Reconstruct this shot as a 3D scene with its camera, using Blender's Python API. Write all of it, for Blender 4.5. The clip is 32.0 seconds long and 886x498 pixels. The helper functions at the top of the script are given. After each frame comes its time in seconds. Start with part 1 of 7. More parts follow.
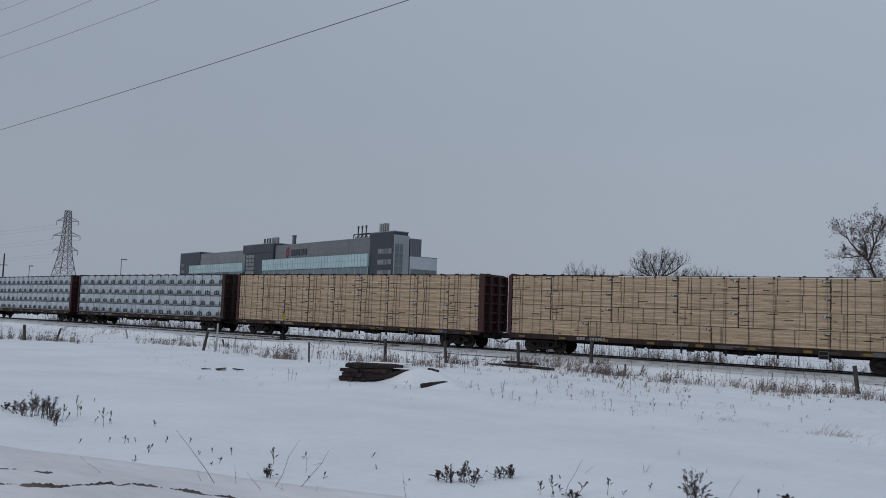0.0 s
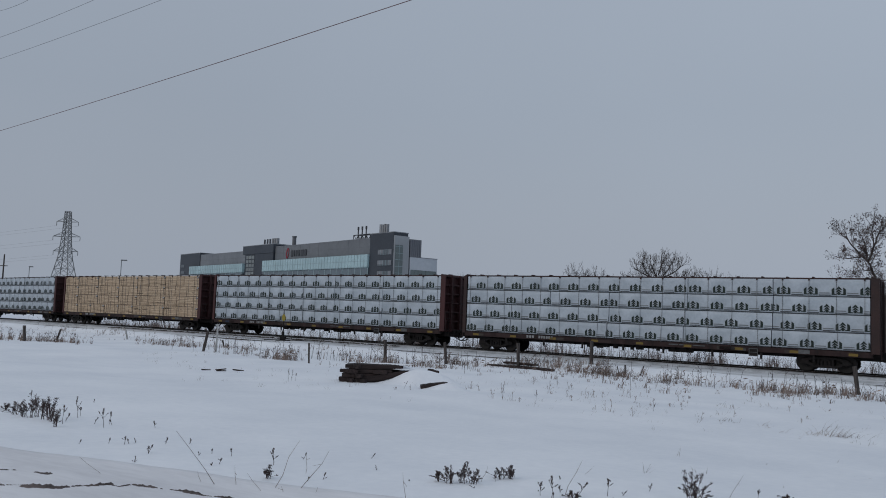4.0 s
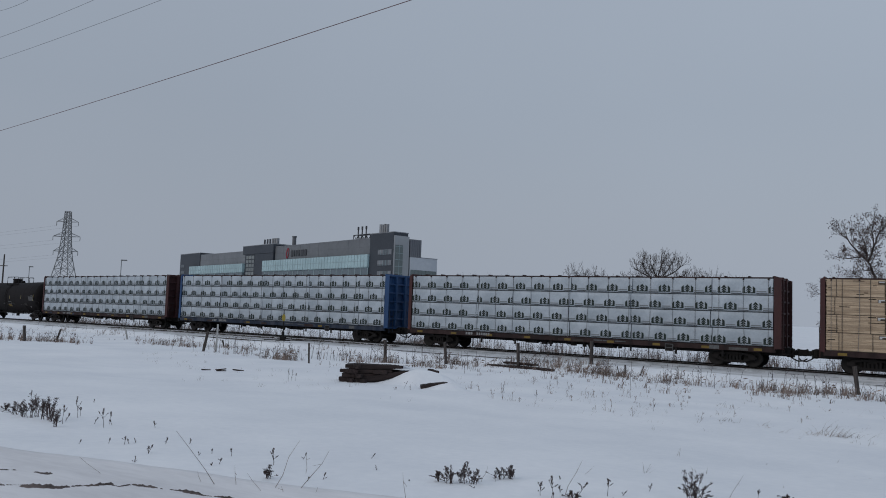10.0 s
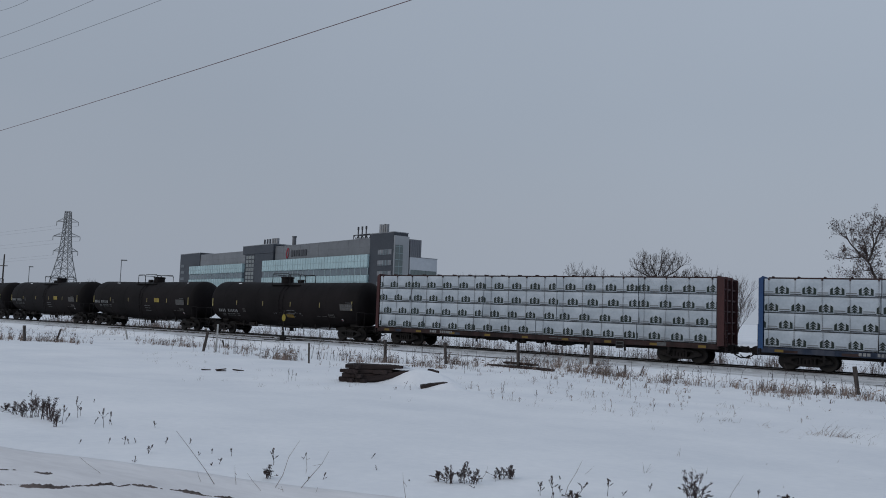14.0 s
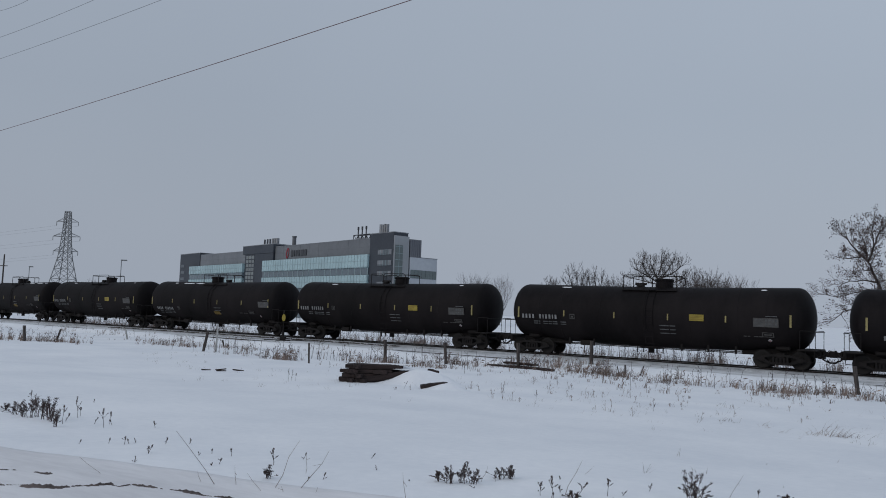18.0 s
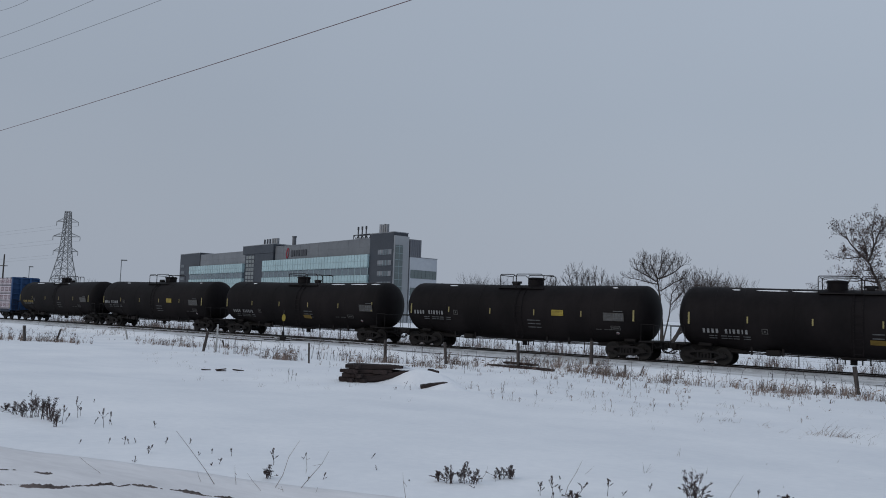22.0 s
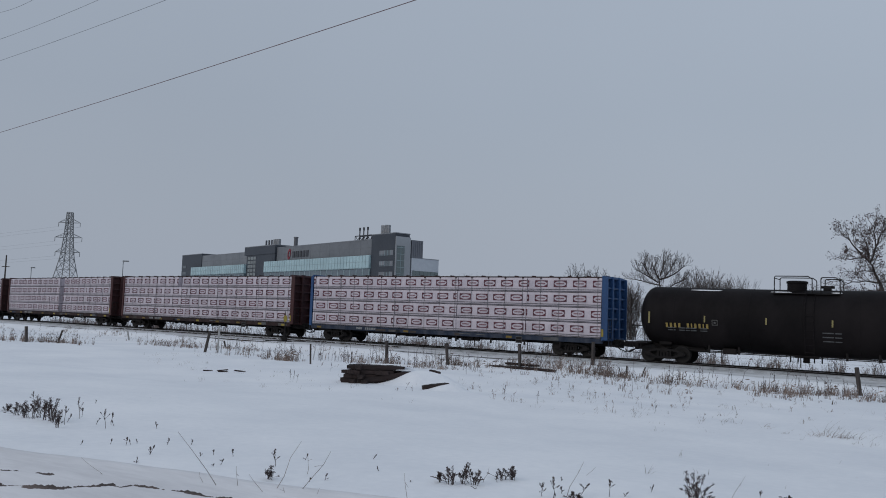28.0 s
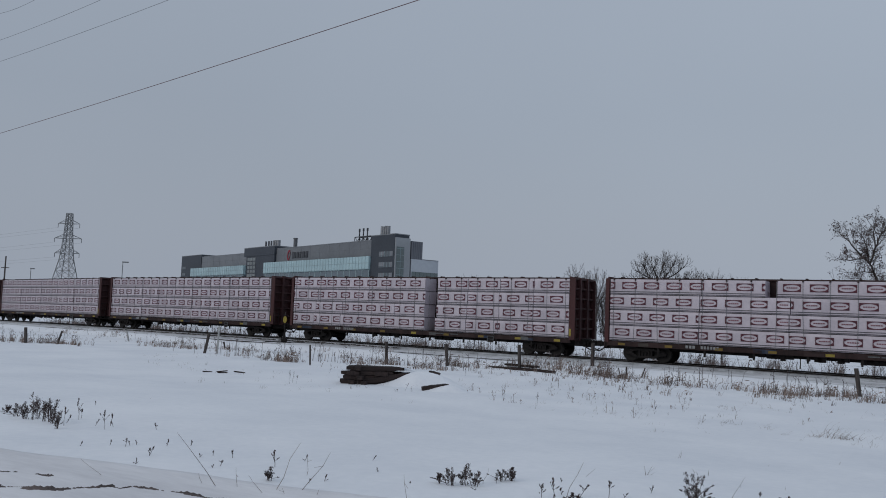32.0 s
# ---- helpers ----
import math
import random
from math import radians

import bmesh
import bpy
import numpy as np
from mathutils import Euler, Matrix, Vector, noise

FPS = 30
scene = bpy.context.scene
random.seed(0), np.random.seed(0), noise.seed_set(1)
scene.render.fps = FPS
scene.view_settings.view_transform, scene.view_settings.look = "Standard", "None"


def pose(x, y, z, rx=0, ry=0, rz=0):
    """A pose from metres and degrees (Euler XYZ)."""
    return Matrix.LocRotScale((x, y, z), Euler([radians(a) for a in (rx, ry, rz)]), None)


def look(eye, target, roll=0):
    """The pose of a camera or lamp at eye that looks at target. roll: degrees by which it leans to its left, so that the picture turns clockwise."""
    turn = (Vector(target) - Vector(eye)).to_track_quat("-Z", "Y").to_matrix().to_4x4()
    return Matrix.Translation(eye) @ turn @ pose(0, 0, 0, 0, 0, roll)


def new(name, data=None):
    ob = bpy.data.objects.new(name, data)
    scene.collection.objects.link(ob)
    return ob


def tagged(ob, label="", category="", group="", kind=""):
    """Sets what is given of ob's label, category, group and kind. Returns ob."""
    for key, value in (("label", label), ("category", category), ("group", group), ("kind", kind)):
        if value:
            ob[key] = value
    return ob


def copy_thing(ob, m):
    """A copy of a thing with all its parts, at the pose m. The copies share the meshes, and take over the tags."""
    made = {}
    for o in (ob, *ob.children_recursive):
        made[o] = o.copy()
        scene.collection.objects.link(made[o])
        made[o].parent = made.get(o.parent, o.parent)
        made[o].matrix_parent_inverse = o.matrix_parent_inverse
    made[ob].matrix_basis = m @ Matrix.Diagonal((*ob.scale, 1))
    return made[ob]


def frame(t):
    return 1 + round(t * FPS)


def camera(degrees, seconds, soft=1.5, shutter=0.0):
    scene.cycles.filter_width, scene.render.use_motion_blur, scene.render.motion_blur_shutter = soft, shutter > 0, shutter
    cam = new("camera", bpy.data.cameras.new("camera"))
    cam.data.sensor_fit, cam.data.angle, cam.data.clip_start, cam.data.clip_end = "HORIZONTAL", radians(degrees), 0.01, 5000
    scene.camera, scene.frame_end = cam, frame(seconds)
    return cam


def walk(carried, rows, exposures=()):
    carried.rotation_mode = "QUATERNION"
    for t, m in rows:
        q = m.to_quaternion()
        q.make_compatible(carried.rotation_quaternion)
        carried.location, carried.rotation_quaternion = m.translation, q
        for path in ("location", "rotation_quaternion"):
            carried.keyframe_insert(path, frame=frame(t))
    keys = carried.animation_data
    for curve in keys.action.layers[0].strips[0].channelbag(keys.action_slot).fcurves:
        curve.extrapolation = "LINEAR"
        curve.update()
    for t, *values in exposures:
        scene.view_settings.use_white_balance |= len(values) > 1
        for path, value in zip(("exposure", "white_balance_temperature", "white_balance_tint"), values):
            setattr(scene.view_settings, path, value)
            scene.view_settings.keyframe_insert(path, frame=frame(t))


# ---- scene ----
# ---------------------------------------------------------------- plan
# Rail tops lie at z = 0.  The track is a wide curve: TRACK_D metres in front of the camera at
# its nearest, bending away with curvature BEND.  The train runs towards +x.
EYE = Vector((0.0, 0.0, 2.17))
YAW, PITCH, ROLL = -32.063, 4.679, 2.017
TRACK_D, BEND = 43.735, 0.0017485
SPEED, GAIN = 11.6108, 0.01343

cam = camera(58.497, 32.0, soft=0.94, shutter=0.06)


def aim(right=0.0, down=0.0):
    """The camera's pose, with the picture shifted by small angles (in 1/1400 rad)."""
    yaw = radians(YAW) - right / 1400
    pitch = radians(PITCH) + down / 1400
    way = Vector((math.sin(yaw) * math.cos(pitch), math.cos(yaw) * math.cos(pitch), math.sin(pitch)))
    return look(EYE, EYE + 50 * way, ROLL)


# the tripod is nudged slightly now and then
SWAY = [(0, 0, -1.4), (1.6, 0, -1.4), (1.9, 0, 0), (3.5, 0, 0), (14, 0, 0), (23.6, 0, 0), (24, 0, -1.2),
        (24.5, 0.3, -1.2), (25, 2.8, 0), (25.5, 3.2, 0), (27.5, 3.2, 0), (28, 2.8, 1.4), (28.5, 3, 0),
        (29, 3, -1.4), (29.5, 3, 0), (30, 2.4, 3.2), (30.5, 2.6, 2.2), (31, 2.2, 4), (31.5, 2.7, 2), (32, 2.2, 3.2)]
walk(cam, [(t, aim(r, d)) for t, r, d in SWAY], [(0, 0.0), (14, 0.0), (17, 0.02), (18.5, 0.09), (28.5, 0.09), (30, 0.03), (32, 0.0)])


def run(t):
    """How far the train has gone along the track, 0 at 28 s."""
    return SPEED * (t - 28) + GAIN * ((t - 16) ** 2 - 144) / 2


def grade(s):
    """The track's gentle crest: how far the rails lie above z = 0 at s."""
    s = max(-112.0, min(25.0, s))
    return -0.0059 * s - 7.38e-5 * s * s - 0.035


def along(s, off=0.0, z=0.0):
    """The point s metres along the track, off metres to its far side."""
    a = BEND * s
    z += grade(s)
    return Vector((math.sin(a) / BEND - math.sin(a) * off, TRACK_D + (1 - math.cos(a)) / BEND + math.cos(a) * off, z))


def beside(x, y):
    """Distance of a place from the track's centre line, positive on the camera's side."""
    r = 1 / BEND
    return math.hypot(x, y - TRACK_D - r) - r


def abeam(x, y):
    """How far along the track a place lies."""
    return math.atan2(x, TRACK_D + 1 / BEND - y) / BEND
# ---------------------------------------------------------------- light: a closed winter overcast
world = bpy.data.worlds.new("overcast")
scene.world = world
world.use_nodes = True
wt = world.node_tree
wt.nodes.clear()
w_out = wt.nodes.new("ShaderNodeOutputWorld")
w_bg = wt.nodes.new("ShaderNodeBackground")
w_sky = wt.nodes.new("ShaderNodeTexSky")
w_sky.sky_type = "NISHITA"
w_sky.sun_disc = False
w_sky.sun_elevation, w_sky.sun_rotation = radians(24), radians(200)
w_sky.air_density, w_sky.dust_density = 2.0, 6.0
w_coord = wt.nodes.new("ShaderNodeTexCoord")
w_sep = wt.nodes.new("ShaderNodeSeparateXYZ")
w_ramp = wt.nodes.new("ShaderNodeValToRGB")
w_ramp.color_ramp.elements[0].position, w_ramp.color_ramp.elements[0].color = 0.0, (3.74, 4.22, 5.03, 1)
w_ramp.color_ramp.elements[1].position, w_ramp.color_ramp.elements[1].color = 0.9, (4.25, 4.88, 5.85, 1)
w_mid = w_ramp.color_ramp.elements.new(0.25)
w_mid.color = (3.58, 4.15, 5.05, 1)
w_noise = wt.nodes.new("ShaderNodeTexNoise")
w_noise.inputs["Scale"].default_value, w_noise.inputs["Detail"].default_value = 1.6, 3.0
w_map = wt.nodes.new("ShaderNodeMapRange")
w_map.inputs[3].default_value, w_map.inputs[4].default_value = 0.93, 1.07
w_mul = wt.nodes.new("ShaderNodeVectorMath")
w_mul.operation = "SCALE"
w_mix = wt.nodes.new("ShaderNodeMixRGB")
w_mix.inputs[0].default_value = 0.06
wt.links.new(w_coord.outputs["Generated"], w_sep.inputs[0])
wt.links.new(w_sep.outputs["Z"], w_ramp.inputs[0])
wt.links.new(w_coord.outputs["Generated"], w_noise.inputs["Vector"])
wt.links.new(w_noise.outputs[0], w_map.inputs[0])
wt.links.new(w_ramp.outputs[0], w_mul.inputs[0])
wt.links.new(w_map.outputs[0], w_mul.inputs["Scale"])
wt.links.new(w_mul.outputs[0], w_mix.inputs[1])
wt.links.new(w_sky.outputs[0], w_mix.inputs[2])
w_bg.inputs[1].default_value = 0.09
# the cloud cover is a little thinner towards the east
w_side = wt.nodes.new("ShaderNodeVectorMath")
w_side.operation = "DOT_PRODUCT"
w_side.inputs[1].default_value = (0.848, 0.530, 0.0)
w_east = wt.nodes.new("ShaderNodeMapRange")
w_east.inputs[1].default_value, w_east.inputs[2].default_value = -1.0, 1.0
w_east.inputs[3].default_value, w_east.inputs[4].default_value = 0.89, 1.11
w_thin = wt.nodes.new("ShaderNodeVectorMath")
w_thin.operation = "SCALE"
wt.links.new(w_coord.outputs["Generated"], w_side.inputs[0])
wt.links.new(w_side.outputs["Value"], w_east.inputs[0])
wt.links.new(w_mix.outputs[0], w_thin.inputs[0])
wt.links.new(w_east.outputs[0], w_thin.inputs["Scale"])
wt.links.new(w_thin.outputs[0], w_bg.inputs[0])
wt.links.new(w_bg.outputs[0], w_out.inputs[0])

sun_data = bpy.data.lights.new("sun", "SUN")
sun_data.energy, sun_data.angle, sun_data.color = 0.5, radians(40), (1.0, 0.97, 0.93)
sun = new("sun", sun_data)
sun.matrix_basis = look((0, 0, 60), (22, 50, 30))
# ---------------------------------------------------------------- mesh and material tools
class Geo:
    """Collects vertices and faces for one mesh."""

    def __init__(self):
        self.v, self.f = [], []

    def add(self, verts, faces):
        n = len(self.v)
        self.v += [tuple(p) for p in verts]
        self.f += [tuple(i + n for i in f) for f in faces]
        return self

    def box(self, x0, x1, y0, y1, z0, z1, m=None):
        c = [(x, y, z) for x in (x0, x1) for y in (y0, y1) for z in (z0, z1)]
        if m:
            c = [m @ Vector(p) for p in c]
        return self.add(c, [(0, 1, 3, 2), (4, 6, 7, 5), (0, 4, 5, 1), (2, 3, 7, 6), (0, 2, 6, 4), (1, 5, 7, 3)])

    def soft(self, x0, x1, y0, y1, z0, z1, b=0.02, m=None):
        """A box with bevelled edges."""
        v, idx = [], {}
        for i, (x, sx) in enumerate(((x0, 1), (x1, -1))):
            for j, (y, sy) in enumerate(((y0, 1), (y1, -1))):
                for k, (z, sz) in enumerate(((z0, 1), (z1, -1))):
                    for a, p in enumerate(((x, y + sy * b, z + sz * b), (x + sx * b, y, z + sz * b), (x + sx * b, y + sy * b, z))):
                        idx[i, j, k, a] = len(v)
                        v.append(m @ Vector(p) if m else p)
        q = idx
        f = []
        for s in (0, 1):
            ring = [(0, 0), (1, 0), (1, 1), (0, 1)] if s else [(0, 0), (0, 1), (1, 1), (1, 0)]
            f.append(tuple(q[s, a, c, 0] for a, c in ring))
            f.append(tuple(q[a, s, c, 1] for a, c in reversed(ring)))
            f.append(tuple(q[a, c, s, 2] for a, c in ring))
        for j in (0, 1):
            for k in (0, 1):
                f.append((q[0, j, k, 1], q[1, j, k, 1], q[1, j, k, 2], q[0, j, k, 2]))
                f.append((q[j, 0, k, 0], q[j, 1, k, 0], q[j, 1, k, 2], q[j, 0, k, 2]))
                f.append((q[j, k, 0, 0], q[j, k, 1, 0], q[j, k, 1, 1], q[j, k, 0, 1]))
        for i in (0, 1):
            for j in (0, 1):
                for k in (0, 1):
                    f.append((q[i, j, k, 0], q[i, j, k, 1], q[i, j, k, 2]))
        return self.add(v, f)

    def rod(self, p0, p1, r0, r1=None, n=6, caps=True):
        p0, p1 = Vector(p0), Vector(p1)
        r1 = r0 if r1 is None else r1
        d = (p1 - p0)
        if d.length < 1e-6:
            return self
        a = d.orthogonal().normalized()
        b = d.normalized().cross(a)
        v = []
        for p, r in ((p0, r0), (p1, r1)):
            v += [p + r * (math.cos(2 * math.pi * i / n) * a + math.sin(2 * math.pi * i / n) * b) for i in range(n)]
        f = [(i, (i + 1) % n, n + (i + 1) % n, n + i) for i in range(n)]
        if caps:
            f += [tuple(reversed(range(n))), tuple(range(n, 2 * n))]
        return self.add(v, f)

    def path(self, pts, r, n=5):
        for a, b in zip(pts, pts[1:]):
            self.rod(a, b, r, r, n)
        return self

    def spin(self, prof, n=24, axis="x", cx=0.0, cy=0.0, cz=0.0):
        """Turns a profile of (along, radius) round an axis."""
        v, f = [], []
        for a, r in prof:
            for i in range(n):
                t = 2 * math.pi * i / n
                c, s = r * math.cos(t), r * math.sin(t)
                v.append({"x": (cx + a, cy + c, cz + s), "y": (cx + s, cy + a, cz + c), "z": (cx + c, cy + s, cz + a)}[axis])
        for k in range(len(prof) - 1):
            for i in range(n):
                j = (i + 1) % n
                f.append((k * n + i, k * n + j, (k + 1) * n + j, (k + 1) * n + i))
        f += [tuple(reversed(range(n))), tuple(range((len(prof) - 1) * n, len(prof) * n))]
        return self.add(v, f)

    def slab(self, pts, thick, m):
        """A flat outline (x, z) with its face towards -y, thick metres deep, set in place by m."""
        n = len(pts)
        v = [m @ Vector((x, 0, z)) for x, z in pts] + [m @ Vector((x, thick, z)) for x, z in pts]
        f = [tuple(range(n)), tuple(reversed(range(n, 2 * n)))]
        f += [(i, n + i, n + (i + 1) % n, (i + 1) % n) for i in range(n)]
        return self.add(v, f)

    def mesh(self, name, material, smooth=False):
        me = bpy.data.meshes.new(name)
        me.from_pydata(self.v, [], self.f)
        bm = bmesh.new()
        bm.from_mesh(me)
        bmesh.ops.recalc_face_normals(bm, faces=bm.faces)
        bm.to_mesh(me)
        bm.free()
        if smooth:
            me.polygons.foreach_set("use_smooth", [True] * len(me.polygons))
            me.set_sharp_from_angle(angle=radians(38))
        me.materials.append(material)
        return me


def part(name, geo, material, parent, label="", smooth=False, m=None):
    """One mesh object under a thing or part; geo is a Geo or a ready mesh."""
    me = geo if isinstance(geo, bpy.types.Mesh) else geo.mesh(name, material, smooth)
    ob = new(name, me)
    ob.parent = parent
    if m is not None:
        ob.matrix_basis = m
    if label:
        ob["label"] = label
    return ob


def thing(name, m, label, category, group=""):
    return tagged(place(new(name), m), label, category, group)


def solid(name, geo, material, m, label, category, group="", kind="", smooth=False):
    """A thing that is one mesh."""
    return tagged(place(new(name, geo.mesh(name, material, smooth)), m), label, category, group, kind)


def place(ob, m):
    ob.matrix_basis = m
    return ob


def surface(name, dark, light, rough=0.7, metal=0.0, size=1.0, grain=30.0, bump=0.15, stretch=(1, 1, 1), vary=0.12,
            dust=None, dust_amount=0.0, island=False, spec=0.4):
    """A worn surface: two colours mixed at two scales, fine relief, and an optional film of dust or snow on upward faces."""
    ma = bpy.data.materials.new(name)
    ma.use_nodes = True
    nt = ma.node_tree
    nd, ln = nt.nodes, nt.links
    bs = nd["Principled BSDF"]
    bs.inputs["Roughness"].default_value, bs.inputs["Metallic"].default_value = rough, metal
    bs.inputs["Specular IOR Level"].default_value = spec
    co = nd.new("ShaderNodeTexCoord")
    mp = nd.new("ShaderNodeMapping")
    mp.inputs["Scale"].default_value = stretch
    ln.new(co.outputs["Object"], mp.inputs[0])
    big, fine = nd.new("ShaderNodeTexNoise"), nd.new("ShaderNodeTexNoise")
    big.inputs["Scale"].default_value, big.inputs["Detail"].default_value = size, 5.0
    fine.inputs["Scale"].default_value, fine.inputs["Detail"].default_value = grain, 4.0
    for n in (big, fine):
        ln.new(mp.outputs[0], n.inputs["Vector"])
    add = nd.new("ShaderNodeMath")
    add.operation = "MULTIPLY_ADD"
    add.inputs[1].default_value = 0.45
    ln.new(fine.outputs[0], add.inputs[0])
    ln.new(big.outputs[0], add.inputs[2])
    ramp = nd.new("ShaderNodeValToRGB")
    ramp.color_ramp.elements[0].position, ramp.color_ramp.elements[1].position = 0.52, 0.92
    ramp.color_ramp.elements[0].color, ramp.color_ramp.elements[1].color = (*dark, 1), (*light, 1)
    ln.new(add.outputs[0], ramp.inputs[0])
    hsv = nd.new("ShaderNodeHueSaturation")
    rnd = nd.new("ShaderNodeNewGeometry" if island else "ShaderNodeObjectInfo")
    mr = nd.new("ShaderNodeMapRange")
    mr.inputs[3].default_value, mr.inputs[4].default_value = 1 - vary, 1 + vary
    ln.new(rnd.outputs["Random Per Island" if island else "Random"], mr.inputs[0])
    ln.new(mr.outputs[0], hsv.inputs["Value"])
    ln.new(ramp.outputs[0], hsv.inputs["Color"])
    last = hsv.outputs[0]
    if dust:
        mx = nd.new("ShaderNodeMixRGB")
        mx.inputs[2].default_value = (*dust, 1)
        dn = nd.new("ShaderNodeMapRange")
        dn.inputs[1].default_value, dn.inputs[2].default_value = 0.45, 0.7
        dn.inputs[4].default_value = dust_amount
        ln.new(big.outputs[0], dn.inputs[0])
        ln.new(dn.outputs[0], mx.inputs[0])
        ln.new(last, mx.inputs[1])
        last = mx.outputs[0]
    ln.new(last, bs.inputs["Base Color"])
    rr = nd.new("ShaderNodeMapRange")
    rr.inputs[3].default_value, rr.inputs[4].default_value = max(0.05, rough - 0.12), min(1, rough + 0.12)
    ln.new(big.outputs[0], rr.inputs[0])
    ln.new(rr.outputs[0], bs.inputs["Roughness"])
    if bump:
        bp = nd.new("ShaderNodeBump")
        bp.inputs["Strength"].default_value, bp.inputs["Distance"].default_value = bump, 0.02
        ln.new(add.outputs[0], bp.inputs["Height"])
        ln.new(bp.outputs[0], bs.inputs["Normal"])
    return ma


def glass(name, tint, rough=0.08):
    ma = surface(name, tint, tuple(c * 1.25 for c in tint), rough=rough, size=0.2, grain=3, bump=0.02, spec=0.9)
    return ma


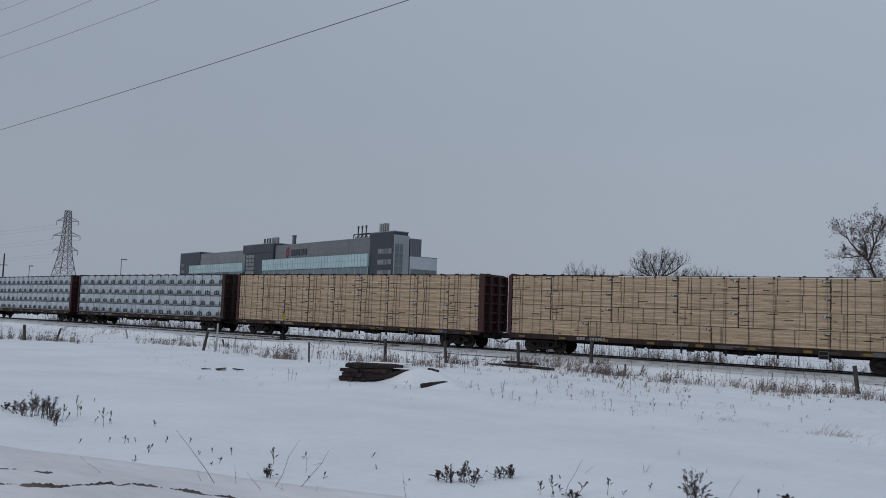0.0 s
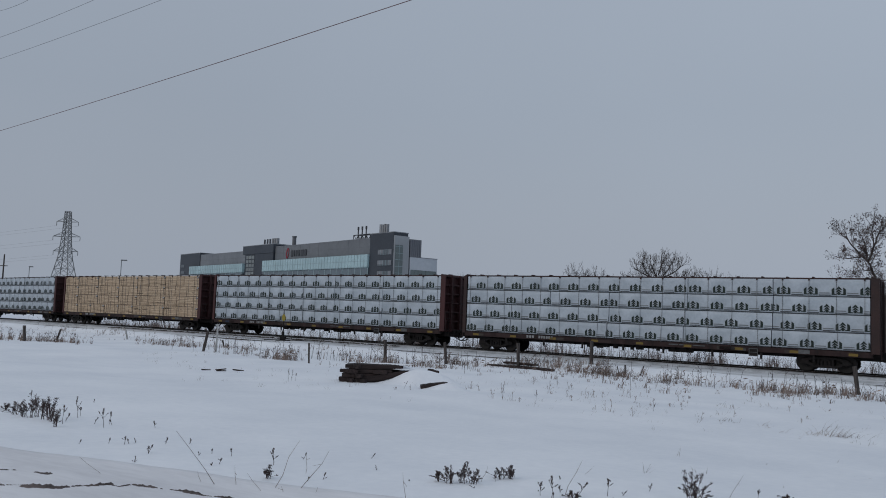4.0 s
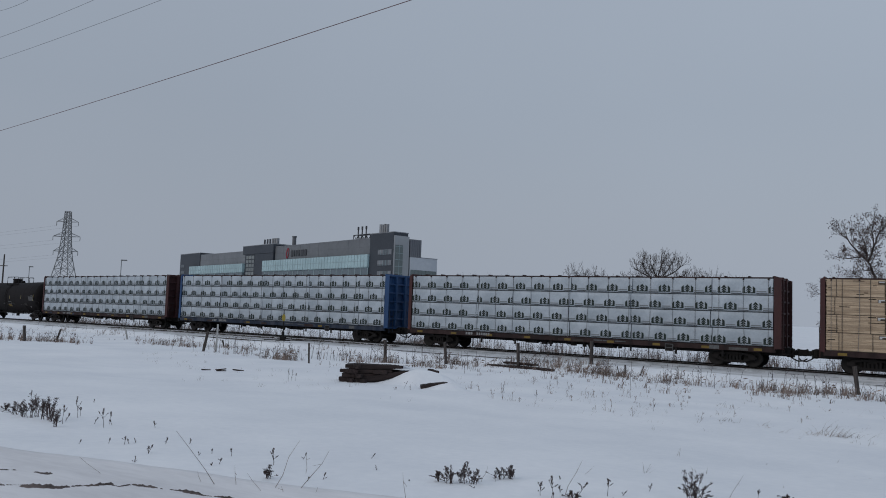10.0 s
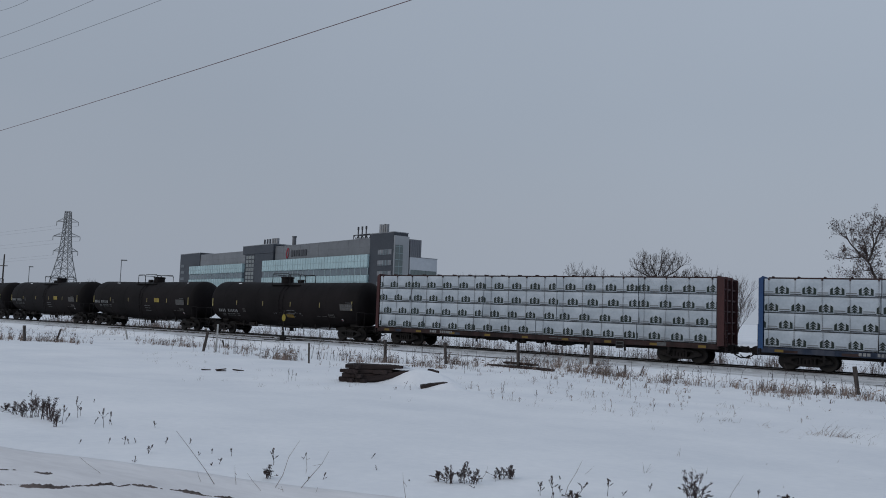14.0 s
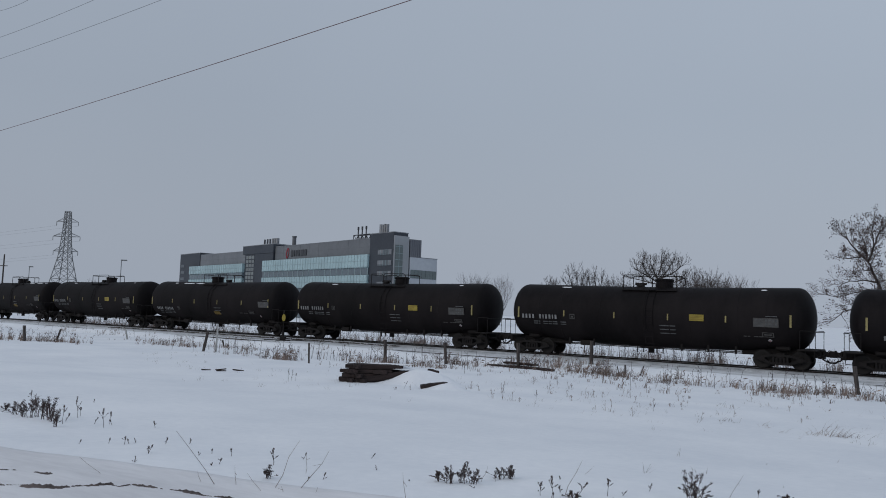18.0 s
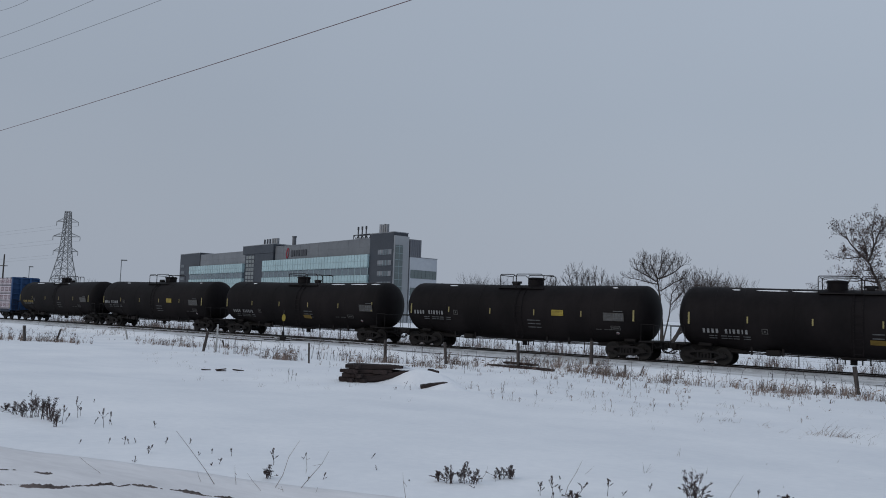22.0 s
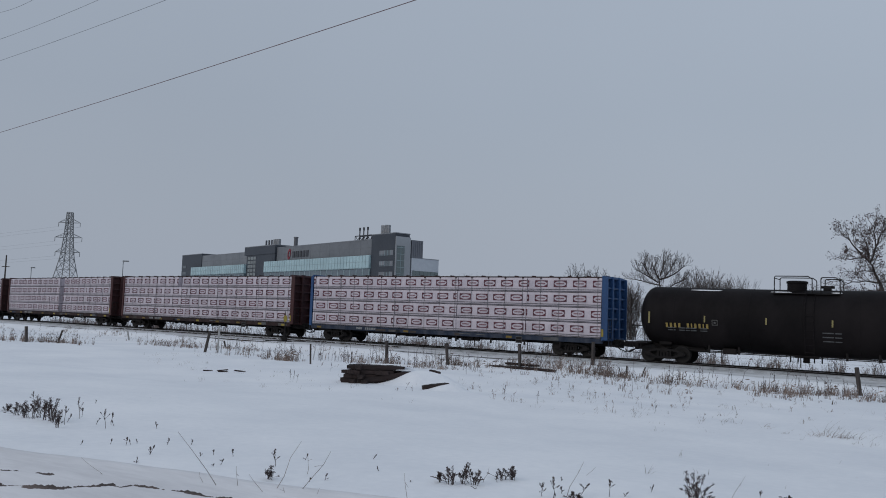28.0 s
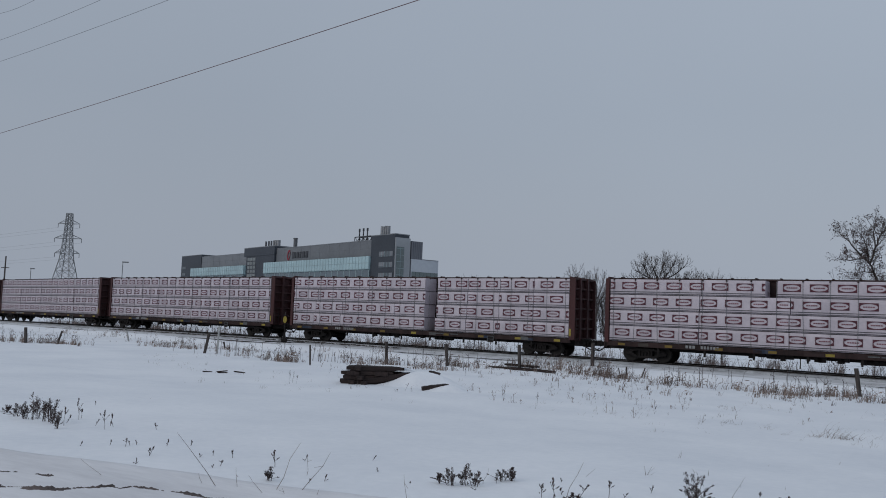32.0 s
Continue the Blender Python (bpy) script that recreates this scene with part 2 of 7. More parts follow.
M = {
    "snow": surface("snow", (0.795, 0.82, 0.862), (0.903, 0.92, 0.948), rough=0.85, size=0.35, grain=7, bump=0.5, vary=0, spec=0.2),
    "snow_clean": surface("snow_cap", (0.80, 0.82, 0.85), (0.9, 0.9, 0.92), rough=0.85, size=2, grain=25, bump=0.3, vary=0.02, spec=0.2),
    "road": surface("packed_snow", (0.675, 0.668, 0.685), (0.845, 0.84, 0.857), rough=0.8, size=0.5, grain=6, stretch=(0.5, 2, 1), bump=0.4, vary=0, spec=0.25),
    "oxide": surface("oxide_paint", (0.032, 0.012, 0.013), (0.070, 0.023, 0.023), rough=0.7, size=0.8, grain=14, stretch=(1, 1, 0.4)),
    "dark_oxide": surface("dark_oxide_paint", (0.022, 0.013, 0.013), (0.05, 0.026, 0.024), rough=0.75, size=0.8, grain=14),
    "blue": surface("blue_paint", (0.010, 0.040, 0.125), (0.026, 0.085, 0.21), rough=0.6, size=0.9, grain=14, stretch=(1, 1, 0.4)),
    "sill_oxide": surface("sill_oxide", (0.011, 0.0055, 0.0055), (0.033, 0.0130, 0.0125), rough=0.8, size=2.2, grain=14, stretch=(1, 1, 0.3), dust=(0.07, 0.052, 0.05), dust_amount=0.3),
    "sill_blue": surface("sill_blue", (0.009, 0.017, 0.036), (0.026, 0.042, 0.075), rough=0.8, size=2.2, grain=14, stretch=(1, 1, 0.3), dust=(0.10, 0.09, 0.09), dust_amount=0.4),
    "running": surface("running_gear", (0.0046, 0.0038, 0.0039), (0.0135, 0.0104, 0.0102), rough=0.85, size=3, grain=25),
    "wheel": surface("wheel_steel", (0.005, 0.0045, 0.0045), (0.014, 0.012, 0.0115), rough=0.6, metal=0.3, size=4, grain=30),
    "tank": surface("tank_paint", (0.0052, 0.0042, 0.0047), (0.0105, 0.0086, 0.0095), rough=0.66, size=0.5, grain=5, stretch=(1, 1, 0.4), bump=0.10, dust=(0.021, 0.0172, 0.0180), dust_amount=0.5, spec=0.12),
    "wrap": surface("wrap_sheet", (0.335, 0.385, 0.435), (0.46, 0.512, 0.568), rough=0.45, size=1.3, grain=9, bump=0.35, vary=0.05),
    "wrap_pink": surface("wrap_sheet_rose", (0.452, 0.41, 0.457), (0.575, 0.52, 0.57), rough=0.45, size=1.3, grain=9, bump=0.35, vary=0.05),
    "ink_green": surface("dark_green_ink", (0.004, 0.012, 0.011), (0.011, 0.025, 0.021), rough=0.6, size=3, grain=20, bump=0),
    "ink_grey": surface("grey_ink", (0.14, 0.155, 0.17), (0.22, 0.235, 0.25), rough=0.6, size=3, grain=20, bump=0),
    "ink_red": surface("faded_red_ink", (0.16, 0.065, 0.085), (0.24, 0.10, 0.12), rough=0.6, size=3, grain=20, bump=0),
    "ink_dark": surface("maroon_ink", (0.070, 0.017, 0.030), (0.12, 0.032, 0.048), rough=0.6, size=3, grain=20, bump=0),
    "ink_line": surface("dark_print_line", (0.022, 0.024, 0.028), (0.055, 0.057, 0.063), rough=0.6, size=3, grain=20, bump=0),
    "strap": surface("steel_strap", (0.03, 0.026, 0.024), (0.085, 0.075, 0.068), rough=0.5, metal=0.4, size=3, grain=20, bump=0),
    "cable_steel": surface("grey_wire_cable", (0.10, 0.105, 0.11), (0.18, 0.185, 0.19), rough=0.55, metal=0.3, size=3, grain=20, bump=0),
    "lumber": surface("sawn_lumber", (0.28, 0.198, 0.130), (0.61, 0.476, 0.340), rough=0.85, size=0.7, grain=5, stretch=(0.6, 1, 14), bump=0.5, vary=0.15, island=True),
    # dark brown that paints the shade between boards, tiers and pack ends
    "lumber_gap_shade": surface("bundle_shadow_gap", (0.045, 0.033, 0.024), (0.10, 0.075, 0.055), rough=0.9, size=2, grain=12),
    "white_tag": surface("white_tag", (0.34, 0.35, 0.36), (0.52, 0.53, 0.54), rough=0.6, bump=0),
    "yellow": surface("yellow_sheeting", (0.21, 0.16, 0.025), (0.38, 0.295, 0.045), rough=0.5, size=3, grain=20, bump=0),
    "yellow_dull": surface("weathered_yellow", (0.20, 0.165, 0.06), (0.36, 0.31, 0.14), rough=0.6, size=3, grain=20, bump=0),
    "stencil": surface("white_stencil", (0.17, 0.175, 0.18), (0.29, 0.295, 0.30), rough=0.7, size=6, grain=30, bump=0),
    "amber": surface("faded_amber", (0.13, 0.085, 0.014), (0.22, 0.145, 0.028), rough=0.6, size=2, grain=12, bump=0),
    "panel_grey": surface("grimy_grey_panel", (0.045, 0.043, 0.042), (0.095, 0.092, 0.09), rough=0.7, size=4, grain=18, bump=0),
    "stencil_dim": surface("dirty_stencil", (0.055, 0.058, 0.061), (0.125, 0.128, 0.132), rough=0.7, size=6, grain=30, bump=0),
    "stencil_yellow": surface("yellow_stencil", (0.22, 0.165, 0.05), (0.34, 0.25, 0.075), rough=0.7, size=6, grain=30, bump=0),
    "rail": surface("rail_steel", (0.006, 0.005, 0.005), (0.019, 0.015, 0.014), rough=0.75, metal=0.1, size=3, grain=30),
    "rail_top": surface("rail_crown", (0.18, 0.18, 0.19), (0.3, 0.3, 0.31), rough=0.35, metal=0.8, size=3, grain=30),
    "tie": surface("creosoted_timber", (0.018, 0.014, 0.012), (0.06, 0.045, 0.036), rough=0.9, size=2, grain=16, stretch=(0.4, 4, 4), bump=0.6),
    "ballast": surface("dirty_snow_ballast", (0.22, 0.223, 0.23), (0.68, 0.695, 0.72), rough=0.9, size=0.9, grain=9, bump=0.7, vary=0),
    "slush": surface("slushy_snow", (0.46, 0.465, 0.475), (0.83, 0.845, 0.865), rough=0.85, size=0.7, grain=6, stretch=(0.4, 1.6, 1), bump=0.5, vary=0),
    "post_wood": surface("weathered_post", (0.03, 0.025, 0.023), (0.085, 0.073, 0.068), rough=0.9, size=3, grain=18, stretch=(5, 5, 0.6), bump=0.5),
    "post_pale": surface("pale_post", (0.32, 0.32, 0.31), (0.46, 0.46, 0.45), rough=0.8, size=3, grain=18),
    "old_tie": surface("old_tie", (0.010, 0.007, 0.0068), (0.046, 0.031, 0.029), rough=0.92, size=1.4, grain=9, stretch=(0.5, 4, 4), bump=0.8),
    "board": surface("grey_board", (0.022, 0.018, 0.017), (0.08, 0.066, 0.058), rough=0.9, size=2, grain=12, stretch=(0.4, 4, 4)),
    "grass": surface("dead_grass", (0.10, 0.076, 0.066), (0.31, 0.24, 0.205), rough=0.9, size=0.6, grain=6, bump=0, island=True, vary=0.35),
    "weed": surface("dead_weed", (0.036, 0.025, 0.026), (0.105, 0.078, 0.074), rough=0.9, size=2, grain=12, bump=0, vary=0.25),
    "stalk": surface("pale_stalk", (0.16, 0.14, 0.125), (0.32, 0.28, 0.25), rough=0.9, size=2, grain=12, bump=0, vary=0.2),
    "bark": surface("grey_bark", (0.030, 0.025, 0.024), (0.075, 0.063, 0.058), rough=0.9, size=1.5, grain=10, stretch=(2, 2, 0.5), bump=0.6),
    "twig": surface("bare_twig", (0.055, 0.045, 0.042), (0.12, 0.10, 0.094), rough=0.9, size=1, grain=8, bump=0),
    "dirt": surface("frozen_dirt", (0.050, 0.041, 0.041), (0.16, 0.132, 0.126), rough=0.95, size=3, grain=22, bump=0.8),
    "galv": surface("galvanised_steel", (0.13, 0.135, 0.14), (0.24, 0.25, 0.26), rough=0.6, metal=0.3, size=1, grain=10, bump=0),
    "cable": surface("dark_cable", (0.13, 0.085, 0.095), (0.19, 0.13, 0.14), rough=0.6, bump=0),
    "cable_pale": surface("pale_cable", (0.22, 0.23, 0.25), (0.3, 0.31, 0.33), rough=0.6, bump=0),
}
# ---------------------------------------------------------------- ground and track
def lerp(x, *knots):
    for (x0, y0), (x1, y1) in zip(knots, knots[1:]):
        if x <= x1:
            k = max(0.0, min(1.0, (x - x0) / (x1 - x0)))
            k = k * k * (3 - 2 * k)
            return y0 + (y1 - y0) * k
    return knots[-1][1]


def road_edge(x):
    """Where the packed road by the camera ends and the field begins."""
    return 5.45 + 0.22 * max(0.0, x + 9.4) + 0.05 * noise.noise((x * 0.8, 0.0, 7.0))


def level(x, y):
    """Height of the snow: a low track bed, a shallow ditch, and a field that rises to the road by the camera."""
    d = beside(x, y)
    if d >= 0:
        z = lerp(d, (0, -0.17), (1.9, -0.18), (5.6, -0.20), (7.2, -0.50), (9.5, -0.50), (14, -0.38), (24, -0.22), (36, 0.30), (40, 0.42), (60, 0.5))
    else:
        z = lerp(-d, (0, -0.17), (1.9, -0.19), (4.5, -0.55), (12, -0.5), (60, -0.45), (400, -0.4))
    if -22 < d < 12:
        z += grade(abeam(x, y)) * (1 - lerp(abs(d), (5, 0.0), (12 if d > 0 else 22, 1.0)))
    near = lerp(abs(d), (2.2, 0.0), (6, 1.0))
    z += near * 0.09 * noise.noise((x * 0.11, y * 0.16, 0.3)) + near * 0.035 * noise.noise((x * 0.5, y * 0.7, 2.1))
    if -60 < d < 60:
        z += near * (0.012 + 0.03 * lerp(abs(d - 9.5), (2.0, 1.0), (7.0, 0.0))) * noise.noise((x * 1.7, y * 2.1, 5.0))
    # the packed road by the camera lies a little lower than the field
    e = road_edge(x) - y
    if -1.5 < e < 12:
        z -= 0.05 * lerp(e, (-0.4, 0.0), (0.5, 1.0))
    return z


def ramp_axis(a, b, fine, lo, hi, grow=1.22):
    """Even steps from a to b, growing steps out to lo and hi."""
    xs = list(np.arange(a, b + fine / 2, fine))
    s = fine
    while xs[-1] < hi:
        s *= grow
        xs.append(xs[-1] + s)
    s = fine
    while xs[0] > lo:
        s *= grow
        xs.insert(0, xs[0] - s)
    return xs


def build_ground():
    xs = ramp_axis(-70, 12, 0.4, -4000, 3000)
    ys = ramp_axis(2, 56, 0.25, -300, 4500)
    nx = len(xs)
    verts = [(x, y, level(x, y)) for y in ys for x in xs]
    faces = [(j * nx + i, j * nx + i + 1, (j + 1) * nx + i + 1, (j + 1) * nx + i) for j in range(len(ys) - 1) for i in range(nx - 1)]
    me = bpy.data.meshes.new("ground")
    me.from_pydata(verts, [], faces)
    me.polygons.foreach_set("use_smooth", [True] * len(faces))
    me.materials.append(M["snow"])
    tagged(new("ground", me), "flat field and verge under fresh wind-smoothed snow", "snowy ground", kind="structure")


def strip(pts_fn, s0, s1, step, prof):
    """A bar of the profile (off, z) swept along the track."""
    g = Geo()
    n = len(prof)
    rows = int((s1 - s0) / step) + 1
    for k in range(rows):
        s = s0 + k * step
        g.v += [tuple(pts_fn(s, off, z)) for off, z in prof]
    for k in range(rows - 1):
        for i in range(n):
            j = (i + 1) % n
            g.f.append((k * n + i, k * n + j, (k + 1) * n + j, (k + 1) * n + i))
    return g


RAIL = [(-0.07, -0.17), (0.07, -0.17), (0.02, -0.14), (0.012, -0.05), (0.036, -0.04), (0.036, 0), (-0.036, 0), (-0.036, -0.04), (-0.012, -0.05), (-0.02, -0.14)]


def spur(s, off=0.0, z=0.0):
    """A siding, nearly buried, beside the main track on the camera's side."""
    return along(s, off - 4.4, z - 0.178)


def build_track():
    track = thing("railway_track", pose(0, 0, 0), "snow-dusted main railway track on a low bed", "railway track")
    track["kind"] = "structure"
    bed = strip(along, -420, 260, 4, [(-2.5, -0.26), (2.3, -0.24), (1.7, -0.075), (-1.7, -0.075)])
    part("track_bed", bed, M["ballast"], track, "ballast bed packed with dirty snow")
    for side in (-0.7525, 0.7525):
        g = strip(along, -420, 260, 4, [(side + o, z) for o, z in RAIL])
        part("rail", g, M["rail"], track, "rusty steel rail")
        part("rail_crown", strip(along, -420, 260, 4, [(side - 0.03, -0.004), (side + 0.03, -0.004), (side + 0.028, 0.0015), (side - 0.028, 0.0015)]), M["rail_top"], track, "worn bright rail crown")
    shoulder = Geo()
    offs = [-5.9, -5.4, -4.7, -4.0, -3.3, -2.6, -2.1, -1.75]
    ss = list(np.arange(-130, 60, 1.0))
    for s in ss:
        wob = 0.5 * noise.noise((s * 0.35, 2.0, 8.0)) + 0.25 * noise.noise((s * 1.3, 5.0, 8.0))
        for k, off in enumerate(offs):
            c = along(s, off + wob * (k < 2))
            shoulder.v.append((c.x, c.y, level(c.x, c.y) + (-0.03 if k == 0 else 0.014)))
    n = len(offs)
    shoulder.f = [(i * n + j, i * n + j + 1, (i + 1) * n + j + 1, (i + 1) * n + j) for i in range(len(ss) - 1) for j in range(n - 1)]
    part("track_shoulder", shoulder, M["slush"], track, "greyish slush beside the ballast bed", True)
    side_track = thing("siding_track", pose(0, 0, 0), "siding beside the main track, its rails almost buried in snow", "railway track")
    side_track["kind"] = "structure"
    for side in (-0.7525, 0.7525):
        part("rail", strip(spur, -300, 200, 4, [(side + o, z) for o, z in RAIL]), M["rail"], side_track, "rusty steel rail")
    g = Geo()
    rnd = random.Random(3)
    for k in range(900):    # wind-bared stones along the edge of the bed by the switch
        s, off = rnd.uniform(-62, -29), -2.75 + rnd.gauss(0, 0.22)
        c = along(s, off, level(*along(s, off)[:2]) + 0.01)
        r = rnd.uniform(0.04, 0.11)
        a = [c + Vector((r * math.cos(t + k), r * math.sin(t + k), rnd.uniform(-0.01, 0.01))) for t in (0, 1.6, 3.1, 4.7)]
        g.add(a + [c + Vector((0, 0, r * 0.7))], [(0, 1, 4), (1, 2, 4), (2, 3, 4), (3, 0, 4)])
    tagged(new("ballast_stones", g.mesh("ballast_stones", M["tie"])), "dark ballast stones bared along the edge of the track bed", "gravel", kind="stuff")


def build_road():
    """The packed snow of the road, just proud of the ground sheet."""
    xs, n = list(np.arange(-34, 14.01, 0.25)), 30
    verts, faces = [], []
    for x in xs:
        top = road_edge(x)
        for j in range(n):
            y = top - 9.0 * (j / (n - 1)) ** 1.5
            verts.append((x, y, level(x, y) + (0.025 if 0 < j < n - 1 else -0.02)))
    for i in range(len(xs) - 1):
        for j in range(n - 1):
            faces.append((i * n + j, i * n + j + 1, (i + 1) * n + j + 1, (i + 1) * n + j))
    me = bpy.data.meshes.new("road")
    me.from_pydata(verts, [], faces)
    me.polygons.foreach_set("use_smooth", [True] * len(faces))
    me.materials.append(M["road"])
    tagged(new("road", me), "road of packed greyish snow with wheel ruts", "snowy road", kind="structure")


build_ground()
build_road()
build_track()
# ---------------------------------------------------------------- the freight train
WHEEL_R = 0.457
CARS = []               # (car, distance of its centre along the train)
HALF, SIDE = 11.12, 1.37
ROWS_Z = [1.10, 1.955, 2.81, 3.665]
ROW_H = 0.822


def wheel_mesh():
    g = Geo()
    for s in (-1, 1):
        prof = [(s * 0.80, 0.12), (s * 0.80, 0.30), (s * 0.815, 0.36), (s * 0.815, WHEEL_R - 0.012), (s * 0.80, WHEEL_R), (s * 0.715, WHEEL_R + 0.004), (s * 0.70, WHEEL_R + 0.026), (s * 0.68, WHEEL_R + 0.02), (s * 0.68, 0.36), (s * 0.70, 0.30), (s * 0.70, 0.12)]
        g.spin(prof, 28, "y")
        for k in range(4):      # cored web holes read as lighter ribs when it turns
            a = k * math.pi / 2
            g.soft(math.cos(a) * 0.21 - 0.04, math.cos(a) * 0.21 + 0.04, s * 0.80 - 0.012, s * 0.80 + 0.012, math.sin(a) * 0.21 - 0.04, math.sin(a) * 0.21 + 0.04, 0.008)
    g.spin([(-0.95, 0.07), (-0.95, 0.085), (-0.72, 0.085), (0.72, 0.085), (0.95, 0.085), (0.95, 0.07)], 12, "y")
    return g.mesh("wheelset", M["wheel"], True)


def side_frame_mesh(s):
    """A cast truck side frame with its two windows."""
    y0, y1 = s * 0.93, s * 1.08
    y0, y1 = min(y0, y1), max(y0, y1)
    g = Geo()
    top = [(-1.12, 0.50), (-0.95, 0.62), (-0.45, 0.72), (0.45, 0.72), (0.95, 0.62), (1.12, 0.50)]
    for (xa, za), (xb, zb) in zip(top, top[1:]):
        g.add([(xa, y0, za - 0.11), (xa, y1, za - 0.11), (xa, y0, za), (xa, y1, za), (xb, y0, zb - 0.11), (xb, y1, zb - 0.11), (xb, y0, zb), (xb, y1, zb)],
              [(0, 1, 3, 2), (4, 6, 7, 5), (0, 4, 5, 1), (2, 3, 7, 6), (0, 2, 6, 4), (1, 5, 7, 3)])
    g.soft(-0.52, 0.52, y0, y1, 0.20, 0.33, 0.02)
    for k in (-1, 1):
        g.soft(k * 0.33 - 0.05, k * 0.33 + 0.05, y0, y1, 0.30, 0.64, 0.015)
        g.add([(k * 0.50, y0, 0.22), (k * 0.50, y1, 0.22), (k * 0.46, y0, 0.34), (k * 0.46, y1, 0.34), (k * 0.98, y0, 0.42), (k * 0.98, y1, 0.42), (k * 0.92, y0, 0.56), (k * 0.92, y1, 0.56)],
              [(0, 1, 3, 2), (4, 6, 7, 5), (0, 4, 5, 1), (2, 3, 7, 6), (0, 2, 6, 4), (1, 5, 7, 3)])
        g.soft(k * 0.89 - 0.17, k * 0.89 + 0.17, y0 - 0.02, y1 + 0.02, 0.36, 0.60, 0.03)
        g.spin([(s * 1.06 - 0.03, 0.11), (s * 1.06 + 0.05, 0.11), (s * 1.06 + 0.06, 0.07)], 12, "y", cx=k * 0.89, cz=WHEEL_R)
    for k in (-0.18, 0.0, 0.18):
        g.rod((k, (y0 + y1) / 2, 0.32), (k, (y0 + y1) / 2, 0.56), 0.07, n=8)
    g.box(-0.3, 0.3, min(s * 0.93, s * 0.97), max(s * 0.93, s * 0.97), 0.30, 0.62)
    return g.mesh("side_frame", M["running"])


WHEEL_MESH = wheel_mesh()
FRAME_MESH = {s: side_frame_mesh(s) for s in (-1, 1)}


def add_truck(car, x):
    g = Geo().soft(-0.2, 0.2, -1.05, 1.05, 0.52, 0.78, 0.03).spin([(0.76, 0.32), (0.86, 0.32)], 16, "z")
    for k in (-1, 1):
        g.rod((k * 0.42, -0.8, 0.42), (k * 0.42, 0.8, 0.42), 0.05)
        for s in (-1, 1):
            g.soft(k * 0.42 - 0.05, k * 0.42 + 0.05, s * 0.75 - 0.05, s * 0.75 + 0.05, 0.28, 0.58, 0.01)
    truck = part("truck", g, M["running"], car, "grimy cast steel wheel truck", m=pose(x, 0, 0))
    for s in (-1, 1):
        part("side_frame", FRAME_MESH[s], None, truck)
    for k in (-1, 1):
        w = part("wheelset", WHEEL_MESH, None, truck, "two steel wheels on an axle")
        w.matrix_parent_inverse = Matrix.Translation((k * 0.89, 0, WHEEL_R))


def add_coupler(car, x, d):
    g = Geo().soft(min(x, x + d * 0.62), max(x, x + d * 0.62), -0.11, 0.11, 0.70, 0.95, 0.02)
    g.soft(x + d * 0.10 - 0.09, x + d * 0.10 + 0.09, -0.42, 0.42, 0.60, 1.06, 0.03).soft(x + d * 0.26 - 0.05, x + d * 0.26 + 0.05, -0.26, 0.26, 0.58, 1.02, 0.03)
    g.soft(x + d * 0.62 - 0.15, x + d * 0.62 + 0.12, -0.16, 0.16, 0.68, 1.0, 0.05)
    part("coupler", g, M["running"], car, "cast steel knuckle coupler")
    pts = [(x + d * 0.1, -0.45, 0.72), (x + d * 0.3, -0.42, 0.55), (x + d * 0.55, -0.3, 0.42), (x + d * 0.78, -0.15, 0.45), (x + d * 0.92, -0.05, 0.56)]
    part("air_hose", Geo().path(pts, 0.034, 6), M["running"], car, "black rubber brake hose")
    pts = [(x + d * 0.05, -1.25, 0.88), (x + d * 0.12, -1.2, 0.72), (x + d * 0.30, -0.6, 0.78), (x + d * 0.5, -0.14, 1.02), (x + d * 0.62, -0.05, 0.98)]
    part("cut_lever", Geo().path(pts, 0.024, 5), M["running"], car, "bent steel uncoupling lever")


def letters(widths, h, gap, depth=0.006):
    """A line of plain bars, one for each character."""
    g, x = Geo(), 0.0
    for w in widths:
        if w > 0:
            g.box(x, x + w, -depth, 0, 0, h)
        x += abs(w) + gap
    return g


def marking(car, geo, material, m):
    """Stencilled writing, as plain bars."""
    part("car_marking", geo, material, car, "stencilled writing drawn as plain bars", m=m)["kind"] = "stuff"


# ---- centre-beam cars and their loads
def strap_lines(xs, y):
    g = Geo()
    for x in xs:
        g.box(x - 0.012, x + 0.012, y - 0.008, y, 0.0, ROW_H)
        g.box(x - 0.012, x + 0.012, y, -0.12, ROW_H, ROW_H + 0.006)
    return g


# a bold three-tiered fir between two brackets
HOUSE = [[(-0.155, 0.24), (0.0, 0.42), (0.155, 0.24), (0.05, 0.258), (0.0, 0.305), (-0.05, 0.258)],
         [(-0.15, 0.125), (0.0, 0.285), (0.15, 0.125), (0.05, 0.142), (0.0, 0.19), (-0.05, 0.142)],
         [(-0.13, 0.035), (0.0, 0.17), (0.13, 0.035), (0.05, 0.05), (0.05, 0.0), (-0.05, 0.0), (-0.05, 0.05)],
         [(-0.31, 0.0), (-0.085, 0.0), (-0.085, 0.03), (-0.19, 0.055), (-0.19, 0.365), (-0.31, 0.27)],
         [(0.31, 0.0), (0.31, 0.27), (0.19, 0.365), (0.19, 0.055), (0.085, 0.03), (0.085, 0.0)]]


def oval(rx, rz, n=18):
    return [(rx * math.cos(2 * math.pi * i / n), rz * math.sin(2 * math.pi * i / n)) for i in range(n)]


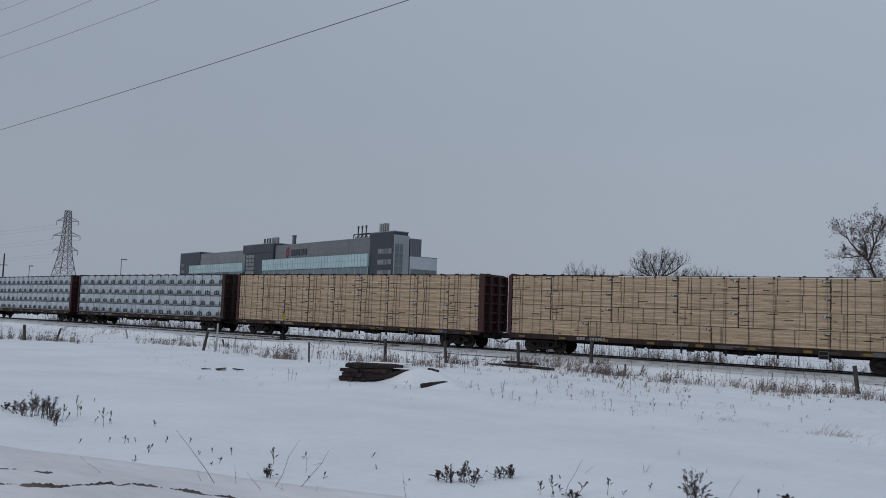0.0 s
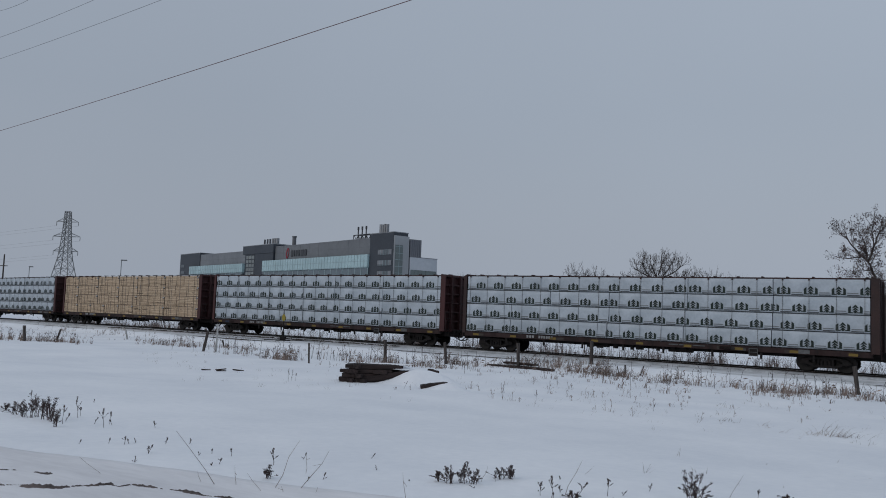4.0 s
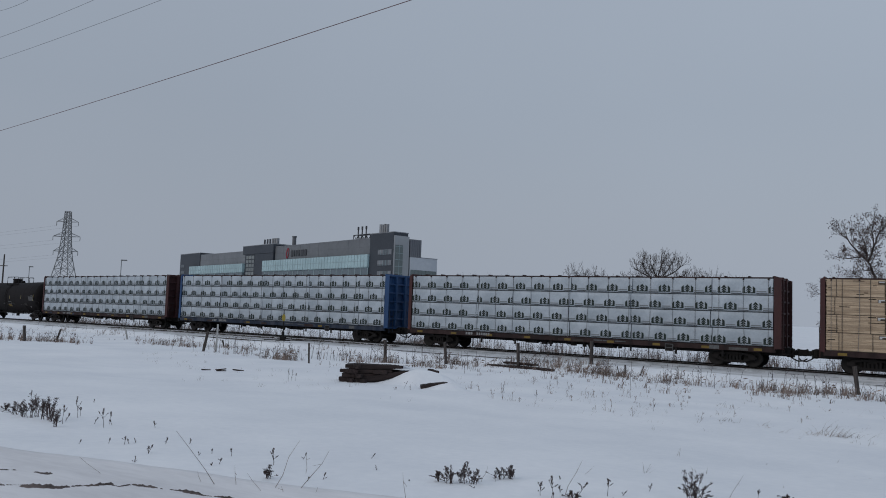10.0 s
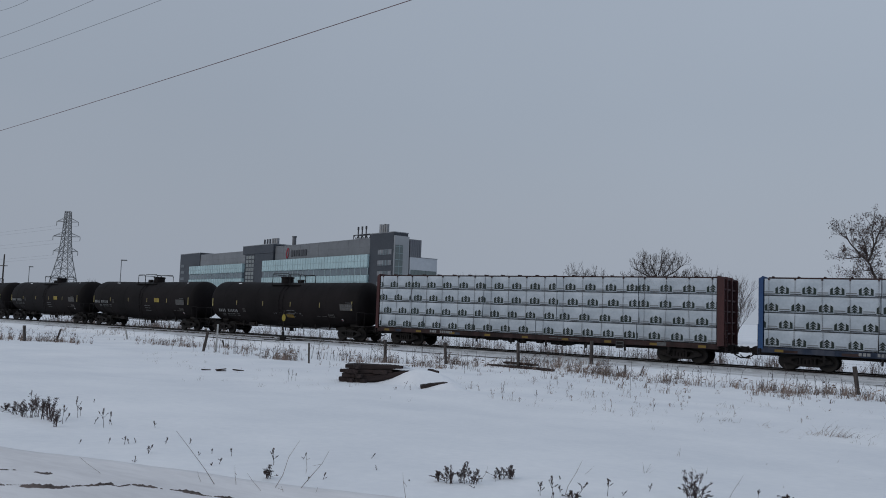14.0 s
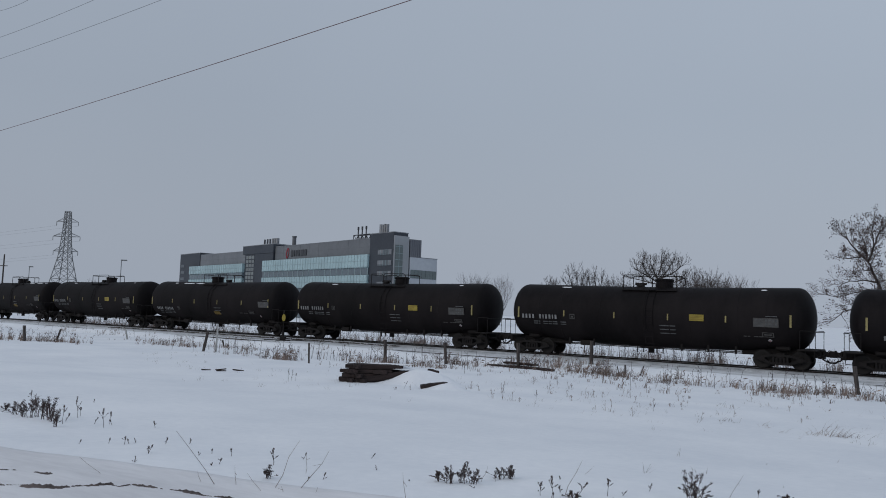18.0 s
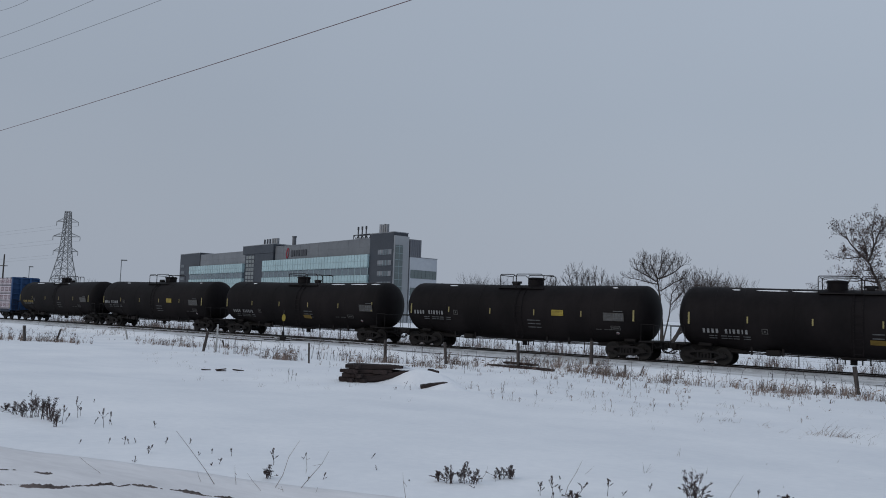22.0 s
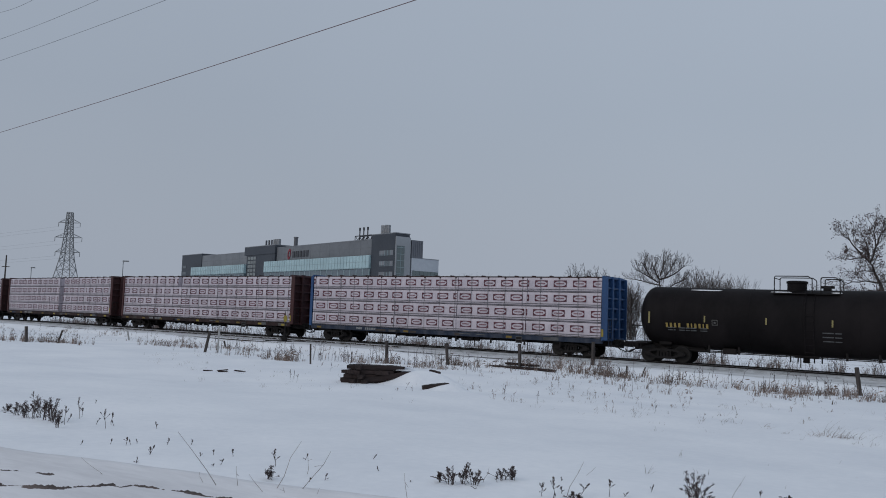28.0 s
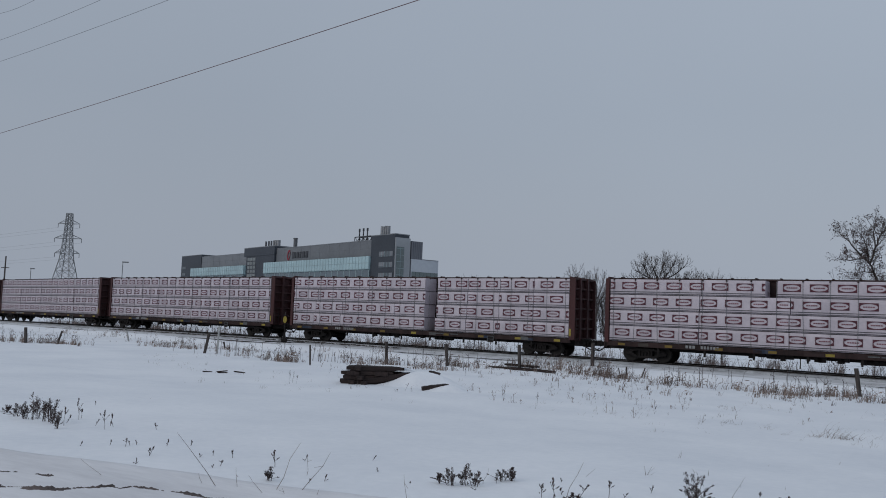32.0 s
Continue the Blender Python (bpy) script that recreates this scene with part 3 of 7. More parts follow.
def clip(poly, lo, hi):
    """The part of an outline between two upright lines."""
    for edge, sign in ((lo, 1), (hi, -1)):
        out = []
        for (xa, za), (xb, zb) in zip(poly, poly[1:] + poly[:1]):
            ia, ib = sign * (xa - edge) >= 0, sign * (xb - edge) >= 0
            if ia:
                out.append((xa, za))
            if ia != ib:
                f = (edge - xa) / (xb - xa)
                out.append((edge, za + (zb - za) * f))
        poly = out
        if len(poly) < 3:
            return []
    return poly


PACK = {}


def pack_meshes(kind, length, phase=0.0):
    """Meshes of one strapped bundle of the given length, its near face towards -y at y = -SIDE."""
    key = (kind, round(length, 2), phase)
    if key in PACK:
        return PACK[key]
    half = length / 2 - 0.02
    rnd = random.Random(int(length * 100) + len(kind) + int(phase * 1000))
    out = {}
    if kind == "wood":
        g = Geo()
        layers = 19
        h = ROW_H / layers
        for k in range(layers):
            a, b = rnd.uniform(-0.03, 0.012), rnd.uniform(-0.03, 0.012)
            x, rough = -half + a, rnd.choice((0.03, 0.06, 0.08, 0.30))
            while x < half + b - 0.05:      # boards end to end, a few of them set back or chipped
                short = rnd.random() < rough
                e = x + (rnd.uniform(0.12, 0.55) if short else rnd.uniform(0.7, 2.4))
                e = half + b if e > half + b - 0.3 else e
                dy = rnd.uniform(0.02, 0.05) if short and rnd.random() < 0.7 else rnd.uniform(-0.008, 0.012)
                g.box(x, e - 0.003, -SIDE + dy, -0.12, k * h + 0.001, (k + 1) * h - rnd.choice((0.0008, 0.0008, 0.001, 0.0015, 0.007)))
                x = e
        out["boards"] = g.mesh("sawn_board", M["lumber"])
        # dark core set in behind the boards, the chinks' shade put into its colour
        out["body"] = Geo().soft(-half + 0.04, half - 0.04, -SIDE + 0.03, -0.13, 0.012, ROW_H - 0.012, 0.02).mesh("lumber_pack", M["lumber_gap_shade"])
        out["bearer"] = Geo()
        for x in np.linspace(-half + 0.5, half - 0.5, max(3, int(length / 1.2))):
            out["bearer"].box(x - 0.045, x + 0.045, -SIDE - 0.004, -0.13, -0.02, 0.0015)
        # full-length dark strip added under the tier to paint the joint's shade
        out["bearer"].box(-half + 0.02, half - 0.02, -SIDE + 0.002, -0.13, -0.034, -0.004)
        out["bearer"] = out["bearer"].mesh("bearer", M["lumber_gap_shade"])
        xs = [-half + 0.45 + rnd.uniform(-0.1, 0.1), -half + 0.68, half - 0.62] + [x + rnd.uniform(-0.25, 0.25) for x in np.arange(-half + 1.7, half - 1.0, 1.21)]
        out["straps"] = strap_lines(xs, -SIDE - 0.022).mesh("straps", M["strap"])
        w, up = rnd.uniform(0.20, 0.34), rnd.uniform(0.0, 0.05)
        g = Geo().box(half - w, half - 0.03, -SIDE - 0.026, -SIDE, ROW_H - 0.10 - up, ROW_H - 0.045 - up)
        if rnd.random() < 0.6:
            g.box(half - w, half - w + 0.10, -SIDE - 0.024, -SIDE, ROW_H - 0.17 - up, ROW_H - 0.11 - up)
        out["tag"] = g.mesh("end_tag", M["white_tag"])
        # painted shade: a dark plate round the tag, another down the pack's end
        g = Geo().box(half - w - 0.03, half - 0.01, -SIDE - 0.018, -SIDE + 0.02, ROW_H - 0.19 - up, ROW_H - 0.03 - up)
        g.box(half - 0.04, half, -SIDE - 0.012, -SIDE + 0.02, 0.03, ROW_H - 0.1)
        out["shade"] = g.mesh("tag_backing", M["lumber_gap_shade"])
    else:
        g = Geo()
        n = max(6, int(length / 0.3))
        xs = np.linspace(-half, half, n)
        zs = [0.0, 0.05, 0.22, 0.42, 0.62, 0.78, ROW_H]
        for z in zs:
            for x in xs:
                e = 0.03 if z in (0.0, ROW_H) else 0.0
                y = -SIDE + e + 0.016 * noise.noise((x * 1.7 + length, z * 2.2, len(kind)))
                g.v.append((x, y, z))
        for j in range(len(zs) - 1):
            for i in range(n - 1):
                g.f.append((j * n + i, j * n + i + 1, (j + 1) * n + i + 1, (j + 1) * n + i))
        g.box(-half, half, -SIDE + 0.035, -0.12, 0.0, ROW_H)
        out["body"] = g.mesh("wrapped_bundle", M["wrap" if kind == "house" else "wrap_pink"], True)
        ink, grey, red, line = Geo(), Geo(), Geo(), Geo()
        pitch = 1.232
        k0 = -half + phase - pitch
        while k0 < half + 0.4:
            lo, hi = -half - k0, half - k0
            if kind == "house":
                m = Matrix.Translation((k0, -SIDE - 0.022, 0.075))
                for poly in HOUSE:
                    poly = clip(poly, lo, hi)
                    if poly:
                        ink.slab(poly, 0.004, m)
                a, b = max(-half, k0 + 0.36), min(half, k0 + 0.90)
                if b > a + 0.05:
                    line.box(a, b, -SIDE - 0.0225, -SIDE - 0.012, 0.045, 0.08)
                a, b = max(-half, k0 + 0.37), min(half, k0 + 0.84)
                if b > a + 0.05:
                    grey.box(a, b, -SIDE - 0.02, -SIDE - 0.012, 0.14, 0.185)
            else:
                m = Matrix.Translation((k0, -SIDE - 0.022, 0.475))
                n = 20
                hole = oval(0.38, 0.155, n)
                rim = []
                for c, d in hole:       # the oval opening pushed out to the rectangle
                    f = min(0.415 / max(abs(c), 1e-6), 0.192 / max(abs(d), 1e-6))
                    rim.append((c * f, d * f))
                pieces = [[rim[i], rim[(i + 1) % n], hole[(i + 1) % n], hole[i]] for i in range(n)]
                pieces += [[(sx * 0.415, sz * 0.192), (sx * 0.415, sz * 0.11), (sx * 0.29, sz * 0.192)] for sx in (-1, 1) for sz in (-1, 1)]
                for poly in pieces:
                    poly = clip(poly, lo, hi)
                    if poly:
                        ink.slab(poly, 0.004, m)
                for x0, x1 in ((-0.25, -0.165), (-0.145, -0.07), (-0.05, 0.04), (0.06, 0.14), (0.16, 0.25)):
                    if x0 > lo and x1 < hi:
                        red.box(x0, x1, -0.001, 0.003, -0.026, 0.03, m)
            k0 += pitch
        if kind == "house":
            line.box(-half, half, -SIDE - 0.021, -SIDE - 0.012, 0.008, 0.022)
        else:
            line.box(-half, half, -SIDE - 0.021, -SIDE - 0.012, 0.125, 0.155).box(-half, half, -SIDE - 0.021, -SIDE - 0.012, 0.025, 0.055)
        out["print"] = ink.mesh("printed_marks", M["ink_green" if kind == "house" else "ink_dark"])
        out["lines"] = line.mesh("printed_line", M["ink_line"])
        if grey.v:
            out["text"] = grey.mesh("printed_text", M["ink_grey"])
        if red.v:
            out["red"] = red.mesh("printed_ovals", M["ink_red"])
    PACK[key] = out
    return out


# lengths along each tier; a negative one is a gap
SPLITS = {"wood": [[4.92, 6.81, 5.6, 4.91]] + [[2.56, 3.71, 3.69, 3.11, 4.27, 4.9]] * 3,
          "short": [[2.69, 2.42, 2.43, 2.52, 2.52, 2.39, 2.47, 2.49, 2.31]] * 4,
          "long": [[2.63, 2.52, 2.45, 2.45, 2.44, 4.9, 4.85]] + [[2.54, 3.71, 3.7, 3.09, 4.36, 4.84]] * 3,
          "oval": [[4.9, 2.5, 4.9, 4.9, 4.94], [4.9, 4.9, 4.9, 2.5, 4.94], [4.9, 4.9, 4.9, 2.5, 4.94], [4.9, 4.9, 4.9, 2.5, 4.94]]}
# wrapped loads, tier by tier from the deck up: length of each bundle and how far into it the first printed mark lies;
# a negative length is a gap
WRAPPED = {
    "tier_long": [[(3.1, 0.37), (6.11, 0.18), (4.26, 0.01), (4.4, 0.46), (4.37, 0.37)],
        [(3.13, 0.76), (6.19, 0.29), (4.23, 0.38), (4.36, 1.12), (4.33, 0.67)],
        [(5.69, 0.63), (3.62, 0.96), (4.35, 0.16), (4.28, 0.29), (4.3, 1.18)],
        [(13.69, 0.95), (4.24, 0.36), (4.31, 0.48)]],
    "tier_short": [[(6.23, 1.03), (3.65, 0.41), (3.11, 0.96), (4.38, 0.13), (4.87, 0.53)],
        [(6.18, 0.28), (3.68, 0.06), (3.12, 0.88), (4.41, 0.1), (4.85, 0.97)],
        [(2.49, 1.14), (3.73, 0.61), (3.63, 0.07), (3.12, 0.61), (4.44, 0.13), (4.83, 0.37)],
        [(2.76, 0.33), (10.26, 0.95), (4.39, 1.23), (4.83, 0.27)]],
    "tier_mixed": [[(4.94, 0.71), (6.28, 0.6), (3.68, 0.96), (4.35, 0.38), (2.99, 0.35)],
        [(4.91, 0.25), (6.22, 0.54), (3.73, 0.79), (4.3, 0.23), (3.07, 0.39)],
        [(4.99, 0.3), (2.47, 1.22), (3.73, 0.89), (3.65, 1.17), (4.39, 0.12), (3.02, 0.91)],
        [(5.08, 0.25), (6.2, 0.41), (3.66, 0.0), (4.28, 0.52), (3.02, 0.59)]],
    "tier_even": [[(5.04, 0.38), (5.01, 0.15), (4.96, 0.94), (4.94, 0.98), (2.3, 0.43)],
        [(5.06, 1.0), (5.01, 0.65), (4.95, 0.71), (4.86, 1.06), (2.35, 0.94)],
        [(5.14, 0.33), (4.98, 0.4), (4.92, 1.06), (4.87, 0.98), (2.32, 0.08)],
        [(5.18, 0.82), (4.93, 0.89), (4.87, 0.25), (4.96, 1.17), (2.3, 0.9)]],
    "tier_torn": [[(3.68, 1.11), (3.76, 1.0), (4.35, 1.06), (6.17, 0.83), (4.28, 0.98)],
        [(2.54, 0.69), (5.58, 0.39), (5.0, 0.83), (4.95, 0.51), (4.17, 0.95)],
        [(2.59, 0.31), (5.56, 0.55), (4.97, 1.05), (4.92, 1.0), (4.2, 0.26)],
        [(2.65, 1.17), (5.57, 0.3), (4.85, 0.98), (4.95, 0.89), (4.22, 0.3)]],
    "pair_even": [[(2.48, 0.8), (4.95, 0.23), (5.02, 0.67), (4.97, 0.72), (4.81, 0.85)],
        [(2.48, 0.74), (5.04, 0.27), (4.94, 1.1), (4.96, 0.72), (4.81, 0.89)],
        [(2.52, 0.08), (9.96, 0.21), (5.0, 0.58), (4.75, 0.93)],
        [(2.56, 0.95), (9.95, 0.03), (4.96, 1.08), (4.78, 0.92)]],
    "gap": [[(2.08, 0.02), (2.54, 1.08), (7.34, 0.71), (-0.81, 0.0), (2.38, 0.33), (2.33, 0.11), (2.42, 0.96), (2.34, 0.41)],
        [(2.25, 0.16), (2.53, 1.11), (4.67, 0.15), (2.48, 0.02), (-0.94, 0.0), (2.33, 0.93), (2.34, 0.26), (2.35, 0.7), (2.35, 0.07)],
        [(2.42, 0.89), (4.75, 0.13), (4.81, 0.06), (-0.94, 0.0), (2.32, 0.48), (2.29, 0.21), (2.38, 0.98), (2.33, 0.27)],
        [(3.21, 0.21), (3.98, 0.49), (4.76, 0.23), (-0.96, 0.0), (2.36, 0.6), (2.33, 0.47), (2.32, 0.18), (2.33, 0.84)]],
    "notch": [[(4.88, 0.72), (4.39, 0.04), (4.38, 0.34), (4.9, 0.97), (3.7, 0.26)],
        [(4.89, 0.19), (4.38, 0.49), (4.38, 0.1), (4.91, 0.6), (3.69, 0.11)],
        [(4.92, 0.37), (4.41, 0.45), (4.21, 0.95), (5.01, 0.2), (3.7, 0.09)],
        [(4.99, 1.09), (3.19, 0.94), (-0.53, 0.0), (4.92, 0.67), (4.92, 0.09), (3.69, 0.66)]],
}


def load_car(car, kind, flip=False, split=""):
    """Four tiers of bundles on both sides of the centre beam."""
    names = {"wood": "lumber_pack", "house": "wrapped_pack", "oval": "wrapped_pack"}
    labels = {"wood": "strapped bundle of bare sawn lumber", "house": "lumber bundle in pale printed sheeting with dark green marks",
              "oval": "lumber bundle in rose-white sheeting with red oval marks"}
    plain = [[(length, (0.35, 0.80, 0.22, 0.62)[tier] + 0.11 * (k % 3)) for k, length in enumerate(row)] for tier, row in enumerate(SPLITS.get(split or kind, []))]
    for tier, row in enumerate(plain or WRAPPED[split]):
        x = -HALF + 0.005
        for length, phase in reversed(row) if flip else row:
            if length > 0:
                mm = pack_meshes(kind, length, phase)
                jit = random.uniform(-0.012, 0.012)
                for turn in (0, 180):
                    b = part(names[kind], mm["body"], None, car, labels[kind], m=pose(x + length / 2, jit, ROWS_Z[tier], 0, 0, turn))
                    for name, key in (("bearer", "bearer"), ("strapping", "straps"), ("end_tag", "tag"), ("tag_backing", "shade"), ("printed_pattern", "print"), ("printed_line", "lines"), ("printed_oval", "red"), ("printed_text", "text"), ("sawn_board", "boards")):
                        if key in mm and (turn == 0 or key in ("straps", "print", "boards")):
                            part(name, mm[key], None, b)["kind"] = "stuff"
            x += abs(length)


def add_bulkhead(car, d, paint):
    """An end wall with side flanges, two posts and pressed ribs on its outer face."""
    x = d * (HALF + 0.03)
    if (paint, d) not in BULK:
        lo, hi = sorted((x, x + d * 0.07))
        wall = Geo().soft(lo, hi, -1.40, 1.40, 0.95, 4.62, 0.015).mesh("bulkhead", M[paint])
        lo, hi = sorted((x, x + d * (0.36 if d > 0 else 0.22)))
        za, zb = (4.62, 4.5) if d > 0 else (4.5, 4.62)
        sides = []
        for s in (-1, 1):
            ya, yb = sorted((s * 1.42, s * 1.36))
            sides.append(Geo().add([(lo, ya, 1.0), (lo, yb, 1.0), (lo, ya, za), (lo, yb, za), (hi, ya, 1.0), (hi, yb, 1.0), (hi, ya, zb), (hi, yb, zb)],
                                   [(0, 1, 3, 2), (4, 6, 7, 5), (0, 4, 5, 1), (2, 3, 7, 6), (0, 2, 6, 4), (1, 5, 7, 3)]).mesh("flange", M[paint]))
        lo, hi = sorted((x + d * 0.02, x + d * (0.30 if d > 0 else 0.2)))
        post = Geo().soft(lo, hi, -0.09, 0.09, 0.95, 4.6, 0.02).mesh("post", M[paint])
        lo, hi = sorted((x + d * 0.02, x + d * (0.24 if d > 0 else 0.17)))
        rib = Geo().soft(lo, hi, -1.36, 1.36, -0.05, 0.05, 0.02).mesh("rib", M[paint])
        BULK[paint, d] = wall, sides, post, rib
    wall, sides, post, rib = BULK[paint, d]
    ob = part("bulkhead", wall, None, car, "ribbed steel end bulkhead")
    for me in sides:
        part("flange", me, None, ob)
    for y in (-0.48, 0.48):
        part("post", post, None, ob, m=pose(0, y, 0))
    for z in (1.05, 1.62, 2.2, 2.78, 3.36, 3.94, 4.5):
        part("rib", rib, None, ob, m=pose(0, 0, z))


BULK = {}


def make_centerbeam(paint, sill, kind, label, flip=False, split="", marks=True):
    car = tagged(new("centerbeam_flatcar"), label, "freight car", "cars of the freight train")
    g = Geo()
    for s in (-1, 1):
        ya, yb = sorted((s * 1.38, s * 1.26))
        g.soft(-HALF - 0.1, HALF + 0.1, ya, yb, 0.80, 1.07, 0.015)
    g.box(-HALF, HALF, -1.27, 1.27, 1.02, 1.075)
    part("deck", g, M[sill], car, "steel deck with deep side sills")
    g = Geo().soft(-11.6, 11.6, -0.24, 0.24, 0.62, 1.03, 0.02)
    for k in range(-6, 7):
        g.box(k * 1.55 - 0.06, k * 1.55 + 0.06, -1.27, 1.27, 0.86, 1.03)
    g.soft(-3.0, -2.3, -0.95, -0.45, 0.58, 0.84, 0.06).rod((1.4, -0.7, 0.68), (2.7, -0.7, 0.68), 0.15, n=12)
    for k in range(14):
        x = -3.6 + k * 0.5 + random.uniform(-0.2, 0.2)
        g.box(x - random.uniform(0.06, 0.35), x + 0.05, -0.95, -0.7, random.uniform(0.5, 0.68), 0.84)
    g.rod((-8.4, -0.6, 0.72), (8.4, -0.6, 0.72), 0.025).rod((-8.4, 0.5, 0.68), (8.4, 0.5, 0.68), 0.025)
    part("center_sill", g, M["running"], car, "steel centre sill with brake gear")
    g = Geo().soft(-HALF, HALF, -0.16, 0.16, 4.52, 4.63, 0.02).box(-HALF, HALF, -0.03, 0.03, 1.07, 4.52)
    for k in range(-9, 10):
        g.soft(k * 1.21 - 0.05, k * 1.21 + 0.05, -0.2, 0.2, 4.60, 4.68, 0.015)
        g.box(k * 1.21 - 0.012, k * 1.21 + 0.012, -SIDE - 0.012, SIDE + 0.012, 4.505, 4.535)
        for s in (-1, 1):
            g.box(k * 1.21 - 0.035, k * 1.21 + 0.035, s * SIDE - 0.05, s * SIDE + 0.05, 4.42, 4.53)
    part("center_beam", g, M["dark_oxide"], car, "dark steel centre beam with tie-down heads")
    for d in (-1, 1):
        add_bulkhead(car, d, paint)
        add_coupler(car, d * 11.55, d)
        g = Geo()
        lx = d * (11.56 if d > 0 else 11.40)
        for y in (-1.33, -0.95):
            g.rod((lx, y, 0.7), (lx, y, 2.2), 0.02)
        for z in (0.75, 1.1, 1.45, 1.8, 2.15):
            g.rod((lx, -1.33, z), (lx, -0.95, z), 0.018)
        part("ladder", g, M[sill], car)
        add_truck(car, d * 9.15)
    for k in range(0, 9, 3 if paint == "blue" else 1):
        fresh = kind == "oval" and k in (4, 7, 8)
        part("reflector", REFLECT if fresh else REFLECT_DULL, None, car, "yellow reflective strip" if fresh else "grimy yellow reflective strip", m=pose(-10.4 + k * 2.6, -1.386, 0.86))
    if kind == "oval":
        part("edge_reflector", Geo().box(-0.06, 0.06, -0.006, 0, 0, 0.42), M["yellow"], car, "upright yellow reflective strip", m=pose(HALF + 0.10, -1.425, 1.2))
    for k in range(8):
        part("stake_pocket", STAKE, None, car, "dark stake pocket under the sill", m=pose(-8.3 + k * 2.42 + random.uniform(-0.1, 0.1), -1.3, 0.80))
    if marks:
        marking(car, letters([0.13, 0.13, 0.13, -0.2, 0.11, 0.11, 0.11, 0.11, 0.11, 0.11], 0.15, 0.05), M["stencil"], pose(-6.9, -1.386, 0.88))
        marking(car, letters([0.5, 0.3, -0.3, 0.6], 0.06, 0.06), M["stencil_dim"], pose(1.6, -1.386, 0.93))
    part("data_panel", Geo().box(0, 0.5, -0.006, 0, 0, 0.2), M["stencil_dim"], car, m=pose(8.0, -1.386, 0.84))
    board = part("routing_board", Geo().box(-0.2, 0.2, -0.004, 0, -0.17, 0.17), M["running"], car, "small dark routing board in a pale frame", m=pose(5.9, -1.388, 0.78))
    part("frame", Geo().box(-0.22, 0.22, -0.012, 0, 0.165, 0.195).box(-0.22, 0.22, -0.012, 0, -0.195, -0.165).box(-0.22, -0.19, -0.012, 0, -0.165, 0.165).box(0.19, 0.22, -0.012, 0, -0.165, 0.165).box(-0.19, 0.19, -0.01, -0.004, -0.012, 0.012), M["stencil_dim"], board, "pale painted frame")
    for k in range(7):
        x, w = random.uniform(-10.5, 10), random.uniform(0.35, 1.1)
        part("sill_patch", Geo().box(0, w, -0.004, 0, 0, random.uniform(0.12, 0.2)), M[random.choice(("sill_oxide", "sill_blue", "board", "dark_oxide", "panel_grey"))], car, "worn repainted patch of the sill", m=pose(x, -1.383, 0.83))
    load_car(car, kind, flip, split)
    for k in range(-9, 10):     # cables from the beam's heads down over the load
        for s in (-1, 1):
            part("tie_down_cable", CABLES[(k * s) % 3], None, car, m=pose(k * 1.21, 0, 0, 0, 0, 0 if s < 0 else 180))
    if split in ("long", "wood"):
        g = Geo()
        for x in np.arange(-4.5, 10.9, 0.35):
            w = 0.04 + 0.5 * max(0.0, noise.noise((x * 0.5, 4.0, 2.0)) + 0.35)
            g.soft(x, x + 0.349, -SIDE + 0.01, -SIDE + 0.02 + w, ROWS_Z[3] + ROW_H, ROWS_Z[3] + ROW_H + 0.035, 0.012)
        part("snow_strip", g, M["snow_clean"], car, "snow along the top edge of the load")["kind"] = "stuff"
    return car


CABLES = [Geo().box(-0.009, 0.009, -SIDE - 0.034, -SIDE - 0.024, 2.75, 4.5).add(
    [(x + (lean if z < 2 else 0), y, z) for z in (1.06, 2.75) for y in (-SIDE - 0.034, -SIDE - 0.024) for x in (-0.008, 0.008)],
    [(0, 1, 5, 4), (2, 6, 7, 3), (0, 4, 6, 2), (1, 3, 7, 5)]).mesh("tie_down_cable", M["cable_steel"]) for lean in (0.0, 0.07, -0.06)]
REFLECT_DULL = Geo().box(-0.20, 0.20, -0.006, 0, -0.01, 0.12).mesh("reflector", M["amber"])
REFLECT = Geo().box(-0.20, 0.20, -0.006, 0, -0.01, 0.12).mesh("reflector", M["yellow"])
STAKE = Geo().soft(-0.05, 0.05, -0.04, 0.04, -0.34, 0.02, 0.012).soft(-0.03, 0.07, -0.07, 0.0, -0.2, -0.1, 0.01).mesh("stake_pocket", M["running"])

# ---- tank cars
TANK_R, TANK_Z, TANK_L = 1.53, 2.52, 8.42


def tank_shell():
    left = [(-TANK_L + 0.82 * (1 - math.cos(t)), TANK_R * math.sin(t)) for t in np.linspace(0.03, math.pi / 2, 9)]
    seams = []
    for x in (-6.3, -4.9, -2.5, 0.0, 2.5, 4.9, 6.3):
        seams += [(x - 0.03, TANK_R), (x - 0.02, TANK_R + 0.008), (x + 0.02, TANK_R + 0.008), (x + 0.03, TANK_R)]
    right = [(-a, r) for a, r in reversed(left)]
    g = Geo().spin(left + seams + right, 56, "x", cz=TANK_Z)
    out = []
    for x, y, z in g.v:     # the belly is deeper than the crown and falls to the outlet in the middle
        if z < TANK_Z:
            z = TANK_Z + (z - TANK_Z) * (1 + lerp(abs(x), (0, 0.19), (4.9, 0.14), (6.3, 0.05), (8.4, 0.0)))
        else:
            z += rise(x) * (z - TANK_Z) / TANK_R
        out.append((x, y, z))
    g.v = out
    return g


def rise(x):
    """The crown climbs slightly from the middle to both ends."""
    return 0.010 * max(0.0, abs(x) - 2.0)


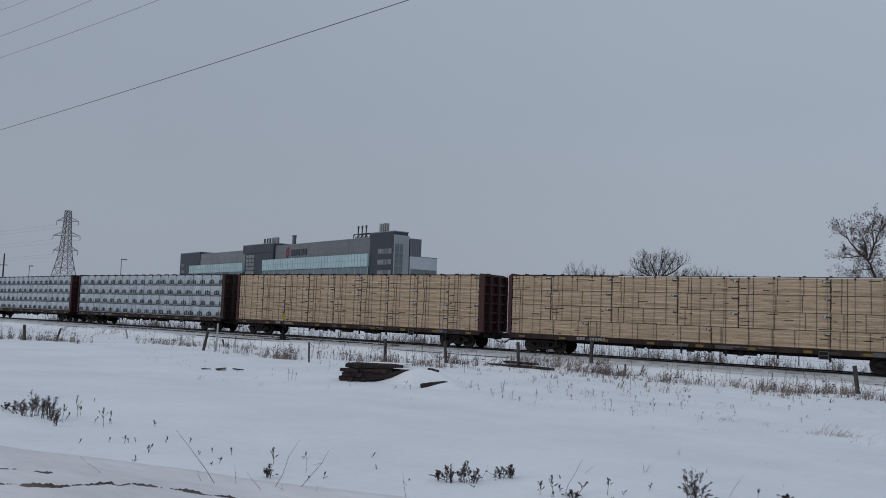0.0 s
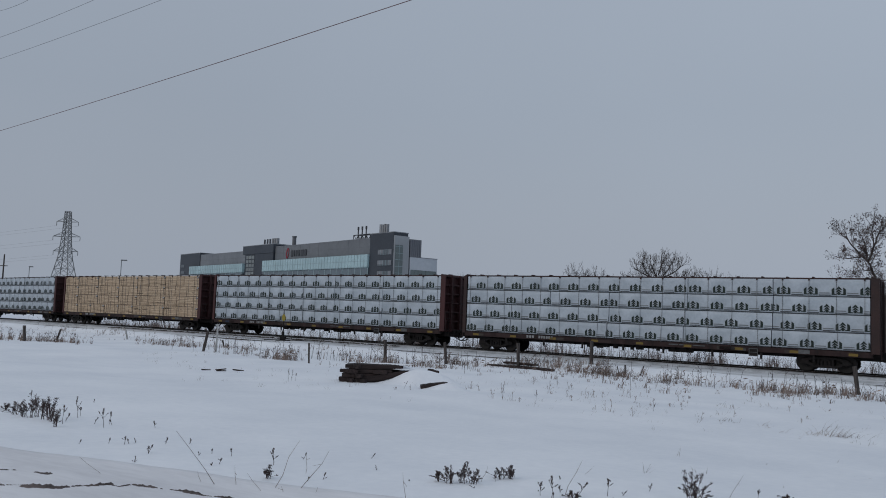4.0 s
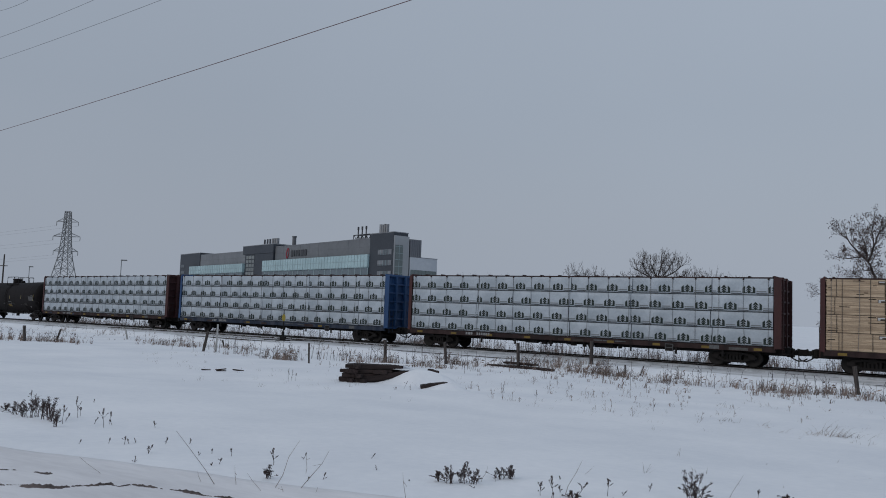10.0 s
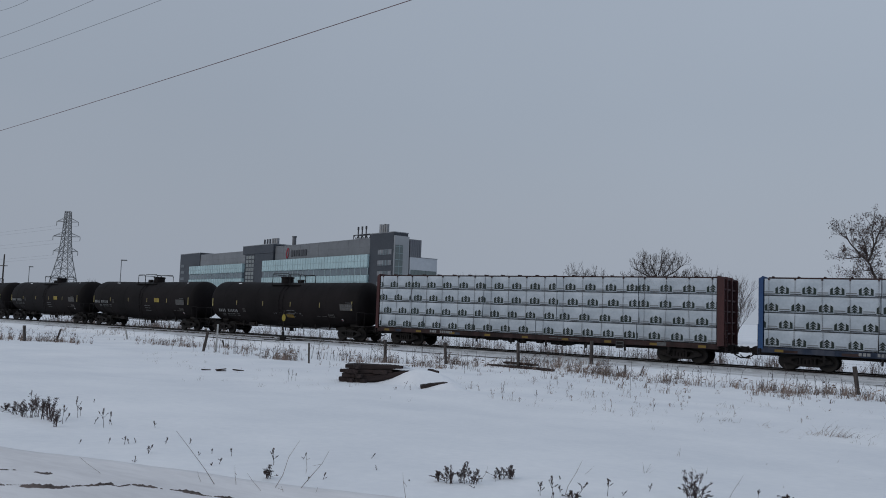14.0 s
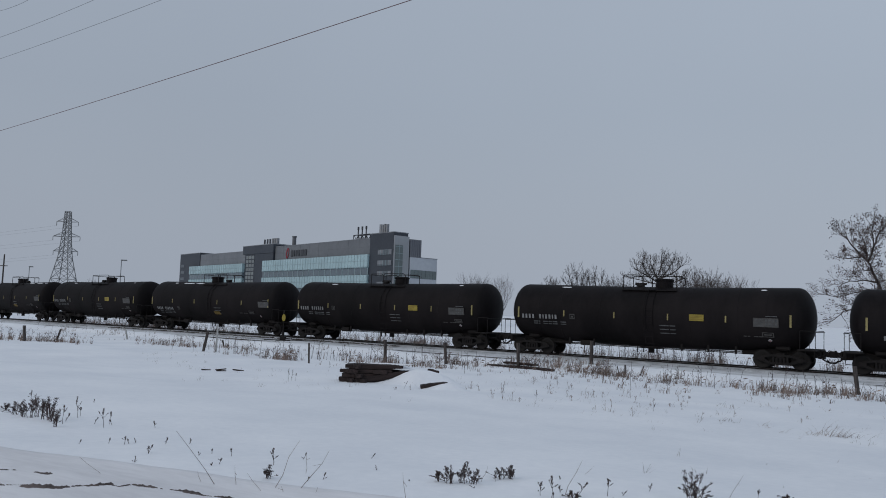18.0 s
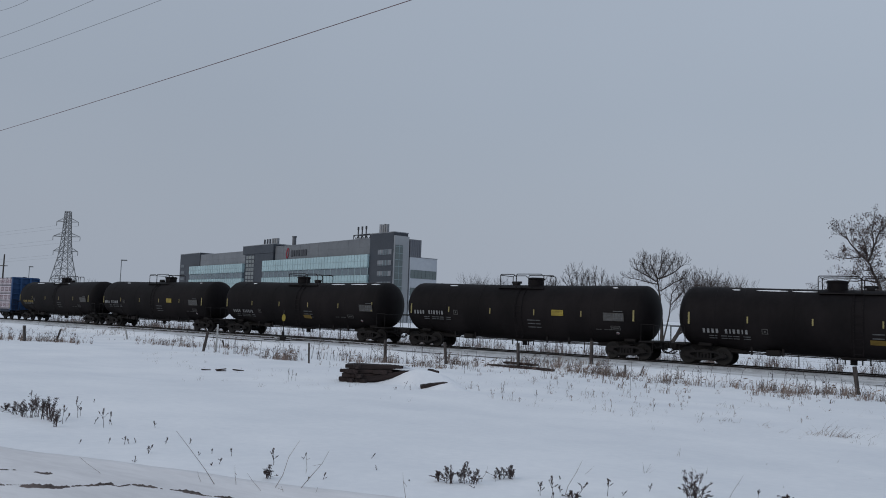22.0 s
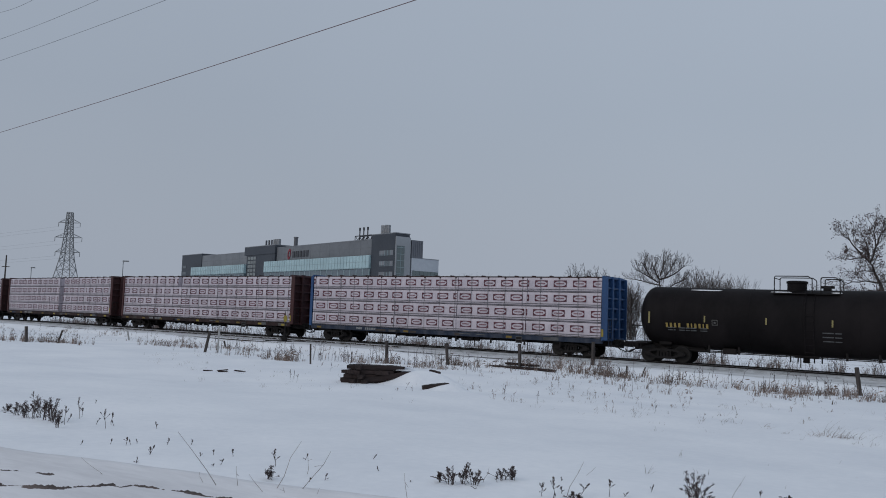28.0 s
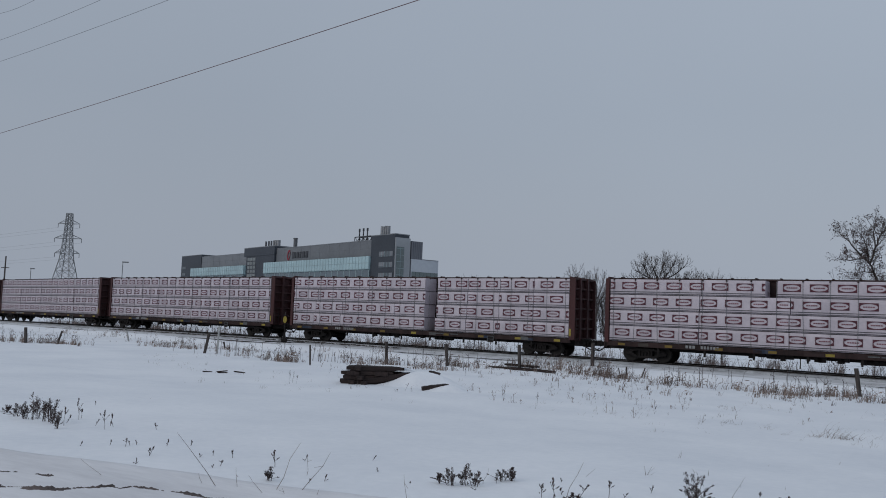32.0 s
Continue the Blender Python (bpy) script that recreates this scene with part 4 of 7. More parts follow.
def make_tank(label, bars, stencil="stencil", snow=True, style=0):
    car = tagged(new("tank_car"), label, "tank car", "cars of the freight train")
    part("tank_shell", TANK_MESH, None, car, "black steel tank with domed ends")
    # sill, saddles and bottom fittings
    for d in (-1, 1):
        lo, hi = sorted((d * 8.55, d * 4.9))
        part("stub_sill", Geo().soft(lo, hi, -0.35, 0.35, 0.62, 1.06, 0.03), M["running"], car, "steel stub sill under the tank end")
        part("saddle", Geo().soft(d * 6.95 - 0.35, d * 6.95 + 0.35, -0.7, 0.7, 0.92, 1.6, 0.06), M["running"], car)
        lo, hi = sorted((d * 8.60, d * 7.75))
        part("end_platform", Geo().box(lo, hi, -1.45, 1.45, 0.98, 1.04), M["running"], car, "thin steel end platform")
    g = Geo().soft(-0.55, 0.55, -0.35, 0.35, 0.62, 0.9, 0.06).rod((0, 0, 0.38), (0, 0, 0.7), 0.16, n=10)
    for x in (-0.7, -0.35, 0.4, 0.75):
        g.rod((x, -0.3, 0.40), (x, -0.3, 0.9), 0.035)
    g.rod((-6.0, -0.75, 0.74), (6.0, -0.75, 0.74), 0.03).rod((-6, -0.35, 0.66), (6, -0.35, 0.66), 0.025)
    for x in (-4.6, -3.1, 1.9, 3.3, 4.7):
        g.box(x - 0.05, x + 0.05, -0.8, -0.7, 0.62, 1.05)
    g.soft(-3.9, -3.2, -0.9, -0.5, 0.62, 0.92, 0.05)
    part("bottom_outlet", g, M["running"], car, "outlet valve and brake pipes under the tank")
    # manway, valve housing and the platform round them
    top = TANK_Z + TANK_R
    g = Geo().spin([(top - 0.12, 0.47), (top + 0.32, 0.47), (top + 0.34, 0.52), (top + 0.42, 0.52), (top + 0.46, 0.40)], 20, "z", cx=(0.68, -0.72, -0.45)[style])
    part("manway", g, M["tank"], car, "round manway housing", smooth=True)
    v = (-0.68, 0.75, 0.95)[style]
    g = Geo().soft(v - 0.17, v + 0.18, -0.2, 0.2, top - 0.05, top + 0.16, 0.05).rod((v - 0.32, 0, top + 0.16), (v + 0.33, 0, top + 0.16), 0.07, n=8)
    part("valve", g, M["running"], car, "black valve on the tank top")
    g = Geo()
    for s in (-1, 1):
        y = s * 0.8
        for x0, x1, h in (((-1.4, -0.3, 0.62), (-0.28, 1.58, 0.64)), ((-1.5, 0.4, 0.64), (0.42, 1.5, 0.62)), ((-1.4, 0.35, 0.66), (0.75, 1.6, 0.6)))[style]:
            pts = [(x0, y, top - 0.22), (x0, y, top + h - 0.06), (x0 + 0.05, y, top + h), (x1 - 0.18, y, top + h), (x1, y, top + h - 0.14), (x1, y, top - 0.22)]
            g.path(pts, 0.026, 5)
    for x in (-1.4, 1.58):
        g.rod((x, -0.8, top + 0.56), (x, 0.8, top + 0.56), 0.024)
    g.box(-1.45, 1.63, -0.95, -0.55, top - 0.24, top - 0.20).box(-1.45, 1.63, 0.55, 0.95, top - 0.24, top - 0.20)
    part("platform_railing", g, M["running"], car, "pipe railing round the top platform")
    g = Geo()
    for x in (0.12, 0.52):
        g.path([(x, -0.9, top - 0.22), (x, -1.42, top - 0.75), (x, -1.60, TANK_Z), (x, -1.45, 1.5), (x, -1.3, 0.85)], 0.02)
    for k in range(9):
        z = 0.95 + 0.36 * k
        y = -1.62 if 2.0 < z < 3.0 else (-1.5 if z <= 2.0 else -1.45 + (z - 3.0) * 0.55)
        g.rod((0.12, y, z), (0.52, y, z), 0.016)
    part("side_ladder", g, M["tank"], car)
    for d in (-1, 1):
        g = Geo()
        for s in (-1, 1):
            x = d * 8.55
            g.path([(x, s * 1.40, 1.02), (x, s * 1.40, 1.95), (x - d * 0.7, s * 1.42, 1.95), (x - d * 0.7, s * 1.42, 1.02)], 0.017)
        g.rod((d * 8.58, -1.4, 1.9), (d * 8.58, 1.4, 1.9), 0.02)
        g.path([(d * 8.5, -1.4, 1.0), (d * 8.5, -1.4, 0.45), (d * 8.1, -1.4, 0.45), (d * 8.1, -1.4, 1.0)], 0.018)
        part("end_handrail", g, M["running"], car)
        add_coupler(car, d * 8.50, d)
        add_truck(car, d * 6.9)
    # markings on the near side
    for x, h in bars:
        z = TANK_Z - 0.30
        part("reflector", BAR_TALL if h else BAR, None, car, "faded yellow reflective bar", m=pose(x, -1.545, z))
    marking(car, letters([0.115, 0.115, 0.115, 0.115, -0.13, 0.115, 0.06, 0.115, 0.115, 0.06, 0.115], 0.25, 0.105), M[stencil], curved(*((-7.35, 2.05), (-6.9, 1.66), (-6.7, 1.9))[style]))
    marking(car, letters([0.25, 0.1, -0.1, 0.3, 0.2, 0.3, -0.1, 0.35], 0.06, 0.05), M["stencil_dim"], curved(-6.6, 1.86 - 0.36 * (style == 1)))
    marking(car, letters([0.25, 0.1, -0.1, 0.3, 0.2, 0.3, -0.1, 0.35], 0.06, 0.05), M["stencil_dim"], curved(-6.6, 1.74 - 0.36 * (style == 1)))
    marking(car, Geo().box(0, 0.3, -0.006, 0, 0, 0.04).box(0, 0.3, -0.006, 0, 0.26, 0.3).box(0, 0.04, -0.006, 0, 0.04, 0.26).box(0.26, 0.3, -0.006, 0, 0.04, 0.26).box(0.1, 0.2, -0.006, 0, 0.08, 0.2), M["panel_grey"], curved(-4.3 + 0.3 * (style == 1), 2.08 - 0.38 * (style == 1)))
    px, pz = (5.7, 6.35, 5.8)[style], 2.06
    g = Geo().box(0, 1.2, -0.004, 0, 0.0, 0.46)
    part("data_panel", g, M["panel_grey"], car, "grimy grey data panel", m=curved(px, pz))
    g = Geo().box(0.6, 1.15, -0.006, 0, 0.53, 0.57)
    for k in range(4):
        g.box(0.58 + k * 0.15, 0.69 + k * 0.15, -0.008, 0, 0.06, 0.20).box(0.58 + k * 0.15, 0.68 + k * 0.15, -0.008, 0, 0.25, 0.40)
    for k in range(5):
        g.box(0.05, 0.5 - 0.06 * (k % 2), -0.008, 0, 0.05 + 0.08 * k, 0.085 + 0.08 * k)
    part("data_panel", g, M["stencil_dim"], car, "rows of stencilled data as plain bars", m=curved(px, pz))["kind"] = "stuff"
    part("data_panel", Geo().box(0, 0.05, -0.006, 0, 0, 0.28).box(0.51, 0.56, -0.006, 0, 0, 0.28).box(0.05, 0.51, -0.006, 0, 0, 0.04).box(0.05, 0.51, -0.006, 0, 0.24, 0.28).box(0.1, 0.46, -0.006, 0, 0.1, 0.18), M["panel_grey"], car, "small framed data panel", m=curved(5.15 if style else 6.1, 1.56))
    marking(car, letters([0.16, 0.12, -0.1, 0.2, 0.2], 0.05, 0.04), M["panel_grey"], curved(5.2, 1.55) if not style else curved(4.0, 1.58))
    if style < 2:
        part("warning_panel", Geo().box(0, 0.75, -0.006, 0, 0, 0.34), M["amber" if style else "yellow"], car, "faded amber warning panel" if style else "yellow warning panel", m=curved(2.5 - style * 1.7, 2.24 - style * 0.85))
        marking(car, Geo().box(0.06, 0.69, -0.009, 0, 0.08, 0.10).box(0.06, 0.69, -0.009, 0, 0.16, 0.18).box(0.06, 0.69, -0.009, 0, 0.24, 0.26), M["amber"], curved(2.5 - style * 1.7, 2.24 - style * 0.85))
        part("hazard_placard", Geo().slab([(0, -0.11), (0.11, 0), (0, 0.11), (-0.11, 0)], 0.006, pose(0, -0.006, 0)), M["white_tag"], car, "white diamond placard", m=curved(6.45 - 0.1 * style, 1.40))
        part("hazard_placard", Geo().slab([(0, -0.08), (0.09, -0.01), (0, 0.02), (-0.09, -0.01)], 0.004, pose(0, -0.011, 0)), M["ink_red"], car, m=curved(6.45 - 0.1 * style, 1.40))
    for k in range(3):
        marking(car, letters([0.5, 0.3], 0.06, 0.05), M["stencil_dim"], curved(0.9, 1.9 - 0.2 * k))
    if snow:
        snow_on(car, snow)
    return car


def snow_on(car, spans):
    """Thin snow left along the near shoulder of the tank's crown."""
    for x0, x1 in spans:
        g = Geo()
        cap = [(x0 + (x1 - x0) * i / 10, (0.045 * math.sin(math.pi * i / 10) ** 0.6 + 0.006) * (1 + 0.5 * noise.noise((x0 + i * 0.7, 1.0, 4.0)))) for i in range(11)]
        for (xa, wa), (xb, wb) in zip(cap, cap[1:]):
            pts = []
            for x, w in ((xa, wa), (xb, wb)):
                for da in (-1, 1):
                    t = math.pi / 2 + 0.45 + da * w * 0.7
                    for r in (TANK_R + 0.012, TANK_R - 0.05):
                        pts.append((x, r * math.cos(t), TANK_Z + (r + rise(x)) * math.sin(t)))
            g.add(pts, [(0, 2, 6, 4), (0, 4, 5, 1), (2, 3, 7, 6), (0, 1, 3, 2), (4, 6, 7, 5)])
        part("snow_patch", g, M["snow_clean"], car, "thin snow lying on the tank top")


def curved(x, z):
    """Upright on the tank's near side at height z, leaning with its curve."""
    a = math.asin((z - TANK_Z + 0.12) / (TANK_R + 0.02))
    return Matrix.Translation((x, -(TANK_R + 0.022) * math.cos(a), z)) @ Matrix.Rotation(-a, 4, "X")


TANK_MESH = tank_shell().mesh("tank_shell", M["tank"], True)
BAR = Geo().box(-0.035, 0.035, -0.006, 0.0, 0, 0.34).mesh("reflector", M["yellow_dull"])
BAR_TALL = Geo().box(-0.045, 0.045, -0.006, 0.03, -0.14, 0.48).mesh("reflector", M["yellow_dull"])
BARS = [(-7.6, 1), (-4.67, 0), (-1.65, 0), (1.35, 0), (4.35, 0), (7.45, 1)]

OXIDE_TEXT = "brown centre-beam flatcar stacked with "
LOADS = [  # left end of the load along the train, paint, sill, load, label, flipped, how it is stacked
    (302.68, "oxide", "sill_oxide", "wood", OXIDE_TEXT + "long packs of bare lumber", False, "wood"),
    (278.18, "oxide", "sill_oxide", "wood", OXIDE_TEXT + "short packs of bare lumber", False, "short"),
    (253.78, "dark_oxide", "sill_oxide", "house", "dark brown centre-beam flatcar stacked with green-marked wrapped lumber", False, "tier_long"),
    (229.57, "oxide", "sill_oxide", "house", OXIDE_TEXT + "green-marked wrapped lumber", False, "tier_short"),
    (205.12, "oxide", "sill_oxide", "wood", OXIDE_TEXT + "bare sawn lumber", False, "long"),
    (180.58, "oxide", "sill_oxide", "house", OXIDE_TEXT + "green-marked wrapped lumber", False, "tier_mixed"),
    (156.08, "blue", "sill_blue", "house", "blue centre-beam flatcar stacked with green-marked wrapped lumber", False, "tier_even"),
    (131.61, "oxide", "sill_oxide", "house", OXIDE_TEXT + "green-marked wrapped lumber", False, "tier_torn"),
    (-38.26, "blue", "sill_blue", "oval", "blue centre-beam flatcar stacked with red-marked wrapped lumber", False, "pair_even"),
    (-62.77, "oxide", "sill_oxide", "oval", OXIDE_TEXT + "red-marked wrapped lumber, its top tier notched", False, "notch"),
    (-87.4, "oxide", "sill_oxide", "oval", OXIDE_TEXT + "red-marked wrapped lumber, one gap open", False, "gap"),
    (-112.05, "oxide", "sill_oxide", "oval", OXIDE_TEXT + "red-marked wrapped lumber", True, ""),
    (-136.55, "oxide", "sill_oxide", "oval", OXIDE_TEXT + "red-marked wrapped lumber", False, ""),
    (-161.05, "oxide", "sill_oxide", "oval", OXIDE_TEXT + "red-marked wrapped lumber", False, ""),
]
TANKS = [(-14.2, 2), (3.7, 0), (22.0, 1), (40.4, 0), (58.4, 1), (76.7, 0), (95.0, 0), (113.3, 1)]


def build_train():
    for left, paint, sill, kind, label, flip, split in LOADS:
        car = make_centerbeam(paint, sill, kind, label, flip, split)
        CARS.append((car, left + HALF))
    tall = "black tank car with faded yellow bars and stencilled marks"
    kinds = {0: make_tank(tall, BARS, "stencil", [(-5.2, -4.6), (5.9, 6.2)], 0),
             1: make_tank("black tank car with a bright yellow panel and snow on top", BARS, "stencil", [(-5.6, -5.2)], 1),
             2: make_tank("older black tank car with yellow lettering and snow on top", BARS, "stencil_yellow", [(-5.6, -4.0), (-1.6, -0.6), (1.2, 1.7)], 2)}
    used = set()
    for left, style in TANKS:
        car = kinds[style] if style not in used else copy_thing(kinds[style], Matrix())
        used.add(style)
        CARS.append((car, left + 8.5))
    snow_on(CARS[-6][0], [(2.8, 4.1), (4.7, 6.2), (6.6, 7.4)])
    snow_on(CARS[-4][0], [(-4.4, -2.9), (-2.7, -1.5)])
    rnd = random.Random(12)
    g = Geo()
    for k in range(26):     # a pale scrawl on the leading tank car
        x, z = 0.12 * k + rnd.uniform(-0.04, 0.04), rnd.uniform(0.0, 0.25)
        g.box(x, x + rnd.uniform(0.03, 0.16), -0.005, 0, z, z + rnd.uniform(0.02, 0.12))
    marking(CARS[-1][0], g, M["stencil_dim"], curved(-0.6, 1.55))


build_train()
# ---------------------------------------------------------------- the laboratory building across the field
FACADE = Matrix.Translation((-124.41, 162.98, -0.5)) @ Matrix.Rotation(radians(161.58 - 180), 4, "Z")
BM = {
    "dark": surface("charcoal_panel", (0.035, 0.042, 0.055), (0.055, 0.063, 0.078), rough=0.5, size=0.15, grain=1.5, bump=0.03),
    "grey": surface("silver_panel", (0.155, 0.165, 0.18), (0.20, 0.21, 0.225), rough=0.5, metal=0.2, size=0.12, grain=1.2, bump=0.03),
    "side": surface("light_silver_panel", (0.25, 0.265, 0.28), (0.30, 0.315, 0.33), rough=0.5, size=0.12, grain=1.2, bump=0.03),
    "mid": surface("mid_grey_panel", (0.10, 0.105, 0.12), (0.14, 0.145, 0.16), rough=0.5, size=0.12, grain=1.2, bump=0.03),
    "white": surface("pale_panel", (0.42, 0.45, 0.49), (0.52, 0.55, 0.58), rough=0.6, size=0.12, grain=1.2, bump=0.03),
    "blind": surface("window_blind", (0.17, 0.18, 0.20), (0.22, 0.23, 0.25), rough=0.7, bump=0),
    "teal": glass("aqua_glass", (0.29, 0.405, 0.43), 0.25),
    "pane": glass("grey_glass", (0.10, 0.13, 0.15)),
    "pale_pane": glass("pale_glass", (0.065, 0.078, 0.09), 0.35),
    "stair_pane": glass("stair_glass", (0.15, 0.165, 0.165)),
    "green": glass("greenish_glass", (0.075, 0.10, 0.10)),
    "frame": surface("mullion", (0.20, 0.27, 0.29), (0.27, 0.34, 0.36), rough=0.5, bump=0),
    "steel": surface("flue_steel", (0.20, 0.21, 0.225), (0.30, 0.31, 0.33), rough=0.45, metal=0.5, size=0.5, grain=4, stretch=(6, 6, 0.3), bump=0.05),
    "red": surface("sign_red", (0.18, 0.012, 0.025), (0.25, 0.025, 0.04), rough=0.5, bump=0),
    "ink_soft": surface("weathered_charcoal", (0.040, 0.042, 0.05), (0.062, 0.064, 0.072), rough=0.6, bump=0),
}


def build_lab():
    lab = thing("office_building", FACADE, "long grey laboratory building with charcoal towers and aqua glass bands", "building")

    def block(name, x0, x1, y0, y1, z0, z1, key, label="", parent=lab):
        return part(name, Geo().soft(x0, x1, y0, y1, z0, z1, 0.06), BM[key], parent, label)

    def parapet(x0, x1, y0, y1, z):
        g = Geo()
        g.box(x0 - 0.1, x1 + 0.1, y0 - 0.1, y0 + 0.25, z, z + 0.22).box(x0 - 0.1, x1 + 0.1, y1 - 0.25, y1 + 0.1, z, z + 0.22)
        g.box(x0 - 0.1, x0 + 0.25, y0 + 0.25, y1 - 0.25, z, z + 0.22).box(x1 - 0.25, x1 + 0.1, y0 + 0.25, y1 - 0.25, z, z + 0.22)
        part("parapet", g, BM["steel"], lab, "thin metal coping")

    def seams(wall, x0, x1, y, z0, z1, step, rows):
        for k in range(1, int((x1 - x0) / step)):
            part("panel_joint", Geo().box(x0 + k * step - 0.025, x0 + k * step + 0.025, y - 0.02, y, z0, z1), BM["mid"], wall)
        for k in range(1, rows):
            z = z0 + (z1 - z0) * k / rows
            part("panel_joint", Geo().box(x0, x1, y - 0.022, y - 0.002, z - 0.025, z + 0.025), BM["mid"], wall)

    main = block("main_wall", -52.5, 0.7, 0.4, 12, 0, 21.45, "grey", "silver metal panel wall")
    seams(main, -52.5, 0.7, 0.4, 17.3, 21.45, 5.2, 2)
    parapet(-52.5, 0.7, 0.5, 12, 21.45)
    wing = block("wing_wall", -110.0, -72.2, 0.4, 26, 0, 20.85, "grey", "silver metal panel wall")
    seams(wing, -110.0, -72.2, 0.4, 16.9, 20.85, 5.2, 2)
    parapet(-109.9, -73.8, 0.5, 26, 20.85)
    left_tower = block("end_tower", -128.8, -110.1, 0.2, 18, 0, 21.7, "dark", "charcoal clad stair tower")
    parapet(-128.8, -110.1, 0.3, 18, 21.7)
    mid_tower = block("stair_tower", -72.1, -52.6, -0.2, 20, 0, 19.7, "dark", "charcoal clad stair tower")
    block("tower_cap", -73.6, -52.4, -0.35, 20, 19.7, 22.35, "dark", "charcoal band round the tower top, overhanging one side")
    parapet(-73.5, -52.5, -0.25, 20, 22.35)
    right_tower = block("corner_tower", 0.8, 11.15, -0.6, 3.9, 0, 22.4, "dark", "charcoal clad corner tower")
    parapet(0.8, 11.15, -0.5, 3.9, 22.4)
    flank = block("side_wall", 11.16, 11.45, -0.55, 4.1, 0, 21.65, "side", "silver side wall")
    part("side_glazing", Geo().box(11.45, 11.55, -0.2, 2.1, 1.0, 19.3), BM["green"], flank, "tall greenish stair window")
    for z in np.arange(2.5, 19.2, 1.64):
        part("mullion", Geo().box(11.46, 11.59, -0.2, 2.1, z - 0.04, z + 0.04), BM["frame"], flank)
    part("mullion", Geo().box(11.46, 11.58, 0.9, 1.0, 1.0, 19.3), BM["frame"], flank)
    rear = block("rear_box", 3, 11.45, 4.4, 8.0, 16.5, 21.1, "mid", "grey plant room box")
    for k in range(1, 6):
        part("panel_joint", Geo().box(11.43, 11.48, 4.4 + k * 0.6 - 0.03, 4.4 + k * 0.6 + 0.03, 16.7, 20.9), BM["dark"], rear)
    low = block("low_wing", -6, 11.45, 4.5, 13.3, 0, 16.6, "white", "pale low wing")
    part("parapet", Geo().box(-6, 11.55, 8.1, 13.4, 16.6, 16.72), BM["side"], low, "thin pale coping")
    for k in range(7):
        for z0, z1 in ((11.3, 13.4), (6.9, 8.9)):
            part("window", Geo().soft(11.43, 11.55, 4.75 + k * 1.2, 5.88 + k * 1.2, z0, z1, 0.02), BM["green"], low)
    # bands of glass that stand proud of the walls
    for x0, x1, host, zt in ((-57.9, 0.75, main, 17.25), (-116.4, -72.2, wing, 16.8)):
        for z0, z1, key, label in ((13.85, zt, "teal", "aqua glass band"), (12.0, 13.8, "pane", "row of grey windows"), (8.6, 11.95, "teal", "aqua glass band"),
                                   (6.85, 8.55, "pane", "row of grey windows"), (3.4, 6.8, "teal", "aqua glass band"), (0.0, 3.35, "pane", "row of grey windows")):
            front = -1.1 if key == "teal" else -0.85
            band = part("glass_band", Geo().soft(x0, x1, front, 0.38 if key == "teal" else 0.36, z0, z1, 0.03), BM[key], host, label)
            g = Geo()
            for x in np.arange(x0 + 1.5, x1, 1.5 if key == "teal" else 3.0):
                w = 0.03 if key == "teal" else 0.16
                g.box(x - w, x + w, front - 0.05, front + 0.02, z0, z1)
            if key == "teal":
                g.box(x0, x1, front - 0.06, front + 0.01, (z0 + z1) / 2 - 0.03, (z0 + z1) / 2 + 0.03)
                g.box(x0, x1, front - 0.06, front + 0.01, z0 + 0.1, z0 + 0.18)
            ob = part("mullion", g, BM["frame"], band, "fine glazing bars")
            ob["kind"] = "stuff"
    # stair windows of the towers
    for r in range(11):
        for c in range(3):
            part("window", Geo().soft(-71.0 + c * 2.0, -69.3 + c * 2.0, -0.3, -0.18, 5.2 + r * 1.3, 6.2 + r * 1.3, 0.02), BM["stair_pane"], mid_tower)
    for z in (3.4, 6.1, 8.8, 11.5, 14.2, 16.9):
        win = part("window", Geo().soft(4.6, 10.65, -0.7, -0.58, z, z + 1.35, 0.03), BM["pale_pane"], right_tower, "pale window strip")
        for k in range(1, 5):
            part("mullion", Geo().box(4.6 + k * 1.21 - 0.06, 4.6 + k * 1.21 + 0.06, -0.74, -0.69, z, z + 1.35), BM["frame"], win)
        part("blind", Geo().box(4.7, 7.0, -0.73, -0.705, z + 0.35, z + 1.3), BM["blind"], win, "lowered pale blind")
        part("blind", Geo().box(9.5, 10.55, -0.73, -0.705, z + 0.1, z + 1.3), BM["blind"], win, "lowered pale blind")
    for z in (9.6, 12.0, 14.4, 16.8):
        part("window", Geo().soft(-127.5, -124.2, 0.1, 0.22, z, z + 0.95, 0.02), BM["pale_pane"], left_tower)
    # sign: plain shapes in its colours
    g = Geo()
    for k in range(20):     # an open ring, thicker on one side
        a, b = 2 * math.pi * k / 20, 2 * math.pi * (k + 1) / 20
        ring = []
        for t, ro, ri in ((a, 1.0, 0.62), (b, 1.0, 0.62)):
            ring.append(((ro * 0.85 * math.cos(t), ro * 1.65 * math.sin(t)), (ri * 0.85 * math.cos(t) + 0.12, ri * 1.65 * math.sin(t))))
        g.slab([ring[0][0], ring[1][0], ring[1][1], ring[0][1]], 0.12, pose(-44.4, 0.24, 19.25, 0, 12, 0))
    part("sign_shape", g, BM["red"], lab, "red leaf-like sign shape")
    for k, w in enumerate((0.9, 0.3, 0.6, 0.6, 0.9, 0.9)):
        x = -42.3 + sum((1.3, 0.35, 0.9, 0.95, 1.4, 1.3)[:k]) + 0.62 * k
        w = (1.3, 0.35, 0.9, 0.95, 1.4, 1.3)[k]
        part("sign_bar", Geo().soft(x, x + w, 0.2, 0.38, 18.15, 20.0, 0.05), BM["ink_soft"], lab)
